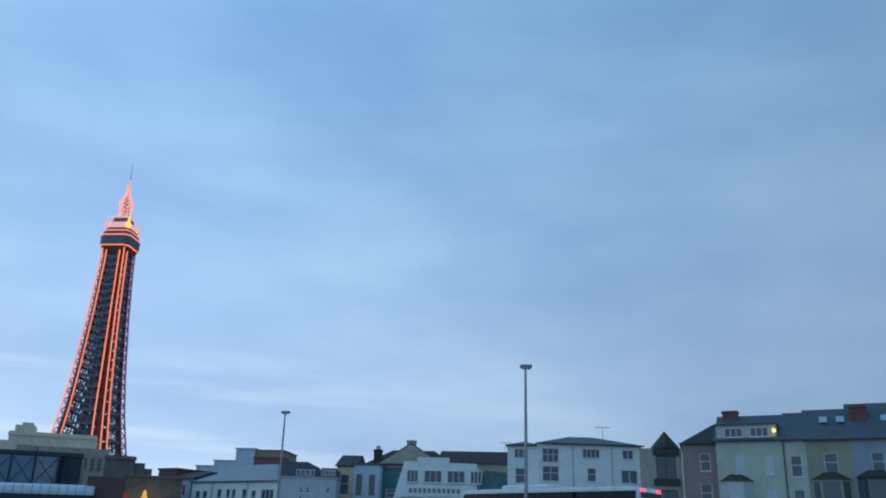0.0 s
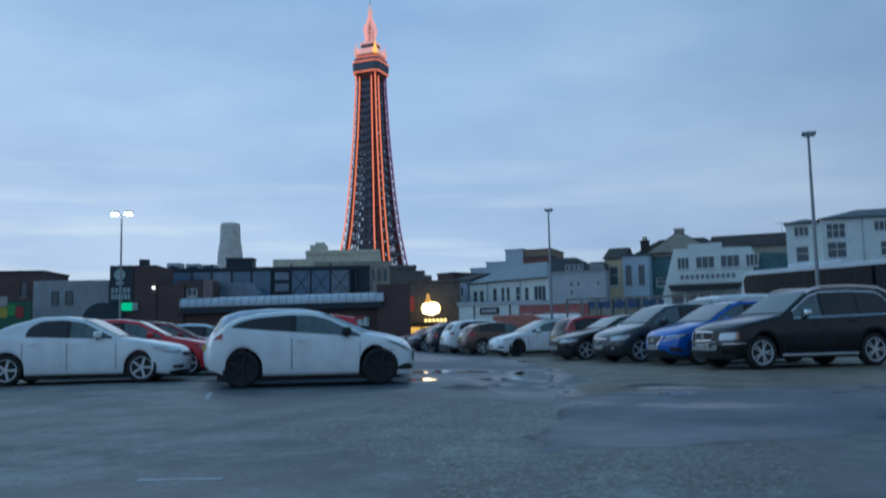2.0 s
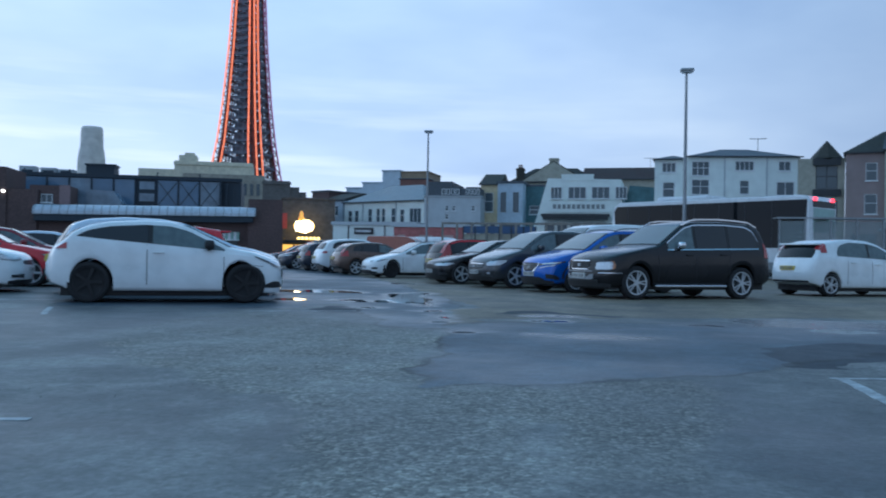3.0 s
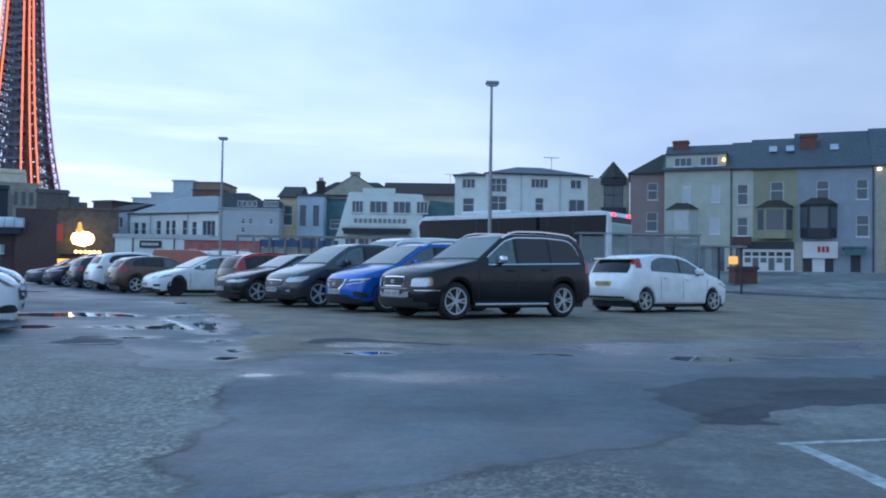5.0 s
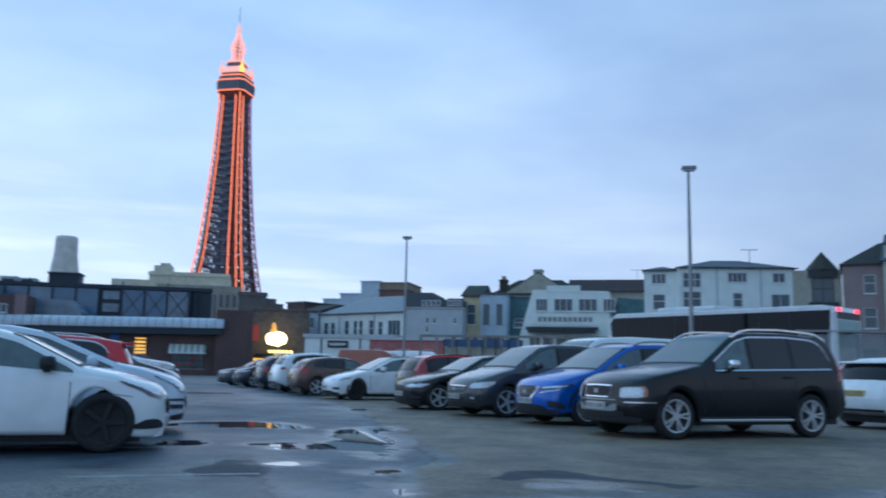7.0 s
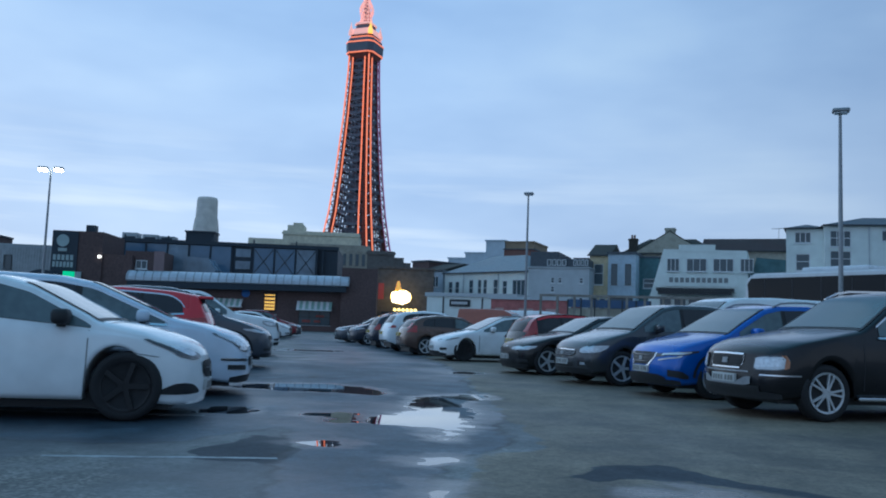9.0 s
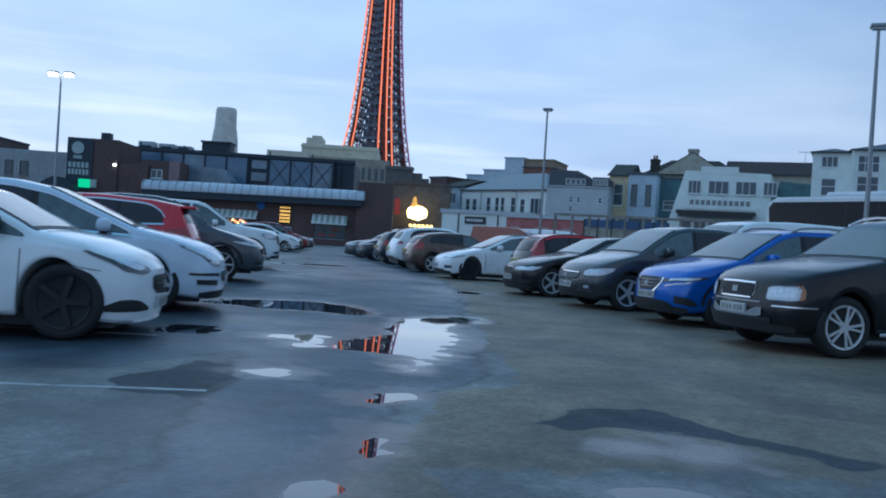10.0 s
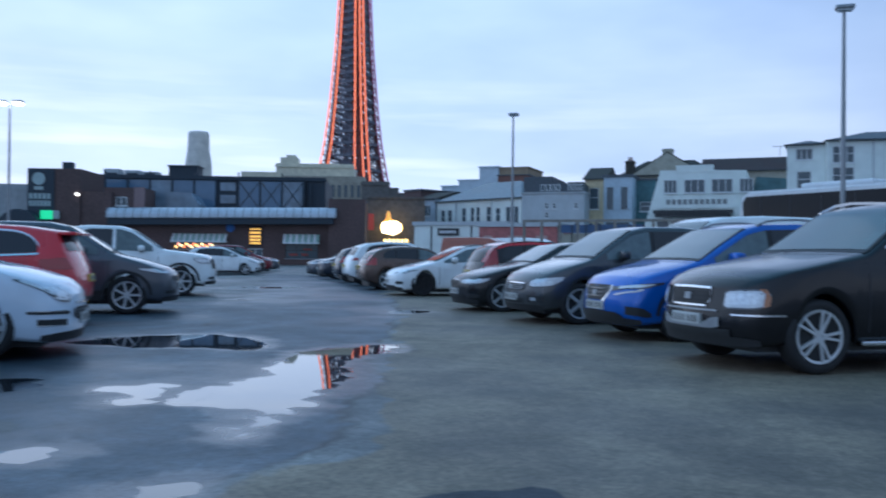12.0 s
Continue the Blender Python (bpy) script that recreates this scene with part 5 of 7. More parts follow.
car("coupe_car", "bright red saloon coupe beside the white saloon", at_wheel(SALOON, -13.2, 19.7, 30, True), SALOON, RED, [(1.5, 2.4), (2.48, 3.3)], (1.36, 2.12), (3.15, 3.95), (0.03, 0.45, 0.62, 0.75), (4.35, 4.68, 0.82, 0.96), doors=(1.4, 2.44))
car("saloon_car", "dark red saloon car in the inner row", at_wheel(SALOON, -14.6, 22.7, 31, True), SALOON, DARK_RED, [(1.5, 2.35), (2.43, 3.25)], (1.36, 2.12), (3.15, 3.95), (0.03, 0.45, 0.62, 0.75), (4.35, 4.68, 0.82, 0.96), doors=(1.4, 2.4, 3.3))
car("hatchback_car", "pale hatchback car in the inner row", at_wheel(HATCH5, -17.5, 28.4, 32, True), HATCH5, SILVER_BLUE, [(1.22, 1.95), (2.03, 2.75), (2.82, 3.4)], (1.04, 1.76), (3.56, 3.92), (0.03, 0.42, 0.62, 0.76), (3.7, 4.0, 0.8, 1.1), doors=(1.1, 2.0, 2.8))
car("hatchback_car", "white hatchback car far along the lane", at_wheel(HATCH5, -25.2, 51.5, 33, True), HATCH5, WHITE, [(1.22, 1.95), (2.03, 2.75), (2.82, 3.4)], (1.04, 1.76), (3.56, 3.92), (0.03, 0.42, 0.62, 0.76), (3.7, 4.0, 0.8, 1.1), doors=(1.1, 2.0, 2.8))
car("hatchback_car", "dark hatchback car far along the lane", at_wheel(HATCH5, -26.8, 54.6, 33, True), HATCH5, BLACK, [(1.22, 1.95), (2.03, 2.75), (2.82, 3.4)], (1.04, 1.76), (3.56, 3.92), (0.03, 0.42, 0.62, 0.76), (3.7, 4.0, 0.8, 1.1), doors=(1.1, 2.0, 2.8))
car("crossover_car", "dark red crossover car far along the lane", at_wheel(SUVA, -28.3, 57.9, 33, True), SUVA, DARK_RED, [(1.38, 2.22), (2.3, 3.1), (3.18, 3.8)], (1.18, 1.90), (4.0, 4.25), (0.03, 0.48, 0.74, 0.90), (4.15, 4.4, 0.9, 1.2), doors=(1.2, 2.26, 3.14))
car("saloon_car", "slate grey saloon car far along the lane", at_wheel(SALOON, -30.2, 62.0, 33, True), SALOON, SLATE_GREY, [(1.5, 2.35), (2.43, 3.25)], (1.36, 2.12), (3.15, 3.95), (0.03, 0.45, 0.62, 0.75), (4.35, 4.68, 0.82, 0.96), doors=(1.4, 2.4, 3.3))

car("hatchback_car", "white five-door hatchback car with yellow rear plate", at_wheel(HATCH5, 5.212, 26.08, 30.2, True, True), HATCH5, WHITE, [(1.20, 2.06), (2.13, 3.12)], (1.04, 1.76), (3.56, 3.92), (0.03, 0.42, 0.62, 0.76), (3.50, 3.74, 1.12, 1.40), ALLOY, 10, spoiler=True, clear_glass=True, tall_tail=(3.52, 3.76), doors=(1.1, 2.0, 2.8))
car("van", "white panel van behind the row of cars", pose(-0.9, 32.3, 0.018, 0, 0, FACE), VAN, WHITE, [(1.3, 2.1)], (1.12, 1.9), (5.2, 5.27), (0.04, 0.45, 0.72, 0.95), (5.1, 5.29, 0.9, 1.3), STEEL, 6, (0.5, 0.5, 0.64), doors=(1.2, 2.2, 3.4), category="van")

# ---- the tower ----
def band(points):
    return lambda z: float(np.interp(z, [p[0] for p in points], [p[1] for p in points]))


def tower(m):
    ob = thing("lattice_tower", m, "tall dark iron lattice tower with glowing orange tubes along its legs", "tower")
    # the haze of distance is mixed into this iron's colour as bluish grey
    iron = material("hazed_tower_iron", (0.165, 0.165, 0.195), 0.6, 0.3, vary=0.3, grain=1.5)
    red_iron = material("red_tower_iron", (0.24, 0.075, 0.055), 0.6, 0.2, vary=0.3, grain=1.5)
    neon = material("orange_light_tube", (1.0, 0.22, 0.10), 0.4, vary=0.0, glow_strength=1.2)
    pale_neon = material("pink_orange_light_tube", (1.0, 0.46, 0.38), 0.4, vary=0.0, glow_strength=0.75)
    violet = material("violet_light_tube", (0.42, 0.16, 0.36), 0.4, vary=0.0, glow_strength=0.4)
    gold = material("golden_lamp_glow", (1.0, 0.50, 0.10), 0.4, vary=0.0, glow_strength=1.6)
    drum = material("grey_platform_cladding", (0.16, 0.16, 0.19), 0.6, vary=0.25)
    half = band([(0, 16.5), (20, 13.6), (36, 11.1), (50, 9.2), (66, 7.75), (92, 6.05), (112, 5.2), (124, 4.9)])
    legw = band([(0, 6.5), (36, 4.3), (66, 3.0), (92, 2.4), (124, 2.0)])
    levels = [0]
    while levels[-1] < 118:
        levels.append(levels[-1] + max(3.2, half(levels[-1]) * 0.55))
    levels[-1] = 121.5
    fine = np.linspace(0, 121.5, 40)
    # corner legs: four chords each, with lacing
    for sx in (-1, 1):
        for sy in (-1, 1):
            bm = bmesh.new()
            for ox in (0, 1):
                for oy in (0, 1):
                    pts = [(sx * (half(z) - ox * legw(z)), sy * (half(z) - oy * legw(z)), z) for z in fine]
                    for a, b in zip(pts, pts[1:]):
                        add_bar(bm, a, b, 0.42)
            zs = np.linspace(0, 121.5, 60)
            for k, (z0, z1) in enumerate(zip(zs, zs[1:])):
                h0, h1, w0, w1 = half(z0), half(z1), legw(z0), legw(z1)
                flip = k % 2
                for out in (True, False):
                    d0, d1 = (0, 0) if out else (w0, w1)
                    a, b = ((0, w1), (w0, 0))[flip]
                    add_bar(bm, (sx * (h0 - (0 if flip == 0 else w0)), sy * (h0 - d0), z0), (sx * (h1 - (w1 if flip == 0 else 0)), sy * (h1 - d1), z1), 0.26)
                    add_bar(bm, (sx * (h0 - d0), sy * (h0 - (0 if flip == 0 else w0)), z0), (sx * (h1 - d1), sy * (h1 - (w1 if flip == 0 else 0)), z1), 0.26)
            for z0, z1 in zip(fine, fine[1:]):
                c0, c1, w = half(z0) - legw(z0) / 2, half(z1) - legw(z1) / 2, legw(z0)
                add_bar(bm, (sx * c0, sy * c0, z0), (sx * c1, sy * c1, z1), w * 0.50)
            part("leg", bm, red_iron, ob)
    # bracing of the four faces
    for q in range(4):
        rot = Matrix.Rotation(q * math.pi / 2, 3, "Z")
        bm = bmesh.new()
        for z0, z1 in zip(levels, levels[1:]):
            a0, a1 = half(z0) - legw(z0), half(z1) - legw(z1)
            y0, y1 = -half(z0) + 0.3, -half(z1) + 0.3
            for p, r in (((-a0, y0, z0), (a1, y1, z1)), ((a0, y0, z0), (-a1, y1, z1)), ((-a1, y1, z1), (a1, y1, z1)), ((0, y0, z0), (0, y1, z1)), ((-a0 / 2, y0, z0), (-a1 / 2, y1, z1)), ((a0 / 2, y0, z0), (a1 / 2, y1, z1))):
                add_bar(bm, rot @ Vector(p), rot @ Vector(r), 0.30)
            add_bar(bm, rot @ Vector((-a1, y1, z1 - 0.55)), rot @ Vector((a1, y1, z1 - 0.55)), 0.3, 0.9)
        part("face_bracing", bm, iron, ob)
    # the lift shaft inside
    bm = bmesh.new()
    for k, (z0, z1) in enumerate(zip(levels, levels[1:])):
        w = (half(z0) - legw(z0)) * 0.80
        gap = (z1 - z0) * (0.24 if z0 < 80 else 0.32)
        add_box(bm, -w, w, -w * 0.8, w * 0.8, z0, z1 - gap)
        for s in (-0.55, 0.0, 0.55):
            add_bar(bm, (w * s, 0, z1 - gap), (w * s, 0, z1), w * 0.22)
    part("lift_shaft", bm, iron, ob, "dark lift shaft inside the lattice")
    def sweep(pts, w):
        """One square tube through the points."""
        bm = bmesh.new()
        rings = [[bm.verts.new((x + a * w / 2, y + b * w / 2, z)) for a, b in ((-1, -1), (1, -1), (1, 1), (-1, 1))] for x, y, z in pts]
        for p, q in zip(rings, rings[1:]):
            for i in range(4):
                j = (i + 1) % 4
                bm.faces.new((p[i], p[j], q[j], q[i]))
        bm.faces.new(rings[0][::-1])
        bm.faces.new(rings[-1])
        return bm

    # light tubes on the legs
    def tube(side_x, inset, y_face, mat, label, w=0.46):
        bm = sweep([(side_x * (half(z) - inset * legw(z)), -half(z) - 0.3, z) for z in fine if z >= 18], w)
        part("light_tube", bm, mat, ob, label)

    for sx in (-1, 1):
        for inset in (0.02, 0.98):
            tube(sx, inset, -1, neon, "glowing orange light tube")
    for y, mat, w in ((-0.98, neon, 0.5), (0.5, violet, 0.25), (1.0, violet, 0.4)):
        depth = (lambda z: -half(z) + legw(z)) if y < 0 else (lambda z: half(z) - legw(z)) if y == 0.5 else half
        bm = sweep([(half(z) + 0.3, depth(z), z) for z in fine if z >= 18], w)
        part("light_tube", bm, mat, ob, "dim violet light tube" if mat is violet else "glowing orange light tube")
    # platform and crown
    def ring(z0, z1, a0, a1, mat, name, label=""):
        bm = bmesh.new()
        c = 0.72
        rings = []
        for z, a in ((z0, a0), (z1, a1)):
            pts = [(-a, -a * c), (-a * c, -a), (a * c, -a), (a, -a * c), (a, a * c), (a * c, a), (-a * c, a), (-a, a * c)]
            rings.append([bm.verts.new((x, y, z)) for x, y in pts])
        for i in range(8):
            j = (i + 1) % 8
            bm.faces.new((rings[0][i], rings[0][j], rings[1][j], rings[1][i]))
        bm.faces.new(rings[0][::-1])
        bm.faces.new(rings[1])
        return part(name, bm, mat, ob, label)

    ring(119.3, 121.6, 5.2, 6.4, red_iron, "platform_foot")
    ring(121.6, 122.1, 6.75, 6.8, neon, "light_band", "glowing orange band under the platform")
    ring(122.0, 126.3, 6.7, 6.9, drum, "platform", "grey drum of the viewing platform")
    ring(126.3, 126.9, 7.0, 7.0, neon, "light_band", "glowing orange band")
    ring(126.9, 128.6, 6.4, 6.2, drum, "platform")
    ring(128.6, 129.3, 6.0, 5.9, neon, "light_band", "glowing orange band")
    ring(129.3, 130.4, 5.6, 5.4, red_iron, "upper_deck")
    ring(130.4, 132.6, 5.2, 5.0, pale_neon, "upper_deck", "lit upper deck")
    ring(132.6, 133.3, 5.0, 4.8, pale_neon, "light_band", "pale glowing band")
    ring(133.3, 135.6, 3.8, 3.6, iron, "upper_deck")
    for sx in (-1, 1):
        for sy in (-1, 1):
            bm = lathe([(1.0, 0), (1.15, 1.2), (0.75, 2.6), (0.2, 4.6), (0.05, 6.0)], 10)
            p = part("corner_turret", bm, gold if (sx, sy) == (1, -1) else pale_neon, ob, "lit corner turret")
            p.location = (sx * 4.9, sy * 4.9, 130.4)
    ring(135.6, 136.5, 4.2, 3.9, pale_neon, "light_band", "pale glowing band")
    bm = bmesh.new()
    crown = band([(136.5, 3.1), (138.5, 2.5), (140.5, 2.3), (142.2, 3.3), (144.5, 3.1), (146.5, 1.7), (150.5, 0.6)])
    zs = np.linspace(136.5, 150.5, 9)
    for z0, z1 in zip(zs, zs[1:]):
        for k in range(8):
            a, b = k * math.pi / 4, (k + 1) * math.pi / 4
            p = lambda ang, z: (crown(z) * math.cos(ang), crown(z) * math.sin(ang), z)
            add_bar(bm, p(a, z0), p(a, z1), 0.4)
            add_bar(bm, p(a, z1), p(b, z1), 0.3)
            add_bar(bm, p(a, z0), p(b, z1), 0.25)
    part("crown", bm, pale_neon, ob, "pale pink lit openwork crown")
    part("crown_core", lathe([(1.9, 136.5), (1.5, 143), (0.5, 150)], 10), drum, ob)
    part("crows_nest", lathe([(0.5, 150.5), (1.1, 151.2), (1.1, 152.6), (0.4, 153.4), (0.25, 155.5)], 12), pale_neon, ob)
    part("flagpole", lathe([(0.16, 155.5), (0.1, 163.0)], 6), iron, ob)
    return ob


tower(pose(-161.5, 351.7, 0.0, 0, 0, -2.4))


# ---- houses ----
def front(W, H, holes, reveal=0.16):
    """A wall face at y = 0 with openings (x, z, w, h), their reveals running back."""
    xs = sorted({0, W, *[h[0] for h in holes], *[h[0] + h[2] for h in holes]})
    zs = sorted({0, H, *[h[1] for h in holes], *[h[1] + h[3] for h in holes]})
    bm = bmesh.new()
    for x0, x1 in zip(xs, xs[1:]):
        for z0, z1 in zip(zs, zs[1:]):
            cx, cz = (x0 + x1) / 2, (z0 + z1) / 2
            if not any(h[0] < cx < h[0] + h[2] and h[1] < cz < h[1] + h[3] for h in holes):
                bm.faces.new([bm.verts.new(p) for p in ((x0, 0, z0), (x1, 0, z0), (x1, 0, z1), (x0, 0, z1))])
    for x, z, w, h in holes:
        a = [(x, z), (x + w, z), (x + w, z + h), (x, z + h)]
        for (xa, za), (xb, zb) in zip(a, a[1:] + a[:1]):
            bm.faces.new([bm.verts.new(p) for p in ((xa, 0, za), (xa, reveal, za), (xb, reveal, zb), (xb, 0, zb))])
    return bm


def window(parent, x, z, w, h, frame_mat=UPVC, bars=(1, 1), depth=0.10, y=0.0, pane_mat=GLASS_WIN, sill=True):
    """A window with its frame, pane and sill, set into an opening."""
    t = 0.07
    rows = [(x, x + w, y + depth - 0.05, y + depth + 0.02, z, z + t), (x, x + w, y + depth - 0.05, y + depth + 0.02, z + h - t, z + h), (x, x + t, y + depth - 0.05, y + depth + 0.02, z + t, z + h - t), (x + w - t, x + w, y + depth - 0.05, y + depth + 0.02, z + t, z + h - t)]
    for i in range(1, bars[0]):
        c = x + w * i / bars[0]
        rows.append((c - t / 2, c + t / 2, y + depth - 0.045, y + depth + 0.015, z + t, z + h - t))
    for i in range(1, bars[1]):
        c = z + h * (0.35 + 0.65 * (bars[1] - i - 1)) if bars[1] == 2 else z + h * i / bars[1]
        c = z + h * 0.55 if bars[1] == 2 else c
        rows.append((x + t, x + w - t, y + depth - 0.04, y + depth + 0.01, c - t / 2, c + t / 2))
    win = part("window", boxes(*rows), frame_mat, parent)
    part("pane", boxes((x + t, x + w - t, y + depth - 0.005, y + depth + 0.006, z + t, z + h - t)), pane_mat, win)
    if sill:
        part("sill", boxes((x - 0.08, x + w + 0.08, y - 0.08, y + depth, z - 0.09, z - 0.002)), STEEL if frame_mat is DARKFRAME else UPVC, win)
    return win


def house(name, label, m, W, D, H, wall_mat, holes=(), roof=None, roof_mat=SLATE, category="house", group="", eave=0.25, bars=(1, 2), frame_mat=UPVC):
    """A house whose front faces -y from x = 0 to W. roof: flat, gable (ridge along x), hip, or front (ridge along y), with its height."""
    ob = thing(name, m, label, category, group)
    bm = front(W, H, [h[:4] for h in holes])
    add_box(bm, 0, W, 0.17, D, 0, H)
    for a, b in (((0, 0), (0, 0.17)), ((W, 0.17), (W, 0))):
        bm.faces.new([bm.verts.new((a[0], a[1], 0)), bm.verts.new((a[0], a[1], H)), bm.verts.new((b[0], b[1], H)), bm.verts.new((b[0], b[1], 0))])
    bm.faces.new([bm.verts.new(p) for p in ((0, 0, H), (W, 0, H), (W, 0.17, H), (0, 0.17, H))])
    part("wall", bm, wall_mat, ob)
    for h in holes:
        window(ob, *h[:4], frame_mat=h[5] if len(h) > 5 else frame_mat, bars=h[4] if len(h) > 4 else bars, sill=h[2] < 2.5, pane_mat=h[6] if len(h) > 6 else GLASS_WIN)
    if roof:
        kind, rh = roof
        e = eave
        if kind == "flat":
            part("roof", boxes((-0.15, W + 0.15, -0.15, D, H, H + rh)), roof_mat, ob)
        else:
            bm = bmesh.new()
            v = lambda x, y, z: bm.verts.new((x, y, H + z))
            a, b, c, d = v(-e, -e, 0), v(W + e, -e, 0), v(W + e, D + e, 0), v(-e, D + e, 0)
            if kind == "gable":
                p, q = v(-e, D / 2, rh), v(W + e, D / 2, rh)
            elif kind == "hip":
                k = min(W, D) * 0.45
                p, q = (v(k, D / 2, rh), v(W - k, D / 2, rh)) if W > 2 * k + 0.2 else (v(W / 2 - 0.05, D / 2, rh), v(W / 2 + 0.05, D / 2, rh))
            if kind in ("gable", "hip"):
                for f in ((a, b, q, p), (c, d, p, q), (b, c, q), (d, a, p), (d, c, b, a)):
                    bm.faces.new(f)
            elif kind == "front":
                p, q = v(W / 2, -e, rh), v(W / 2, D + e, rh)
                for f in ((d, a, p, q), (b, c, q, p), (a, b, p), (c, d, q), (d, c, b, a)):
                    bm.faces.new(f)
            elif kind == "lean":
                c2, d2 = v(W + e, D + e, rh), v(-e, D + e, rh)
                for f in ((a, b, c2, d2), (b, c, c2), (d, a, d2), (c, d, d2, c2), (d, c, b, a)):
                    bm.faces.new(f)
            part("roof", bm, roof_mat, ob)
            part("gutter", boxes((-e, W + e, -e - 0.1, -e + 0.02, H - 0.1, H + 0.03)), DARKFRAME, ob)
    return ob


def chimney(parent, x, y, z, w=1.6, d=0.9, h=1.8, pots=3, mat=BRICK_RED):
    c = part("chimney", boxes((x - w / 2, x + w / 2, y - d / 2, y + d / 2, z, z + h), (x - w / 2 - 0.08, x + w / 2 + 0.08, y - d / 2 - 0.08, y + d / 2 + 0.08, z + h - 0.3, z + h - 0.1)), mat, parent)
    for i in range(pots):
        pot = part("chimney_pot", lathe([(0.16, 0), (0.13, 0.5), (0.16, 0.55)], 10), material("clay_pot", (0.24, 0.13, 0.09), 0.8), c)
        pot.location = (x + (i - (pots - 1) / 2) * w * 0.3, y, z + h - 0.01)
    return c


def aerial(parent, x, y, z):
    """A thin roof aerial with its cross rods."""
    mast = part("aerial", boxes((x - 0.03, x + 0.03, y - 0.03, y + 0.03, z - 0.6, z + 1.3)), STEEL, parent, "thin metal roof aerial")
    part("boom", boxes((x - 0.9, x + 0.9, y - 0.03, y + 0.03, z + 1.3, z + 1.36)), STEEL, mast)
    for k in range(5):
        part("rod", boxes((x - 0.8 + k * 0.4, x - 0.76 + k * 0.4, y - 0.35, y + 0.35, z + 1.36, z + 1.41)), STEEL, mast)


def bay(parent, x, z, w, h, out, frame_mat, roof_mat, panes=3, glass=GLASS_WIN):
    """A bay window that stands out from the front, with its own little roof."""
    k = out * 0.8
    floor = [(x, 0), (x + k, -out), (x + w - k, -out), (x + w, 0)]
    bm = bmesh.new()
    lo = [bm.verts.new((px, py, z)) for px, py in floor]
    hi = [bm.verts.new((px, py, z + h)) for px, py in floor]
    for i in range(3):
        bm.faces.new((lo[i], lo[i + 1], hi[i + 1], hi[i]))
    bm.faces.new(lo[::-1])
    bm.faces.new(hi)
    b = part("bay_window", bm, frame_mat, parent)
    zb, zt = z + h * 0.28, z + h * 0.92
    for (xa, ya), (xb, yb), n in ((floor[0], floor[1], 1), (floor[1], floor[2], panes - 2), (floor[2], floor[3], 1)):
        d = Vector((xb - xa, yb - ya, 0))
        nrm = Vector((d.y, -d.x, 0)).normalized() * 0.03
        for i in range(n):
            f0, f1 = (i + 0.10) / n, (i + 0.90) / n
            bm = bmesh.new()
            vs = []
            for f, zz in ((f0, zb), (f1, zb), (f1, zt), (f0, zt)):
                p = Vector((xa, ya, zz)) + d * f + nrm
                vs.append(bm.verts.new(p))
            bk = [bm.verts.new(q.co - nrm * 1.5) for q in vs]
            bm.faces.new(vs)
            for q in range(4):
                bm.faces.new((vs[q], bk[q], bk[(q + 1) % 4], vs[(q + 1) % 4]))
            part("pane", bm, glass, b)
    bm = bmesh.new()
    e = 0.2
    eaves = [bm.verts.new((px, py, z + h)) for px, py in ((x - e, 0.02), (x + k - e / 2, -out - e), (x + w - k + e / 2, -out - e), (x + w + e, 0.02))]
    top = [bm.verts.new((x + w * 0.3, 0.02, z + h + 0.75)), bm.verts.new((x + w * 0.7, 0.02, z + h + 0.75))]
    bm.faces.new((eaves[0], eaves[1], top[0]))
    bm.faces.new((eaves[1], eaves[2], top[1], top[0]))
    bm.faces.new((eaves[2], eaves[3], top[1]))
    bm.faces.new(eaves[::-1])
    part("bay_roof", bm, roof_mat, b)
    return b


def bars_sign(parent, x0, x1, z0, z1, y, mat, n, name="lettering"):
    """Unreadable lettering, as plain bars."""
    step = (x1 - x0) / n
    bm = boxes(*[(x0 + step * i, x0 + step * (i + 0.7), y - 0.03, y, z0, z1) for i in range(n)])
    return part(name, bm, mat, parent)


TOWN = pose(-0.585, 5.499, 0, 0, 0, -2.64)     # x along the fronts of the town side, y towards it
ARCADE = pose(-0.664, 11.918, 0, 0, 0, 23.13)  # the same for the arcade side
CREAM = material("cream_render", (0.48, 0.51, 0.43), 0.8, vary=0.13, grain=0.9, stains=0.15, bump=0.1)
OLIVE = material("olive_cream_render", (0.31, 0.32, 0.22), 0.8, vary=0.13, grain=0.9, stains=0.15, bump=0.1)
LILAC = material("pale_lilac_render", (0.30, 0.34, 0.39), 0.8, vary=0.12, grain=0.9, stains=0.15, bump=0.1)
PINK = material("dusky_pink_render", (0.30, 0.23, 0.22), 0.8, vary=0.13, grain=0.9, stains=0.15, bump=0.1)
TAN = material("tan_render", (0.40, 0.38, 0.31), 0.8, vary=0.2, grain=2, stains=0.3, bump=0.15)
WHITE_WALL = material("white_render", (0.78, 0.83, 0.79), 0.75, vary=0.10, grain=0.9, stains=0.15, bump=0.1)
GREY_WALL = material("grey_render", (0.50, 0.53, 0.55), 0.8, vary=0.12, grain=0.9, stains=0.15, bump=0.1)
BLUE_WALL = material("blue_grey_render", (0.44, 0.52, 0.59), 0.8, vary=0.16, grain=2, stains=0.25)
LIGHT_SLATE = material("pale_wet_slate", (0.19, 0.225, 0.25), 0.45, vary=0.3, grain=4, stains=0.3, bump=0.3)
YELLOW_WALL = material("yellow_stone_render", (0.62, 0.52, 0.33), 0.8, vary=0.2, grain=2, stains=0.25)
TEAL = material("teal_green_cladding", (0.085, 0.17, 0.185), 0.7, vary=0.25, grain=2)
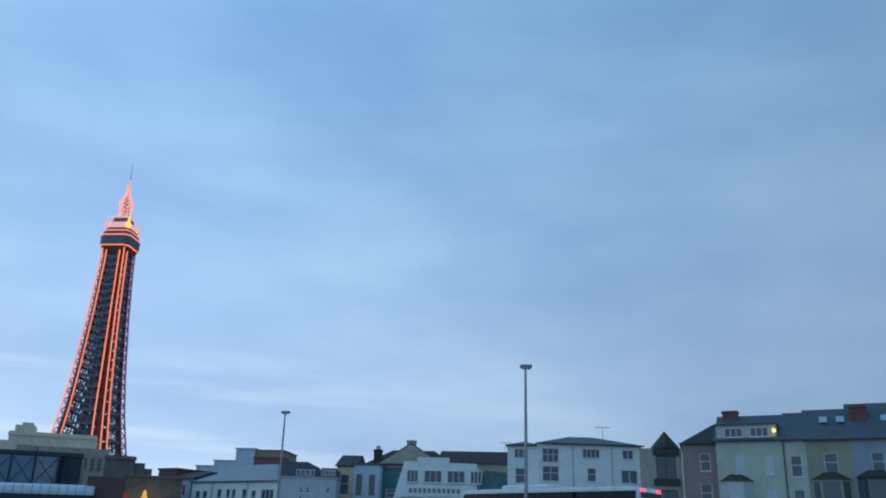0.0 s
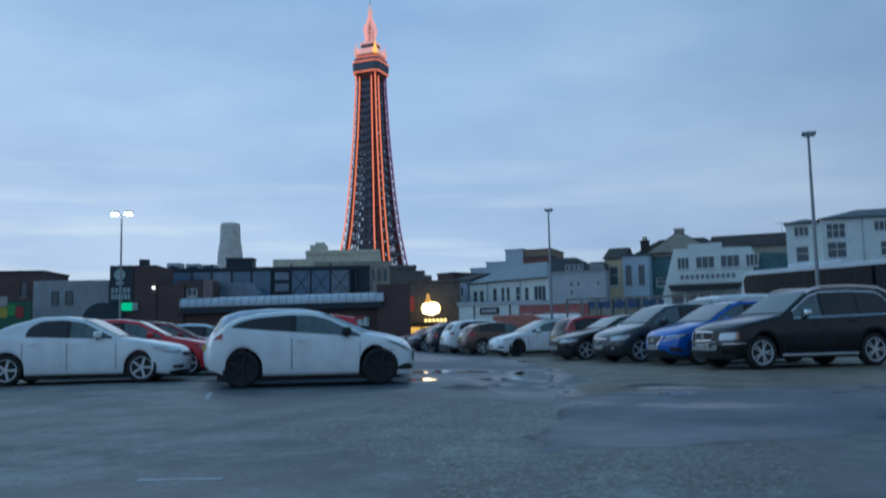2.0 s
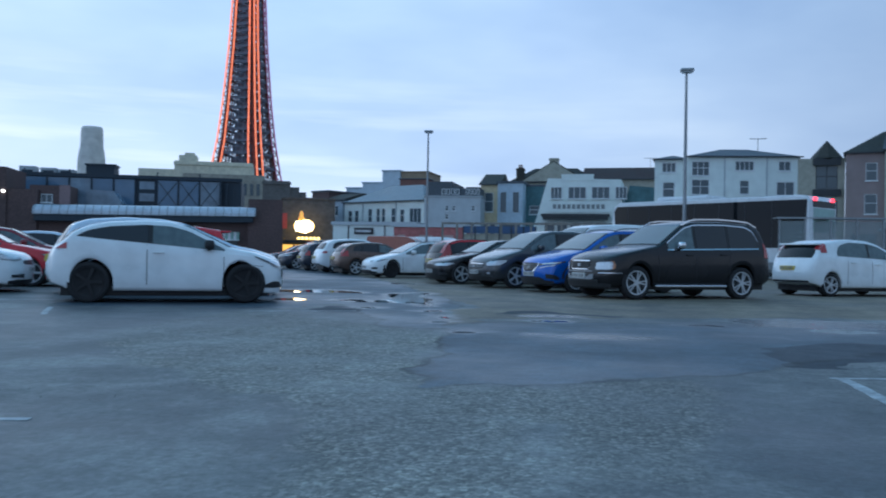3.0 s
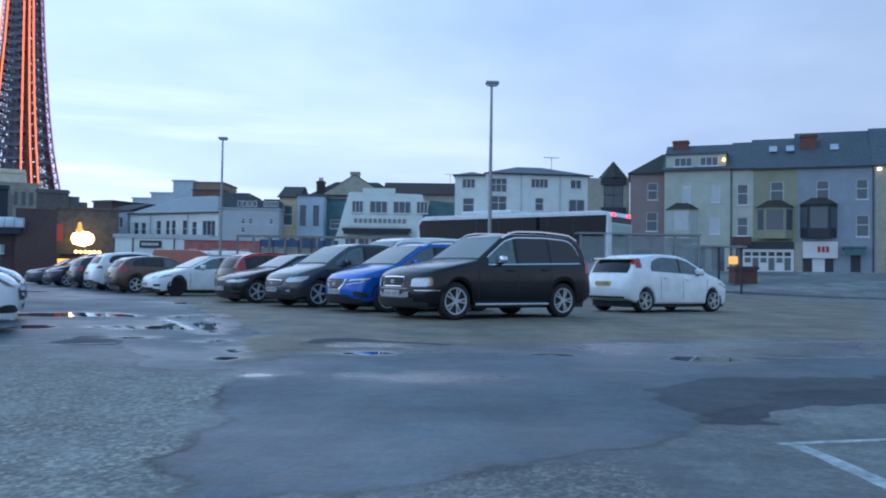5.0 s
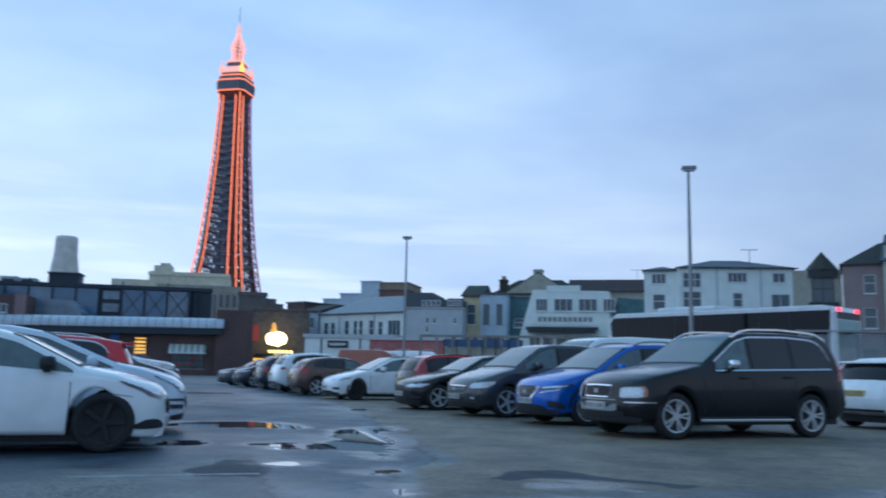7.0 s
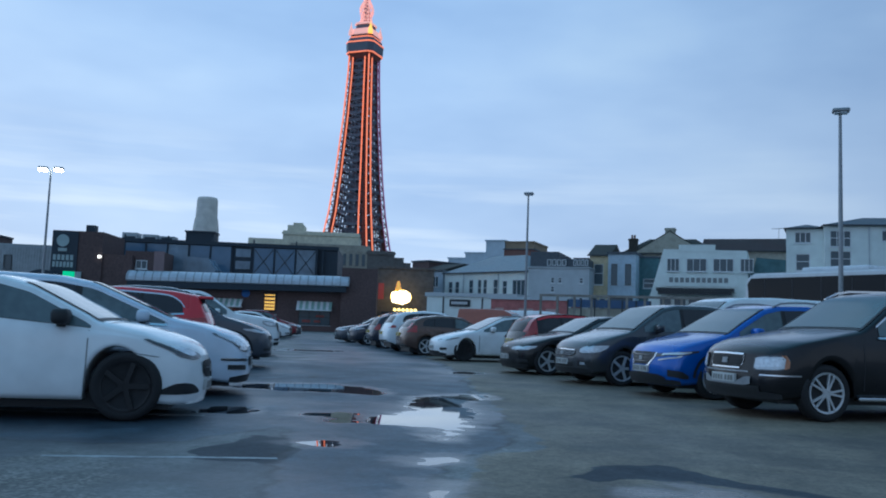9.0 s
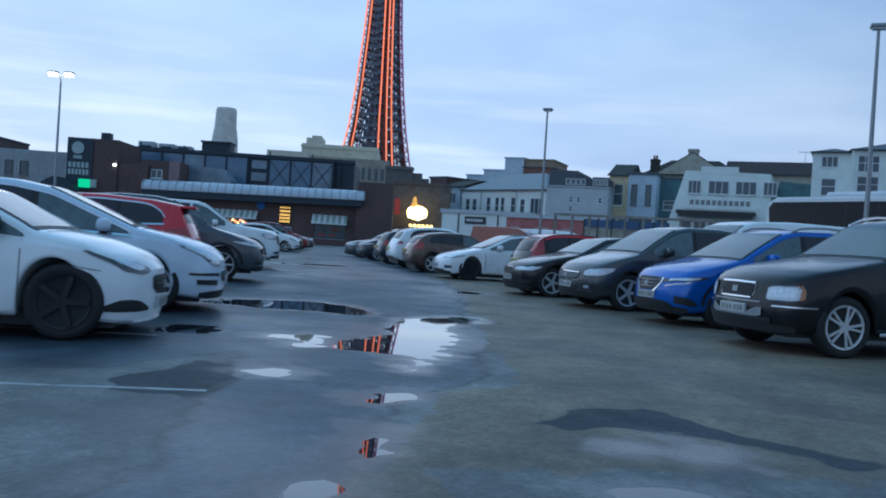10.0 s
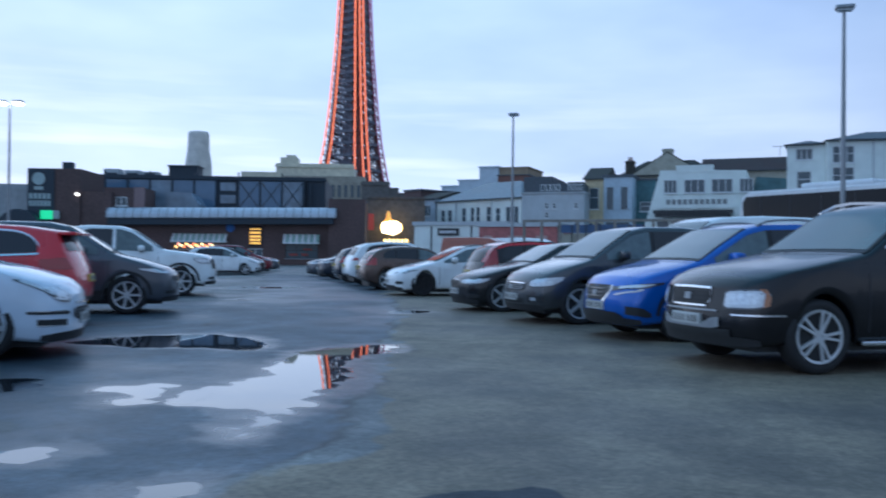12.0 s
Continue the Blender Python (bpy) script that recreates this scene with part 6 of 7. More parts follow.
BROWN_WALL = material("dark_brown_brick", (0.115, 0.074, 0.070), 0.8, vary=0.3, grain=5, stains=0.3, bump=0.3)
STONE = material("sooty_stone", (0.150, 0.138, 0.128), 0.85, vary=0.3, grain=2, stains=0.2, bump=0.3)
# cream stone, its colour made paler to carry the distant haze
HAZED_STONE = material("hazed_cream_stone", (0.68, 0.62, 0.48), 0.8, vary=0.2, grain=1.5, stains=0.15)
SHOPWHITE = material("white_shop_board", (0.72, 0.72, 0.72), 0.5, vary=0.1)
SHOPRED = material("red_lettering", (0.45, 0.03, 0.04), 0.5, vary=0.1)
ORANGE_WIN = material("lit_orange_window", (1.0, 0.45, 0.10), 0.5, vary=0.0, glow_strength=0.7)


def on(frame_m, u, v, z=0.0, turn=0.0):
    return frame_m @ pose(u, v, z, 0, 0, turn)


# the terrace, stepping nearer along its length
T_TURN = -20.5
tz = 1.5


def terrace(u, v):
    return on(TOWN, u, v, tz, T_TURN)


h = house("terraced_house", "cream three-storey terraced house with attic dormers and a bay", terrace(22.85, 93.0), 7.08, 9, 11.2, CREAM,
          [(0.9, 0.4, 1.0, 2.6, (1, 1), DARKFRAME), (2.4, 0.3, 1.9, 2.4, (2, 1), DARKFRAME), (5.0, 0.3, 1.3, 2.6, (1, 1), DARKFRAME), (1.9, 7.6, 0.9, 2.1, (1, 1), UPVC, BLIND_PANE), (4.9, 7.6, 0.9, 2.1, (1, 1), UPVC, BLIND_PANE), (4.8, 4.2, 1.0, 2.0, (1, 1), UPVC, BLIND_PANE)], ("gable", 3.3))
bay(h, 0.3, 3.6, 3.2, 3.3, 0.9, CREAM, DARK_ROOF, glass=BLIND_PANE)
d = part("dormer", boxes((0.12, 6.4, 0.25, 3.8, 11.2, 12.9)), CREAM, h)
for x in (1.0, 3.7):
    window(d, x, 11.6, 1.9, 1.0, bars=(3, 1), y=0.14, depth=0.06)
part("dormer_roof", boxes((0.0, 6.55, 0.05, 4.0, 12.9, 13.08)), SLATE, h)
chimney(h, 1.3, 4.2, 13.3, 1.7, 0.9, 1.75, 0)
part("wall_lamp", lathe([(0.05, 0), (0.16, 0.1), (0.16, 0.3), (0.05, 0.4)], 10), material("amber_lamp", (1.0, 0.55, 0.12), 0.4, vary=0, glow_strength=3.5), h, "glowing amber wall lamp").location = (6.2, -0.1, 12.0)
part("downpipe", boxes((6.9, 7.0, -0.1, 0.0, 0.2, 11.1)), DARKFRAME, h)
h = house("terraced_house", "narrow cream terraced house with a brown balcony", terrace(29.5, 90.5), 2.05, 9, 11.15, CREAM, [(0.45, 7.3, 1.1, 2.2), (0.45, 4.0, 1.1, 2.0), (0.35, 0.2, 1.2, 2.5, (1, 1), DARKFRAME)], ("gable", 3.5))
part("balcony", boxes((0.0, 1.9, -0.8, -0.02, 3.0, 3.2), (0.0, 1.9, -0.8, -0.72, 3.2, 3.9), (0.0, 0.08, -0.72, -0.02, 3.2, 3.9), (1.82, 1.9, -0.72, -0.02, 3.2, 3.9)), material("brown_balcony", (0.10, 0.055, 0.045), 0.7), h, "brown railed balcony")
h = house("terraced_house", "olive green terraced house with a bay over a white shop front", terrace(31.42, 89.8), 4.35, 9, 11.1, OLIVE, [(1.7, 7.6, 1.3, 2.1)], ("gable", 3.8))
bay(h, 0.4, 3.7, 3.5, 3.3, 0.9, OLIVE, DARK_ROOF)
part("shop_front", boxes((-1.1, 4.0, -0.25, 0.0, 0.1, 2.6)), SHOPWHITE, h, "white shop front")
for i in range(6):
    part("shop_pane", boxes((-0.8 + i * 0.78, -0.2 + i * 0.78, -0.28, -0.24, 0.4 if i % 2 else 1.2, 1.7)), GLASS_WIN, h)
    part("shop_pane", boxes((-0.8 + i * 0.78, -0.2 + i * 0.78, -0.28, -0.24, 1.9, 2.3)), DARKFRAME, h)
part("fascia", boxes((-1.1, 4.0, -0.4, 0.0, 2.65, 3.4)), DARKFRAME, h, "black shop fascia")
h = house("terraced_house", "pale lilac terraced house with a dark bay window", terrace(35.5, 88.3), 7.2, 9, 11.1, LILAC, [(1.8, 7.7, 1.2, 2.0), (5.5, 7.7, 1.1, 2.0), (5.5, 3.9, 1.2, 2.2)], ("gable", 4.3))
bay(h, 0.25, 3.8, 3.5, 3.4, 0.9, DARKFRAME, DARK_ROOF)
part("shop_sign", boxes((0.5, 3.8, -0.35, 0.0, 1.7, 3.4)), SHOPWHITE, h, "white shop sign board")
bars_sign(h, 1.9, 3.1, 2.3, 2.9, -0.35, SHOPRED, 3)
part("shop_front", boxes((-0.3, 0.45, -0.2, 0, 0.1, 3.3)), TAN, h)
for x, w in ((0.6, 0.8), (2.6, 0.8)):
    part("shop_door", boxes((x, x + w, -0.1, 0.0, 0.05, 1.65)), DARKFRAME, h)
part("shop_front", boxes((1.42, 2.58, -0.12, 0, 0.05, 1.65)), SHOPWHITE, h)
part("awning", boxes((4.2, 6.4, -1.0, 0.0, 2.7, 2.9), (4.4, 6.2, -0.9, -0.8, 2.0, 2.7)), TEAL, h, "green shop awning")
part("shop_door", boxes((5.0, 5.9, -0.1, 0.0, 0.05, 2.1)), DARKFRAME, h)
chimney(h, 1.1, 2.6, 13.2, 1.6, 1.0, 1.7, 0)
for x in (-2.4, -0.7, 3.6):
    sl = part("skylight", boxes((-0.4, 0.4, -0.5, 0.5, 0, 0.06)), material("pale_skylight", (0.45, 0.50, 0.55), 0.2, vary=0.1), h)
    sl.location, sl.rotation_euler = (x, 2.3, 11.1 + 4.3 * 2.55 / 4.75 + 0.06), (math.atan2(4.3, 4.75), 0, 0)
part("downpipe", boxes((7.0, 7.1, -0.1, 0.0, 0.2, 11.0)), DARKFRAME, h)
h = house("terraced_house", "dull cream terraced house with two floodlights under the eaves", terrace(42.25, 85.75), 9, 9, 11.1, TAN, [(1.2, 7.2, 1.6, 2.6), (5.0, 7.6, 1.2, 2.0), (1.2, 4.0, 1.6, 2.2), (5.0, 3.9, 1.2, 2.0), (1.0, 0.2, 3.0, 2.4, (3, 1), DARKFRAME), (5.5, 0.2, 2.4, 2.4, (2, 1), DARKFRAME)], ("gable", 4.5))
for x in (0.2, 1.5):
    part("floodlight", boxes((x, x + 0.35, -0.4, -0.1, 10.6, 10.85), bevel=0.04), material("flood_glow", (1.0, 0.85, 0.55), 0.4, vary=0, glow_strength=2.5), h, "lit floodlight")
h = house("terraced_house", "dusky pink terraced house with a dark slate roof", on(TOWN, 19.5, 95.0, tz, -12), 8.0, 9, 11.1, PINK, [(1.9, 8.1, 1.1, 1.9), (1.8, 4.6, 1.2, 2.1), (0.6, 0.2, 2.4, 2.3, (2, 1), DARKFRAME)], ("hip", 2.7), DARK_ROOF)
h = house("corner_house", "grey corner house with a pointed turret", on(TOWN, 15.0, 96.6, tz, -4), 4.7, 6, 10.7, TAN, [(1.8, 7.4, 2.2, 2.5, (2, 2), DARKFRAME), (1.8, 3.6, 2.2, 2.5, (2, 2), DARKFRAME)], None, DARK_ROOF)
t = lathe([(1.55, 10.6), (1.75, 10.75), (0.95, 11.7), (0.06, 12.75)], 8)
part("turret_roof", t, DARK_ROOF, h, "pointed dark turret roof").location = (3.0, 1.2, 0.0)
for z0, z1 in ((6.6, 7.35), (9.95, 10.7)):
    part("bay_cladding", boxes((1.5, 4.3, -0.30, -0.02, z0, z1)), DARKFRAME, h, "dark cladding of the bay")

# the white hotel
h = house("hotel", "white rendered three-storey hotel with a shallow hipped slate roof", on(TOWN, 3.4, 95.0, 1.4, 8), 12.0, 10, 11.05, WHITE_WALL,
          [(0.45, 8.9, 1.9, 1.6, (3, 2)), (5.1, 9.5, 2.0, 1.05, (4, 1)), (9.7, 9.5, 1.3, 1.05, (2, 1)), (0.45, 6.8, 1.9, 1.7, (2, 2)), (5.6, 6.9, 1.0, 1.5), (9.5, 6.8, 1.9, 1.5, (2, 1)), (0.5, 3.2, 2.0, 2.1, (2, 2)), (5.6, 3.2, 1.2, 2.1), (9.5, 3.2, 1.8, 2.1)], ("hip", 1.4))
for x in (3.9, 8.4):
    part("downpipe", boxes((x, x + 0.11, -0.12, -0.01, 0.2, 10.9)), GREY_WALL, h)
aerial(h, 8.6, 4.6, 12.3)
h = house("hotel_wing", "white side wing of the hotel", on(TOWN, -0.15, 96.3, 1.4, -3), 3.5, 9, 10.9, WHITE_WALL, [(0.8, 9.4, 1.5, 1.1, (3, 1)), (0.9, 6.6, 1.3, 1.7), (0.9, 3.0, 1.3, 1.9)], ("hip", 0.9))

# the pub with its sloping white front
pub = thing("pub", on(TOWN, -16.2, 104.5, 1.2), "white pub with a leaning trapezoid front and teal side roof", "pub")
part("wall", prism([(0, 0), (12.4, 0), (12.0, 9.6), (2.9, 9.8), (2.3, 7.6), (1.6, 5.0)], 0, 8), WHITE_WALL, pub)
part("side_roof", prism([(11.0, 0), (17.2, 0), (16.6, 8.6), (13.0, 8.9), (12.2, 6.0)], 0.6, 8), TEAL, pub, "teal green sloping side")
part("parapet", boxes((4.6, 8.6, -0.05, 0.4, 9.5, 10.3)), WHITE_WALL, pub)
for x, w in ((3.3, 1.4), (5.5, 2.2), (8.4, 2.2), (11.3, 1.4)):
    window(pub, x, 7.2, w, 1.5, bars=(3, 1), y=-0.16, depth=0.10)
part("sign_board", boxes((2.6, 11.0, -0.12, 0.0, 5.5, 6.9)), WHITE_WALL, pub)
bars_sign(pub, 3.6, 10.2, 5.95, 6.5, -0.12, material("brown_lettering", (0.24, 0.25, 0.25), 0.6), 11)
part("canopy", boxes((2.3, 10.7, -1.5, 0.0, 4.9, 5.25), (2.5, 10.5, -1.4, -1.2, 4.5, 4.9)), DARKFRAME, pub, "dark entrance canopy")
for x in (2.6, 4.2, 5.8, 7.4, 9.0):
    part("lower_window", boxes((x, x + 1.2, -0.1, -0.02, 2.2, 4.2)), GLASS_WIN, pub)

# the gabled row behind the pub
h = house("gabled_building", "cream building with a wide mossy gable and chimney", on(TOWN, -19.4, 121.0, 1.0), 9.6, 4, 11.0, TAN, [(1.6, 7.2, 1.4, 2.0)], ("front", 3.1), DARK_ROOF)
part("gable_wall", prism([(0.2, 11.1), (9.4, 11.1), (4.8, 13.95)], -0.32, -0.26), TAN, h)
chimney(h, 4.8, 0.4, 13.3, 1.3, 0.9, 1.2, 0, TAN)
h = house("shop_house", "long house with a mossy dark hipped roof behind the gable", on(TOWN, -22.6, 125.2, 1.0), 14.6, 9, 11.0, TAN, [], ("hip", 2.9), DARK_ROOF)
chimney(h, 2.3, 1.0, 11.0, 1.2, 0.9, 2.6, 2, DARK_ROOF)
h = house("shop_house", "grey building with a long dark red-brown roof", on(TOWN, -10.6, 123.5, 1.0), 12.2, 10, 11.6, TAN, [(2, 7.4, 1.4, 1.8), (6, 7.4, 1.4, 1.8)], ("gable", 2.2), material("rusty_dark_roof", (0.050, 0.030, 0.028), 0.8, vary=0.3, grain=3, stains=0.4))
aerial(h, 9.6, 4.5, 13.8)
house("shop_house", "yellow stone house with tall windows", on(TOWN, -23.0, 109.6, 0.8), 2.35, 9, 9.9, YELLOW_WALL, [(0.55, 6.2, 1.2, 2.6), (0.25, 1.8, 0.8, 2.8), (1.3, 1.8, 0.8, 2.8)], ("gable", 1.8), DARK_ROOF)
house("shop_house", "blue-grey rendered house with tall dark windows", on(TOWN, -20.6, 109.2, 0.8), 3.4, 9, 10.0, BLUE_WALL, [(0.4, 6.2, 0.75, 2.6, (1, 1), DARKFRAME), (2.1, 6.2, 0.75, 2.6, (1, 1), DARKFRAME), (0.3, 1.0, 2.8, 3.6, (3, 1), DARKFRAME)], ("flat", 0.3), SLATE)
house("shop_house", "teal house front between the pub and its neighbour", on(TOWN, -17.2, 112.0, 0.8), 2.4, 9, 9.8, TEAL, [(0.5, 6.0, 1.6, 1.2)], ("flat", 0.2), SLATE)

# the long grey and white building at the corner
h = house("corner_building", "long white building with a slate roof and tall sash windows", on(TOWN, -43.4, 112.0, 0.6, -24.5), 14.9, 10, 7.75, WHITE_WALL,
          [(0.7, 4.6, 0.8, 2.0), (2.0, 4.6, 0.8, 2.0), (4.6, 4.4, 0.8, 2.4), (6.2, 4.4, 0.7, 2.4), (7.2, 4.4, 0.7, 2.4), (9.0, 4.4, 0.8, 2.4), (10.6, 4.8, 0.8, 1.8), (12.3, 4.6, 2.1, 2.1, (3, 1))], ("hip", 2.6), LIGHT_SLATE)
for x in (3.6, 9.9):
    part("downpipe", boxes((x, x + 0.12, -0.14, -0.02, 0.2, 7.6)), GREY_WALL, h)
h = house("corner_building", "grey rendered side wing with a slate mansard", on(TOWN, -29.7, 105.4, 0.6, 3), 7.5, 12, 8.15, GREY_WALL,
      [(2.8, 6.3, 0.5, 0.7), (3.7, 6.3, 0.5, 0.7), (6.3, 6.3, 0.5, 0.7), (2.8, 5.2, 0.5, 0.7), (2.6, 3.8, 1.8, 0.7, (3, 1), DARKFRAME), (6.3, 4.3, 0.5, 0.6)], ("flat", 0.15), GREY_WALL)
part("mansard", prism([(0.1, 8.3), (3.6, 8.3), (3.6, 10.2), (0.1, 10.2)], 0.5, 9), SLATE, h, "slate mansard roof")
part("mansard", prism([(3.6, 8.3), (7.4, 8.3), (7.4, 9.3), (3.6, 9.3)], 0.5, 9), SLATE, h, "slate mansard roof")
for u, w in ((-27.5, 2.5), (-24.2, 1.9)):
    d = thing("dormer_row", on(TOWN, u, 105.6, 8.95, 3), "row of small white dormer windows on slate", "dormer")
    part("cheek", boxes((0, w, 0.25, 1.5, 0, 1.1)), SLATE, d)
    for i in range(4):
        window(d, w * i / 4 + 0.05, 0.12, w / 4 - 0.12, 0.75, y=0.08, sill=False)
PALE_BLOCK = material("pale_block_render", (0.56, 0.64, 0.70), 0.8, vary=0.10, grain=1.2, stains=0.2)
BUFF = material("buff_brick", (0.33, 0.25, 0.17), 0.8, vary=0.2)
RUSSET = material("russet_brick", (0.22, 0.105, 0.085), 0.8, vary=0.2)
house("flat_block", "tall pale flat-roofed block behind the slate roofs", on(TOWN, -42.8, 127, 0.6), 3.0, 8, 13.8, PALE_BLOCK, [], ("flat", 0.2), PALE_BLOCK)
house("flat_block", "buff brick upper block with flat roof", on(TOWN, -39.7, 127.2, 0.6), 4.4, 8, 13.6, BUFF, [], ("flat", 0.2), BUFF)
house("flat_block", "pale stepped flat-roofed block", on(TOWN, -46.5, 128, 0.6), 3.6, 8, 12.0, PALE_BLOCK, [], ("flat", 0.2), PALE_BLOCK)
house("flat_block", "low pale stepped block beside the taller ones", on(TOWN, -49.5, 128.5, 0.6), 2.9, 8, 11.2, PALE_BLOCK, [], ("flat", 0.2), PALE_BLOCK)
house("flat_block", "russet brick upper storey with flat roof", on(TOWN, -38.9, 124, 0.6), 4.6, 2.8, 12.2, RUSSET, [], ("flat", 0.15), SLATE)
house("flat_block", "lower russet brick storey with flat roof", on(TOWN, -34.2, 124, 0.6), 3.6, 8, 11.4, RUSSET, [], ("flat", 0.15), SLATE)
house("end_house", "blue-grey end house with a white oriel window", on(TOWN, -47.3, 113.6, 0.5, -24), 3.9, 8, 8.3, BLUE_WALL, [(0.6, 6.0, 2.4, 1.5, (4, 1))], ("gable", 1.2), DARK_ROOF)
house("far_house", "dark brown brick house end", on(TOWN, -51.0, 118, 0.5, -25), 3.6, 8, 9.8, BROWN_WALL, [], ("flat", 0.25), SLATE)

# low market sheds in front
h = house("market_shed", "low white flat-roofed shed with a dark name board", on(TOWN, -31.2, 77.0, 0.4), 8.6, 6, 3.45, WHITE_WALL, [], ("flat", 0.35), GREY_WALL, category="shed")
part("name_board", boxes((2.3, 4.3, -0.12, 0.0, 2.55, 3.2)), INK, h, "dark name board")
bars_sign(h, 2.5, 4.1, 2.75, 3.0, -0.12, UPVC, 8)
for x in (1.6, 5.4, 7.4):
    part("post", boxes((x, x + 0.12, -0.06, 0.02, 0, 3.4)), INK, h)
PINKRED = material("faded_red_hoarding", (0.44, 0.15, 0.14), 0.7, vary=0.25, grain=3)
h = house("kiosk", "faded red market kiosk with pale panels", on(TOWN, -22.9, 71.0, 0.2), 6.6, 4, 3.3, PINKRED, [], ("flat", 0.25), GREY_WALL, category="kiosk")
for x, w in ((0.4, 0.7), (2.4, 1.2), (4.7, 0.9)):
    part("panel", boxes((x, x + w, -0.06, 0.0, 1.0, 2.6)), material("pale_pink_panel", (0.48, 0.32, 0.29), 0.7), h)
part("corner_post", boxes((6.5, 6.75, -0.15, 0.1, 0, 3.6)), WHITE_WALL, h)
TALLVAN = Shape(6.1, 2.0, 2.38, 3.6, 1.0, 0.35, [(0, 0.80), (0.05, 1.0), (0.3, 1.15), (0.95, 1.30), (1.15, 1.38), (1.95, 2.12), (2.4, 2.32), (3.4, 2.38), (5.8, 2.36), (6.0, 2.30), (6.08, 1.6), (6.1, 0.85)], ((1.1, 1.22), (5.8, 1.3)), 0.12, 0.28, 0.26, 0.05)
car("van", "faded orange-red panel van", on(TOWN, -18.6, 60.0, 0.018, -4), TALLVAN, ORANGE_VAN, [(1.3, 2.1)], (1.12, 1.9), (5.2, 5.27), (0.04, 0.45, 0.72, 0.95), (5.1, 5.29, 0.9, 1.3), STEEL, 6, (0.5, 0.5, 0.64), doors=(1.2, 2.2, 3.4), category="van")
car("van", "small white van behind the kiosk", on(TOWN, -16.6, 65.0, 0.1, -5), TALLVAN, WHITE, [(1.3, 2.1)], (1.12, 1.9), (5.2, 5.27), (0.04, 0.45, 0.72, 0.95), (5.1, 5.29, 0.9, 1.3), STEEL, 6, (0.5, 0.5, 0.64), doors=(1.2, 2.2, 3.4), category="van")
ob = thing("hoarding", on(TOWN, -16.0, 69.0, 0.2), "low blue site hoarding above a stone wall", "hoarding")
part("board", boxes((0, 6.4, 0, 0.08, 2.75, 3.35)), material("blue_hoarding", (0.05, 0.10, 0.20), 0.6, vary=0.2), ob)
part("wall", boxes((0, 6.4, 0.2, 0.5, 0, 2.7)), TAN, ob)
for i in range(7):
    part("post", boxes((i * 1.05, i * 1.05 + 0.1, -0.05, 0.0, 0, 3.35)), DARKFRAME, ob)

# fences between the car park and the road
FENCE = material("weathered_fence_board", (0.26, 0.24, 0.215), 0.8, vary=0.3, grain=4)
MESHGREY = material("grey_fence_panel", (0.20, 0.225, 0.235), 0.5, vary=0.2, grain=4)
ob = thing("fence", on(TOWN, -13.0, 50.0), "grey timber fence with posts along the road", "fence")
for i in range(20):
    part("post", boxes((i * 0.95, i * 0.95 + 0.12, -0.08, 0.04, 0, 2.95)), FENCE, ob)
    if 10 < i < 19:
        part("panel", boxes((i * 0.95 + 0.12, (i + 1) * 0.95, 0.0, 0.03, 0.1, 2.65)), FENCE, ob)
part("rail", boxes((0, 18.2, -0.10, 0.06, 2.95, 3.08)), FENCE, ob)
CLEAR_PANEL = material("scratched_clear_panel", (0.30, 0.36, 0.37), 0.25, vary=0.2, grain=4)
CLEAR_PANEL.node_tree.nodes["Principled BSDF"].inputs["Alpha"].default_value = 0.45
ob = thing("bus_shelter", on(TOWN, 6.0, 40.2, 0, 4), "row of grey glazed bus shelters with metal posts", "bus shelter")
for i in range(6):
    part("post", boxes((i * 1.15, i * 1.15 + 0.08, -0.04, 0.04, 0, 2.95)), STEEL, ob)
    if i < 5:
        part("panel", boxes((i * 1.15 + 0.08, (i + 1) * 1.15, -0.01, 0.015, 0.25, 2.85)), CLEAR_PANEL, ob)
part("roof", boxes((-0.1, 5.9, -0.1, 0.9, 2.95, 3.03)), STEEL, ob)
ob = thing("bus_shelter", on(TOWN, 12.4, 48.0, 0, 2), "dark framed street shelter with an amber notice", "bus shelter")
for i in range(4):
    part("post", boxes((i * 1.3, i * 1.3 + 0.1, -0.04, 0.06, 0, 2.7)), DARKFRAME, ob)
part("roof", boxes((-0.2, 4.2, -0.2, 0.6, 2.7, 2.8)), STEEL, ob)
part("panel", boxes((0.1, 2.7, 0.0, 0.03, 0.3, 2.8)), CLEAR_PANEL, ob)
part("notice", boxes((3.2, 3.7, -0.1, 0.0, 1.75, 2.2)), ORANGE_WIN, ob, "lit amber notice panel")

# kerb, road and pavement beyond it
KA, KB = Vector((17.2, 56.0, 0)), Vector((25.5, 34.0, 0))
kd = (KB - KA).normalized()
for i in range(26):
    a = KA + kd * (i * 0.92)
    k = part("kerb", boxes((0, 0.9, -0.08, 0.08, -0.1, 0.12), bevel=0.015), KERB)
    k.matrix_basis = pose(a.x, a.y, 0.01 + rise(a.x, a.y), 0, 0, math.degrees(math.atan2(kd.y, kd.x)))
    tagged(k, "dark worn kerb stone along the road", "kerb", "kerb stones", "structure")
ob = thing("planter", on(TOWN, 19.9, 58.5, rise(19, 64)), "brown square timber planter on the pavement", "planter")
part("tub", boxes((-0.75, 0.75, -0.7, 0.7, 0.0, 1.15), (-0.85, 0.85, -0.8, 0.8, 1.0, 1.2)), material("brown_planter", (0.11, 0.055, 0.045), 0.8, vary=0.3), ob)
part("soil", boxes((-0.7, 0.7, -0.65, 0.65, 1.15, 1.23)), material("soil", (0.04, 0.03, 0.025), 0.9), ob)


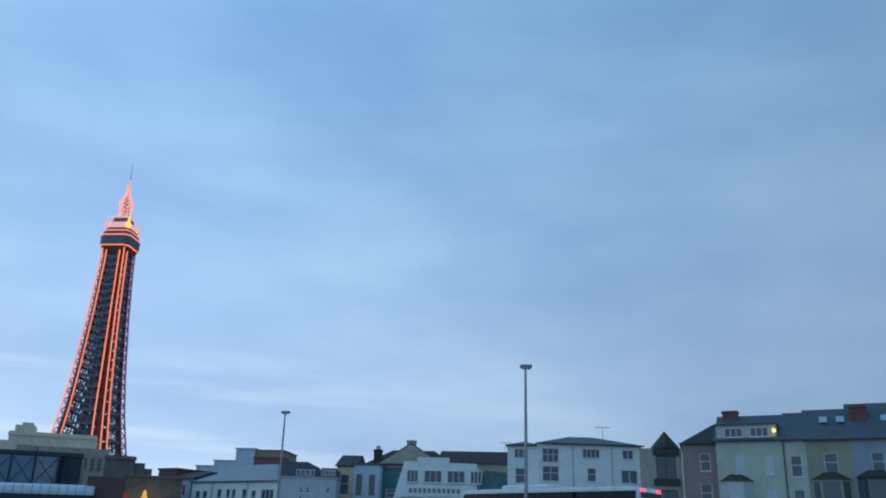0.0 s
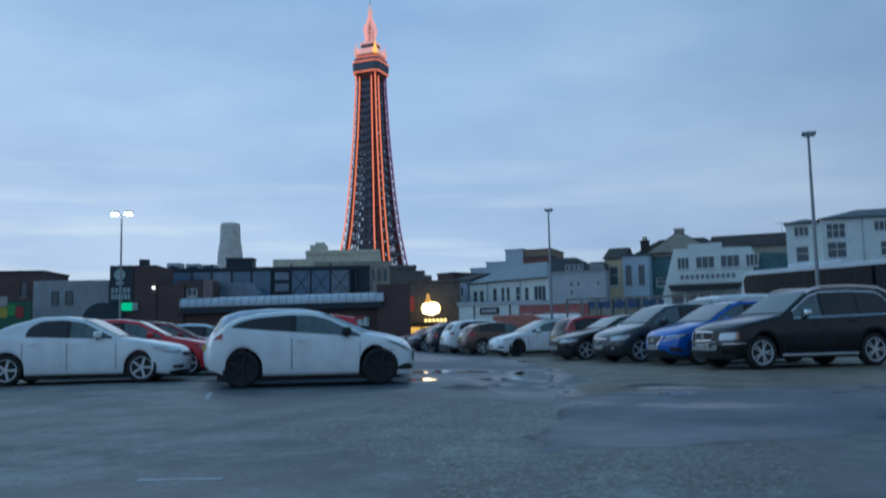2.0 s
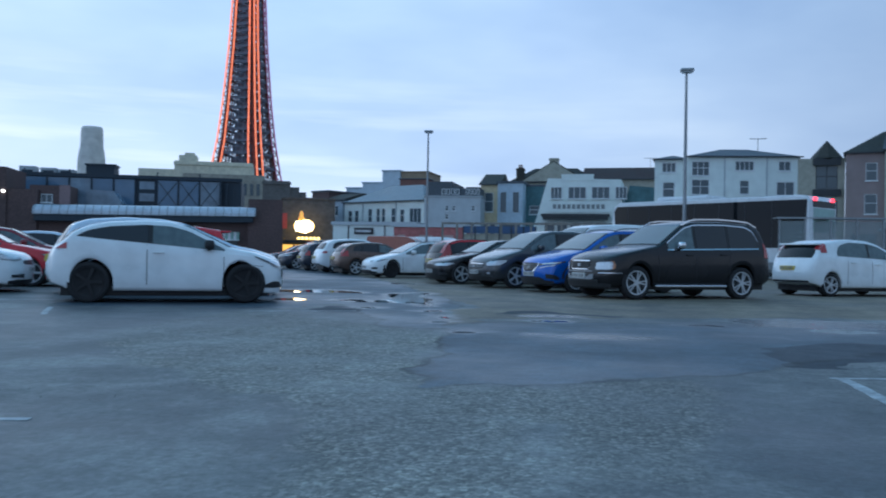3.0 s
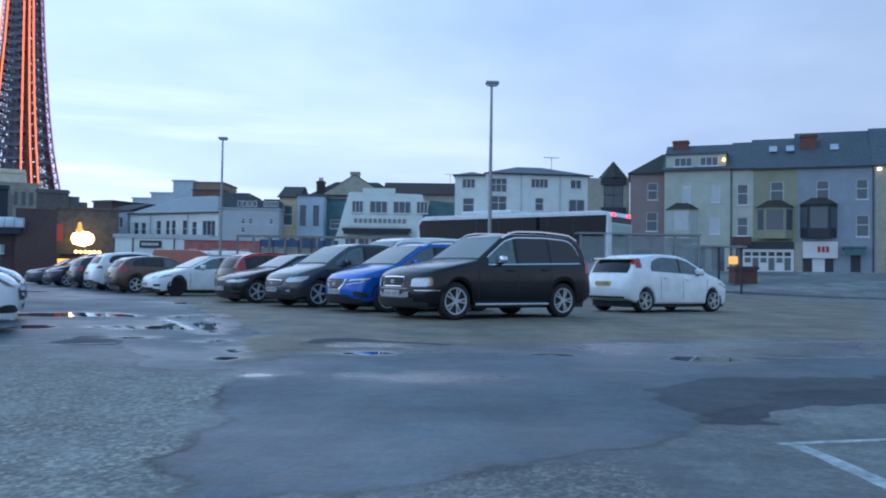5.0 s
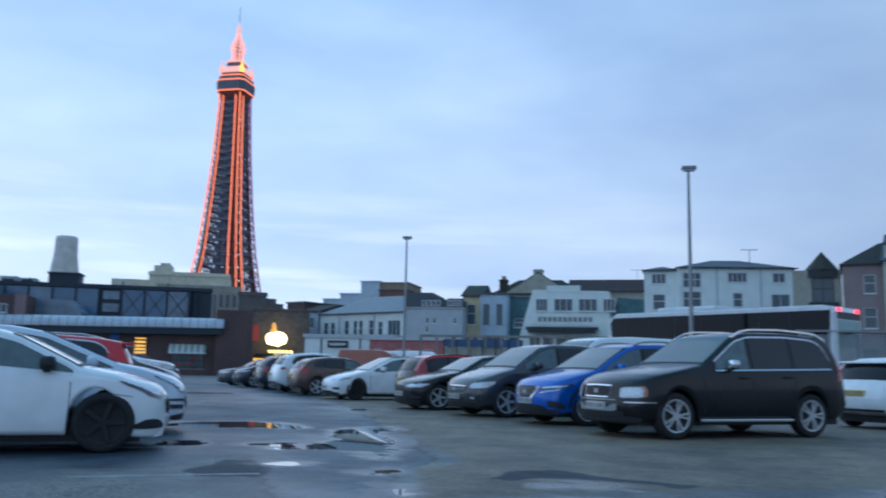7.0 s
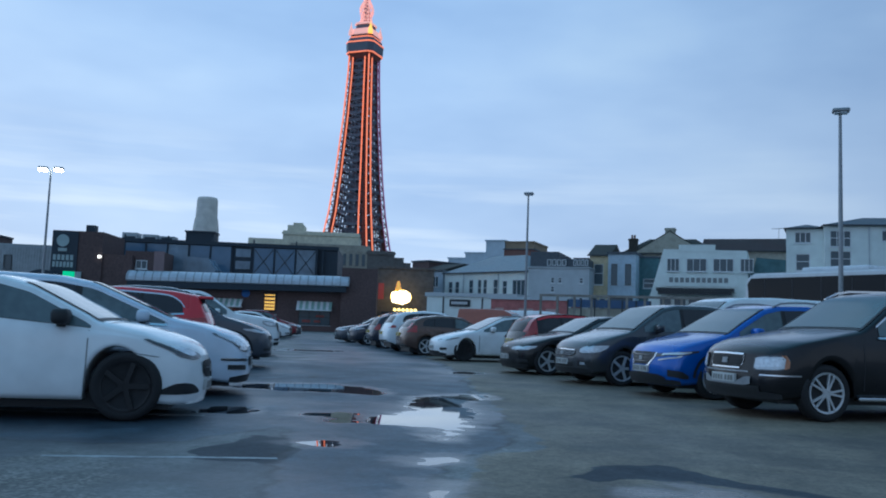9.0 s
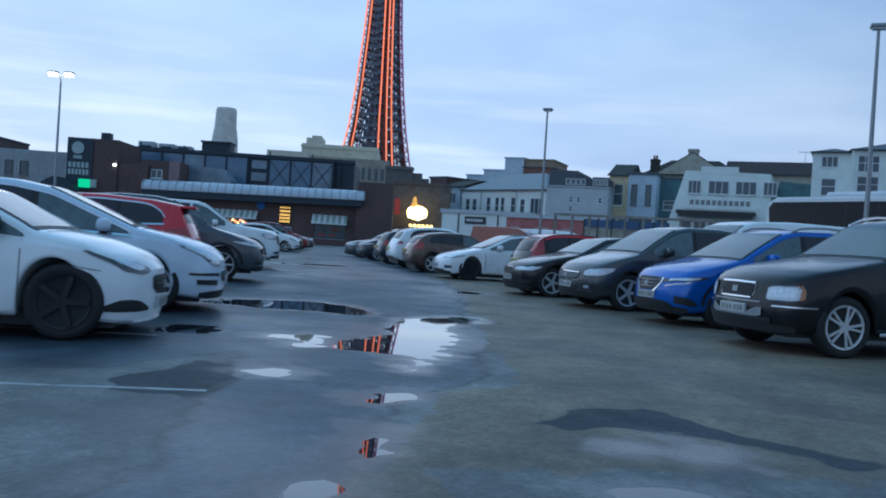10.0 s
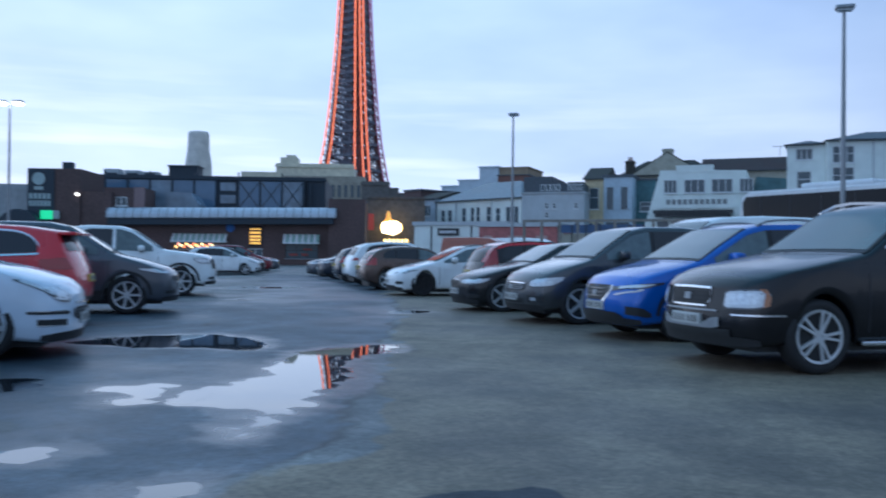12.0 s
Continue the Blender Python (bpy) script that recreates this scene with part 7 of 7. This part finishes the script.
# ---- coach ----
def coach(m):
    ob = thing("coach", m, "long white coach with a dark window band and red roof lamps", "coach")
    L, W, H = 12.2, 2.5, 4.0
    white = paint("white_coach_paint", (0.66, 0.69, 0.72))
    body = prism([(0, 0.35), (L, 0.35), (L, H - 0.3), (L - 0.25, H - 0.06), (L - 0.6, H), (0.9, H), (0.45, H - 0.25), (0.12, 1.4)], -W / 2, W / 2)
    bmesh.ops.bevel(body, geom=[e for e in body.edges if abs(e.verts[0].co.y - e.verts[1].co.y) < 0.01], offset=0.09, segments=3, affect="EDGES")
    part("body", body, white, ob, smooth=False)
    for s in (-1, 1):
        y = s * W / 2
        part("window_band", prism([(0.75, 1.45), (L - 0.3, 1.45), (L - 0.2, H - 0.24), (0.75, H - 0.24), (0.55, H - 0.5)], min(y, y + s * 0.012), max(y, y + s * 0.012)), COACH_GLASS, ob, "dark tinted window band")
        for i in range(7):
            x = 1.5 + i * 1.45
            part("pillar", boxes((x, x + 0.05, min(y, y + s * 0.02), max(y, y + s * 0.02), 1.45, H - 0.34)), INK, ob)
        part("skirt", boxes((0.6, L - 0.4, min(y, y + s * 0.01), max(y, y + s * 0.01), 0.4, 0.75)), MESHGREY, ob)
        for x in (2.6, 8.9):
            w = part("wheel", lathe([(0.32, -0.14), (0.50, -0.12), (0.52, 0.0), (0.50, 0.12), (0.32, 0.14)], 24, "Y"), RUBBER, ob)
            w.location = (x, s * (W / 2 - 0.1), 0.52)
            part("rim", lathe([(0.30, -0.16), (0.12, -0.10), (0.10, 0.16)], 18, "Y"), ALLOY, w)
        lamp = material("lit_red_lamp", (1.0, 0.03, 0.05), 0.4, vary=0, glow_strength=4.0)
        part("roof_lamp", boxes((L - 0.04, L + 0.03, s * 0.85 - 0.13, s * 0.85 + 0.13, H - 0.28, H - 0.12), bevel=0.03), lamp, ob, "lit red roof lamp")
    part("windscreen", prism([(0.08, 1.5), (0.13, 1.5), (0.50, H - 0.35), (0.44, H - 0.35)], -1.1, 1.1), CAR_GLASS, ob)
    part("rear_header", boxes((L, L + 0.01, -1.12, 1.12, H - 0.60, H - 0.30)), COACH_GLASS, ob, "dark strip above the rear panel")
    part("rear_panel", boxes((L, L + 0.012, -1.05, 1.05, 2.2, H - 0.65)), material("pale_green_panel", (0.36, 0.50, 0.46), 0.5, vary=0.15), ob, "pale green rear panel")
    part("roof_pod", boxes((3.2, 6.4, -0.9, 0.9, H, H + 0.22), bevel=0.08), white, ob)
    return ob


coach(on(TOWN, -1.7, 48.3, 0.12) @ pose(0, 0, 0, 0, 0, -36.0))


# ---- street lamps ----
def lamp_post(x, y, h, lit, label, turn=0.0, heads=1):
    ob = thing("street_lamp", pose(x, y, rise(x, y), 0, 0, turn), label, "street lamp", "street lamps")
    part("base", lathe([(0.13, 0), (0.13, 1.6), (0.10, 1.75)], 14), STEEL, ob)
    part("pole", lathe([(0.10, 1.7), (0.085, h * 0.6), (0.06, h - 0.1)], 12), STEEL, ob)
    glow = material("lit_lamp_glass", (1.0, 0.97, 0.86), 0.3, vary=0, glow_strength=14.0)
    for k in range(heads):
        s = 1 if k == 0 else -1
        c = s * 0.58 if heads > 1 else 0.03
        hd = part("lamp_head", boxes((c - 0.33, c + 0.33, -0.22, 0.22, h - 0.06, h + 0.10), bevel=0.05), STEEL, ob)
        part("lamp_glass", boxes((c - 0.26, c + 0.26, -0.26 if lit else -0.18, 0.18, h - 0.24 if lit else h - 0.12, h - 0.05), bevel=0.03), glow if lit else LAMP_GLASS, hd, "lit lamp glass" if lit else "")
    return ob


lamp_post(3.055, 46.76, 10.4, False, "tall grey steel street lamp, unlit", 0)
lamp_post(-14.84, 67.4, 10.6, False, "tall grey steel street lamp, unlit", 0)
lamp_post(-49.65, 59.34, 11.8, True, "tall steel lamp post with two lit heads", 20, 2)
lamp_post(43.2, 73.5, 12.5, False, "grey steel lamp post on the far pavement", 0)

# ---- the arcade side ----
GLASSBLUE = material("blue_black_cladding_glass", (0.115, 0.200, 0.300), 0.15, vary=0.15, grain=0.6, stains=0.2)
GLASSPALE = material("pale_cladding_glass", (0.20, 0.27, 0.34), 0.2, vary=0.2, grain=0.6)
DARKCLAD = material("dark_slate_cladding", (0.027, 0.042, 0.060), 0.6, vary=0.2)
CANOPY = material("ribbed_pale_canopy", (0.55, 0.60, 0.66), 0.35, vary=0.15, grain=3)
SHEET = material("corrugated_grey_sheet", (0.43, 0.46, 0.48), 0.5, vary=0.18, grain=2)
GREENLIT = material("lit_green_sign", (0.05, 0.80, 0.32), 0.4, vary=0, glow_strength=0.6)
SIGNPALE = material("pale_sign_metal", (0.38, 0.48, 0.48), 0.5, vary=0.15)
WARM = material("warm_lit_sign", (1.0, 0.52, 0.10), 0.4, vary=0, glow_strength=1.3)
BULB = material("warm_bulb", (1.0, 0.68, 0.22), 0.4, vary=0, glow_strength=3.0)
OCTO = material("glowing_yellow_sign", (1.0, 0.62, 0.16), 0.4, vary=0, glow_strength=4.0)
WHITEGLOW = material("white_lit_sign_letters", (1.0, 0.90, 0.62), 0.4, vary=0, glow_strength=5.0)

arc = thing("arcade", on(ARCADE, 0, 92.0), "long dark brown brick amusement arcade with a pale ribbed canopy", "arcade")
bm = front(22.8, 4.6, [(14.15, 0.04, 1.55, 1.7), (18.1, 0.72, 3.45, 1.55), (6.4, 1.6, 4.6, 0.75)])
add_box(bm, 0, 22.8, 0.17, 14, 0, 4.6)
for v in bm.verts:
    v.co.x -= 28.4
part("front_wall", bm, BROWN_WALL, arc)
door = part("door", boxes((-14.25, -14.15, 0.05, 0.15, 0.04, 1.74), (-13.5, -13.4, 0.05, 0.15, 0.04, 1.74), (-12.75, -12.7, 0.05, 0.15, 0.04, 1.74), (-14.25, -12.7, 0.05, 0.15, 1.64, 1.74), (-14.25, -12.7, 0.06, 0.14, 0.8, 0.88)), UPVC, arc, "white framed double door")
part("pane", boxes((-14.2, -12.72, 0.08, 0.10, 0.06, 1.7)), GLASS_WIN, door)
window(arc, -10.3, 0.72, 3.45, 1.55, DARKFRAME, (3, 2))
window(arc, -22.0, 1.6, 4.6, 0.75, DARKFRAME, (4, 1))
for i in range(16):
    hue = ((1.0, 0.62, 0.20), (1.0, 0.25, 0.10), (1.0, 0.75, 0.35), (0.9, 0.35, 0.25))[(i * 7) % 4]
    part("display_lamp", lathe([(0.03, 0.0), (0.13, 0.05), (0.15, 0.15), (0.05, 0.26)], 10), material("display_lamp_%d" % ((i * 7) % 4), hue, 0.4, vary=0.0, glow_strength=2.2), arc, "small coloured display lamp").location = (-21.7 + i * 0.27, -0.16, 1.72 + 0.28 * ((i * 5) % 3) / 2)
part("display_glow", boxes((-9.9, -9.0, 0.02, 0.06, 1.0, 1.25), (-8.6, -7.9, 0.02, 0.06, 1.0, 1.25), (-8.4, -7.5, 0.02, 0.06, 1.6, 1.8)), material("dull_red_display", (0.30, 0.06, 0.05), 0.5, vary=0.2), arc)
for x0, x1, z0, z1 in ((-22.1, -16.4, 2.35, 3.25), (-10.5, -6.7, 2.3, 3.3)):
    aw = part("awning", prism([(x0, z0), (x1, z0), (x1, z0 + 0.12), (x0, z0 + 0.12)], -1.0, 0.0), UPVC, arc, "striped white and green awning")
    n = int((x1 - x0) / 0.3)
    for i in range(n):
        bm = bmesh.new()
        a, b = x0 + (x1 - x0) * i / n, x0 + (x1 - x0) * (i + 1) / n
        vs = [bm.verts.new(p) for p in ((a, -1.0, z0), (b, -1.0, z0), (b, 0, z1), (a, 0, z1))]
        lo = [bm.verts.new(v.co + Vector((0, 0, -0.04))) for v in vs]
        bm.faces.new(vs)
        bm.faces.new(lo[::-1])
        for q in range(4):
            bm.faces.new((vs[q], lo[q], lo[(q + 1) % 4], vs[(q + 1) % 4]))
        part("stripe", bm, (SHOPWHITE, material("pale_green_stripe", (0.28, 0.42, 0.36), 0.6))[i % 2], aw)
sg = part("lit_sign", boxes((-14.1, -12.75, -0.15, 0.0, 2.05, 4.05), bevel=0.1), DARKCLAD, arc, "dark board with warm lit lettering")
for i, z in enumerate((3.72, 3.3, 2.9, 2.55, 2.2)):
    bm = boxes(*[(-14.0 + 0.23 * k, -13.84 + 0.23 * k, -0.19, -0.15, z, z + (0.22 if i else 0.14)) for k in range(5)])
    part("lettering", bm, WARM, sg)
part("blue_sign", lathe([(0.45, 0), (0.45, 0.08)], 20, "Y"), material("blue_round_sign", (0.03, 0.14, 0.42), 0.5, vary=0.1), arc).location = (-16.1, -0.1, 3.9)
# canopy: a round-edged ribbed roof with a dark fascia below
def barrel(x0, x1, z0, z1, grow=0.0):
    """A length of rounded canopy from x0 to x1, its foot at z0 and z1."""
    bm = bmesh.new()
    arc_of = [(0.30, 1.12), (-0.25, 1.12), (-0.62, 1.06), (-0.95, 0.92), (-1.20, 0.70), (-1.36, 0.42), (-1.40, 0.10), (-1.36, 0.0), (0.30, 0.0)]
    ends = [[bm.verts.new((x, y - grow if y < 0 else y, z + h + (grow if h > 0.3 else 0))) for y, h in arc_of] for x, z in ((x0, z0), (x1, z1))]
    n = len(arc_of)
    for i in range(n):
        bm.faces.new((ends[0][i], ends[0][(i + 1) % n], ends[1][(i + 1) % n], ends[1][i]))
    bm.faces.new(ends[0][::-1])
    bm.faces.new(ends[1])
    bmesh.ops.recalc_face_normals(bm, faces=bm.faces)
    return bm


cv = part("canopy", barrel(-28.6, -4.9, 4.75, 5.05), CANOPY, arc, "pale ribbed barrel canopy")
for i in range(28):
    x = -28.5 + i * 0.87
    z = 4.75 + 0.3 * (x + 28.6) / 23.7
    part("rib", barrel(x, x + 0.07, z, z, 0.035), STEEL, cv)
part("fascia", prism([(-28.5, 4.05), (-5.2, 4.4), (-5.2, 5.05), (-28.5, 4.74)], -1.2, 0.0), DARKCLAD, arc, "dark fascia under the canopy")
part("end_block", boxes((-5.75, -1.85, -0.6, 9, 0, 7.1)), BROWN_WALL, arc, "taller dark brown end block")
part("left_block", boxes((-33.7, -28.41, -0.3, 10, 0, 7.5)), BROWN_WALL, arc)
sub = part("upper_block", boxes((-29.4, -25.3, 0.6, 8, 4.7, 8.05)), BROWN_WALL, arc)
window(sub, -28.2, 6.1, 1.2, 0.95, bars=(2, 1), y=0.43)
part("upper_block", boxes((-26.3, -25.2, 0.5, 0.6, 5.9, 8.1)), material("pink_panel", (0.28, 0.19, 0.19), 0.7, vary=0.2), arc)
st = part("sign_tower", boxes((-36.85, -31.5, -0.5, 7, 0, 9.85)), BROWN_WALL, arc, "square brown sign tower")
part("sign_face", boxes((-36.8, -34.1, -0.62, -0.5, 4.3, 9.8)), DARKCLAD, st)
part("emblem", lathe([(0.66, 0), (0.62, 0.08)], 20, "Y"), SIGNPALE, st, "pale round emblem").location = (-35.65, -0.72, 8.75)
part("emblem", boxes((-36.1, -35.2, -0.7, -0.62, 7.6, 7.95)), SIGNPALE, st)
for z, n in ((6.65, 5), (5.9, 6)):
    bars_sign(st, -36.6, -34.35, z, z + 0.58, -0.62, SIGNPALE, n)
part("green_sign", boxes((-35.4, -34.2, -0.8, -0.62, 4.55, 5.45), bevel=0.03), GREENLIT, st, "lit green sign panel")
part("green_sign", boxes((-34.15, -33.5, -0.8, -0.62, 4.6, 5.45)), SIGNPALE, st)
part("roof_unit", boxes((-34.1, -33.1, 1.5, 2.5, 9.85, 10.75), bevel=0.04), DARKCLAD, st)
part("wall_lamp", boxes((-31.9, -31.6, -0.75, -0.5, 7.05, 7.3), bevel=0.03), material("cool_lamp", (1.0, 0.95, 0.85), 0.4, vary=0, glow_strength=4.0), st, "small lit wall lamp")
# corrugated shed beside the sign tower
cs = thing("corrugated_shed", on(ARCADE, -47.0, 95.0), "grey corrugated metal shed with two dark windows", "shed")
part("wall", boxes((0, 8.9, 0.0, 8, 0, 8.45)), SHEET, cs)
for i in range(30):
    part("rib", boxes((i * 0.3 + 0.02, i * 0.3 + 0.14, -0.07, 0.0, 3.0, 8.4)), SHEET, cs)
for x in (2.2, 3.85):
    window(cs, x, 5.6, 0.85, 1.6, DARKFRAME, (1, 1), y=-0.2, depth=0.1)
ar = thing("domed_porch", on(ARCADE, -37.2, 90.0), "dark half-round entrance porch", "porch")
part("shell", prism([(2.5 * math.cos(a), max(0.0, 5.5 - 3.0 + 3.0 * math.sin(a)) if a not in (0, math.pi) else 0.0) for a in np.linspace(0, math.pi, 17)], 0, 1.6), DARKCLAD, ar)
house("brick_block", "dark brick block beyond the shed", on(ARCADE, -56.0, 97.0), 9.3, 8, 9.7, BROWN_WALL, [(6.6, 6.6, 0.8, 2.0, (1, 1), DARKFRAME)], ("flat", 0.2), DARKCLAD, category="building")
fb = thing("painted_board", on(ARCADE, -48.7, 90.0), "board painted in green, yellow, red and blue panels", "board")
part("backing", boxes((-1.4, 3.6, 0, 0.1, 0.0, 5.8)), material("dark_green_board", (0.03, 0.12, 0.07), 0.6, vary=0.2), fb)
for x, z, c in ((-1.2, 4.2, (0.03, 0.12, 0.30)), (0.1, 4.4, (0.45, 0.36, 0.05)), (1.0, 4.6, (0.06, 0.30, 0.08)), (1.9, 4.3, (0.34, 0.04, 0.04)), (0.1, 5.5, (0.40, 0.38, 0.36))):
    part("panel", boxes((x, x + 0.85, -0.06, 0.0, z - 0.4, z + 0.9)), material("board_%d_%d" % (int(x * 10) + 20, int(z * 10)), c, 0.6, vary=0.2), fb)

# glazed upper storey behind the canopy
up = thing("glazed_hall", on(ARCADE, -36.0, 104.0), "long dark upper storey clad in blue-black glass panels", "building")
part("wall", boxes((0, 29.0, 0.1, 14, 0, 10.3)), DARKCLAD, up)
for i in range(10):
    x = 0.5 + i * 2.6
    if i in (6,):
        for z in (7.2, 8.7):
            part("window", boxes((x + 0.4, x + 2.2, 0.0, 0.12, z, z + 1.0)), GLASSPALE, up)
    else:
        part("glass_panel", boxes((x, x + 2.4, 0.02, 0.12, 6.6, 9.9), bevel=0.02), GLASSBLUE if i % 3 else GLASSPALE, up)
        if i > 6:
            bm = bmesh.new()
            add_bar(bm, (x + 0.1, 0.0, 6.8), (x + 2.3, 0.0, 9.7), 0.09)
            add_bar(bm, (x + 2.3, 0.0, 6.8), (x + 0.1, 0.0, 9.7), 0.09)
            part("brace", bm, DARKCLAD, up)
    part("mullion", boxes((x - 0.14, x, -0.12, 0.12, 6.2, 10.9 if i % 2 else 10.3)), DARKCLAD, up)
part("parapet", boxes((-0.1, 29.1, -0.15, 0.4, 10.0, 10.45)), DARKCLAD, up)
for i in range(4):
    part("fin", boxes((26.3 + i * 0.75, 26.55 + i * 0.75, -0.6 + i * 0.3, 0.2, 5.0, 10.2 - i * 0.4)), DARKCLAD, up)
sh2 = thing("roof_shed", on(ARCADE, -26.6, 97.0, 4.6), "pale blue-grey sheet metal roof shed", "shed")
part("body", prism([(0, 0), (6.1, 0), (6.1, 2.0), (5.2, 3.3), (0.2, 3.5), (0, 3.3)], 0, 4), GLASSPALE, sh2)
for i, x in enumerate((-35.8, -33.2, -31.0)):
    a = thing("roof_unit", on(ARCADE, x, 112.0, 10.3), "pale metal air handling unit on the roof", "air unit", "roof units")
    part("casing", boxes((0, 2.0, 0, 2, 0, 1.6 - 0.15 * i), bevel=0.04), SHEET, a)
    part("grille", boxes((0.3, 1.7, -0.03, 0, 0.3, 1.1)), DARKCLAD, a)
db = thing("roof_plant_room", on(ARCADE, -27.1, 110.0, 10.0), "dark plant room on the roof", "plant room")
part("body", boxes((0, 3.6, 0, 3, 0, 2.1)), DARKCLAD, db)
part("lid", boxes((-0.15, 3.75, -0.15, 3.1, 2.1, 2.3)), DARKCLAD, db)

# the round stack
sk = thing("stack", on(ARCADE, -53.9, 250.0), "wide pale concrete stack with a stepped foot", "chimney stack")
conc = material("pale_concrete", (0.66, 0.62, 0.57), 0.85, vary=0.2, grain=0.6, stains=0.1)
part("shaft", lathe([(3.3, 20), (3.15, 30), (2.95, 35.6), (2.7, 36.2), (2.2, 36.3)], 20), conc, sk)
part("foot", lathe([(3.9, 0), (3.9, 22), (3.7, 27), (3.3, 30)], 20), conc, sk)

# the theatre below the tower
th = thing("theatre", on(ARCADE, -37.0, 222.0), "large cream stone theatre with stepped flat roofs", "theatre")
part("low_wing", boxes((0, 12, 0, 20, 0, 22.4)), HAZED_STONE, th)
part("main_block", boxes((9.0, 28.8, -1.0, 22, 0, 24.6)), HAZED_STONE, th)
part("roof_tower", boxes((10.0, 14.4, 0.0, 6, 24.6, 26.2), (11.4, 13.8, 0.5, 4, 26.2, 26.9)), HAZED_STONE, th)
part("cornice", boxes((8.8, 29.0, -1.3, -0.9, 23.6, 24.2)), HAZED_STONE, th)
fr = part("front_range", boxes((11.8, 32.0, -8.0, 0, 0, 20.8)), material("sooty_cream_stone", (0.36, 0.33, 0.27), 0.85, vary=0.25, grain=1.5), th)
for i in range(7):
    part("window", boxes((20.4 + i * 1.6, 21.2 + i * 1.6, -8.15, -7.95, 15.6, 18.6)), GLASS_WIN, fr)
stn = thing("stone_building", on(ARCADE, -5.2, 190.0), "dark sooty stone building with stepped parapet", "building")
part("block", boxes((0, 6.2, 0, 14, 0, 17.6)), STONE, stn)
part("block", boxes((6.2, 8.3, 0.5, 14, 0, 16.3)), STONE, stn)
part("block", boxes((8.3, 9.9, 0.8, 14, 0, 15.2)), STONE, stn)
part("parapet", boxes((-0.2, 6.4, -0.3, 0.0, 16.8, 17.3)), STONE, stn)

# wall with the glowing sign
ow = thing("sign_building", on(ARCADE, -1.9, 104.0), "sooty stone side wall behind a glowing sign", "building")
part("wall", boxes((0, 7.0, 0.2, 10, 0, 8.05)), STONE, ow)
part("coping", boxes((-0.1, 7.1, 0.05, 0.6, 8.05, 8.3)), STONE, ow)
part("marquee", boxes((0.6, 5.4, -2.6, 0.2, 2.3, 2.65)), DARKCLAD, ow, "dark entrance marquee")
for i in range(4):
    part("shop_window", boxes((0.3 + i * 1.5, 1.6 + i * 1.5, 0.12, 0.2, 0.6, 2.1)), WARM, ow)
# red light falling on the wall, put in as a faintly glowing patch
part("red_panel", boxes((0.1, 0.8, 0.1, 0.2, 4.2, 6.2)), material("red_wall_glow", (0.40, 0.07, 0.07), 0.5, vary=0.2, glow_strength=0.12), ow, "dim red glow laid on the wall as a flat patch")
ot = thing("lit_sign", on(ARCADE, 1.0, 101.6, 2.7), "glowing white and yellow sign with rounded letters and an amber head", "sign")
for k in range(6):
    x = -0.95 + 0.38 * k
    h = 0.86 * math.sqrt(1 - (x / 1.35) ** 2)
    part("letter", boxes((x - 0.14, x + 0.14, -0.30, -0.16, 1.78 - h * (0.95 if k % 3 else 1.1), 1.78 + h * (0.8 if k % 2 else 0.95)), bevel=0.065), WHITEGLOW, ot, "bright white letter shape", smooth=True)
back = part("backing", lathe([(0.05, -0.10), (1.15, -0.08), (1.22, 0.0), (1.15, 0.06), (0.05, 0.08)], 28, "Y"), OCTO, ot, "glowing yellow backing")
back.location, back.scale = (0.0, 0.0, 1.78), (1.05, 1.0, 0.72)
part("top", lathe([(0.10, 2.35), (0.34, 2.5), (0.40, 2.8), (0.22, 3.05), (0.26, 3.3), (0.10, 3.7)], 12), material("amber_sign_top", (0.9, 0.42, 0.08), 0.4, vary=0, glow_strength=0.9), ot, "amber top with a rounded head", smooth=True).location = (-0.35, 0, 0)
part("post", boxes((-0.08, 0.08, -0.02, 0.08, 0.0, 1.2)), DARKCLAD, ot)
br = thing("bulb_row", on(ARCADE, 0.1, 100.9, 2.68), "row of warm round bulbs along a marquee edge", "light bulbs")
part("strip", boxes((0, 2.9, 0, 0.3, -0.05, 0.05)), DARKCLAD, br)
for i in range(6):
    part("bulb", lathe([(0.05, 0.0), (0.19, 0.1), (0.21, 0.22), (0.12, 0.36), (0.03, 0.4)], 12), BULB, br).location = (0.2 + i * 0.5, 0.1, 0.02)
house("dark_house", "dark brown brick building beside the glowing sign", on(ARCADE, 5.2, 125.0), 5.5, 10, 9.6, BROWN_WALL, [(1.2, 5.5, 1.2, 2.0, (1, 1), DARKFRAME)], ("flat", 0.2), DARKCLAD, category="building")
house("dark_house", "low dark house behind the signs", on(ARCADE, 9.5, 150.0), 7.5, 10, 10.6, STONE, [], ("flat", 0.2), DARKCLAD, category="building")
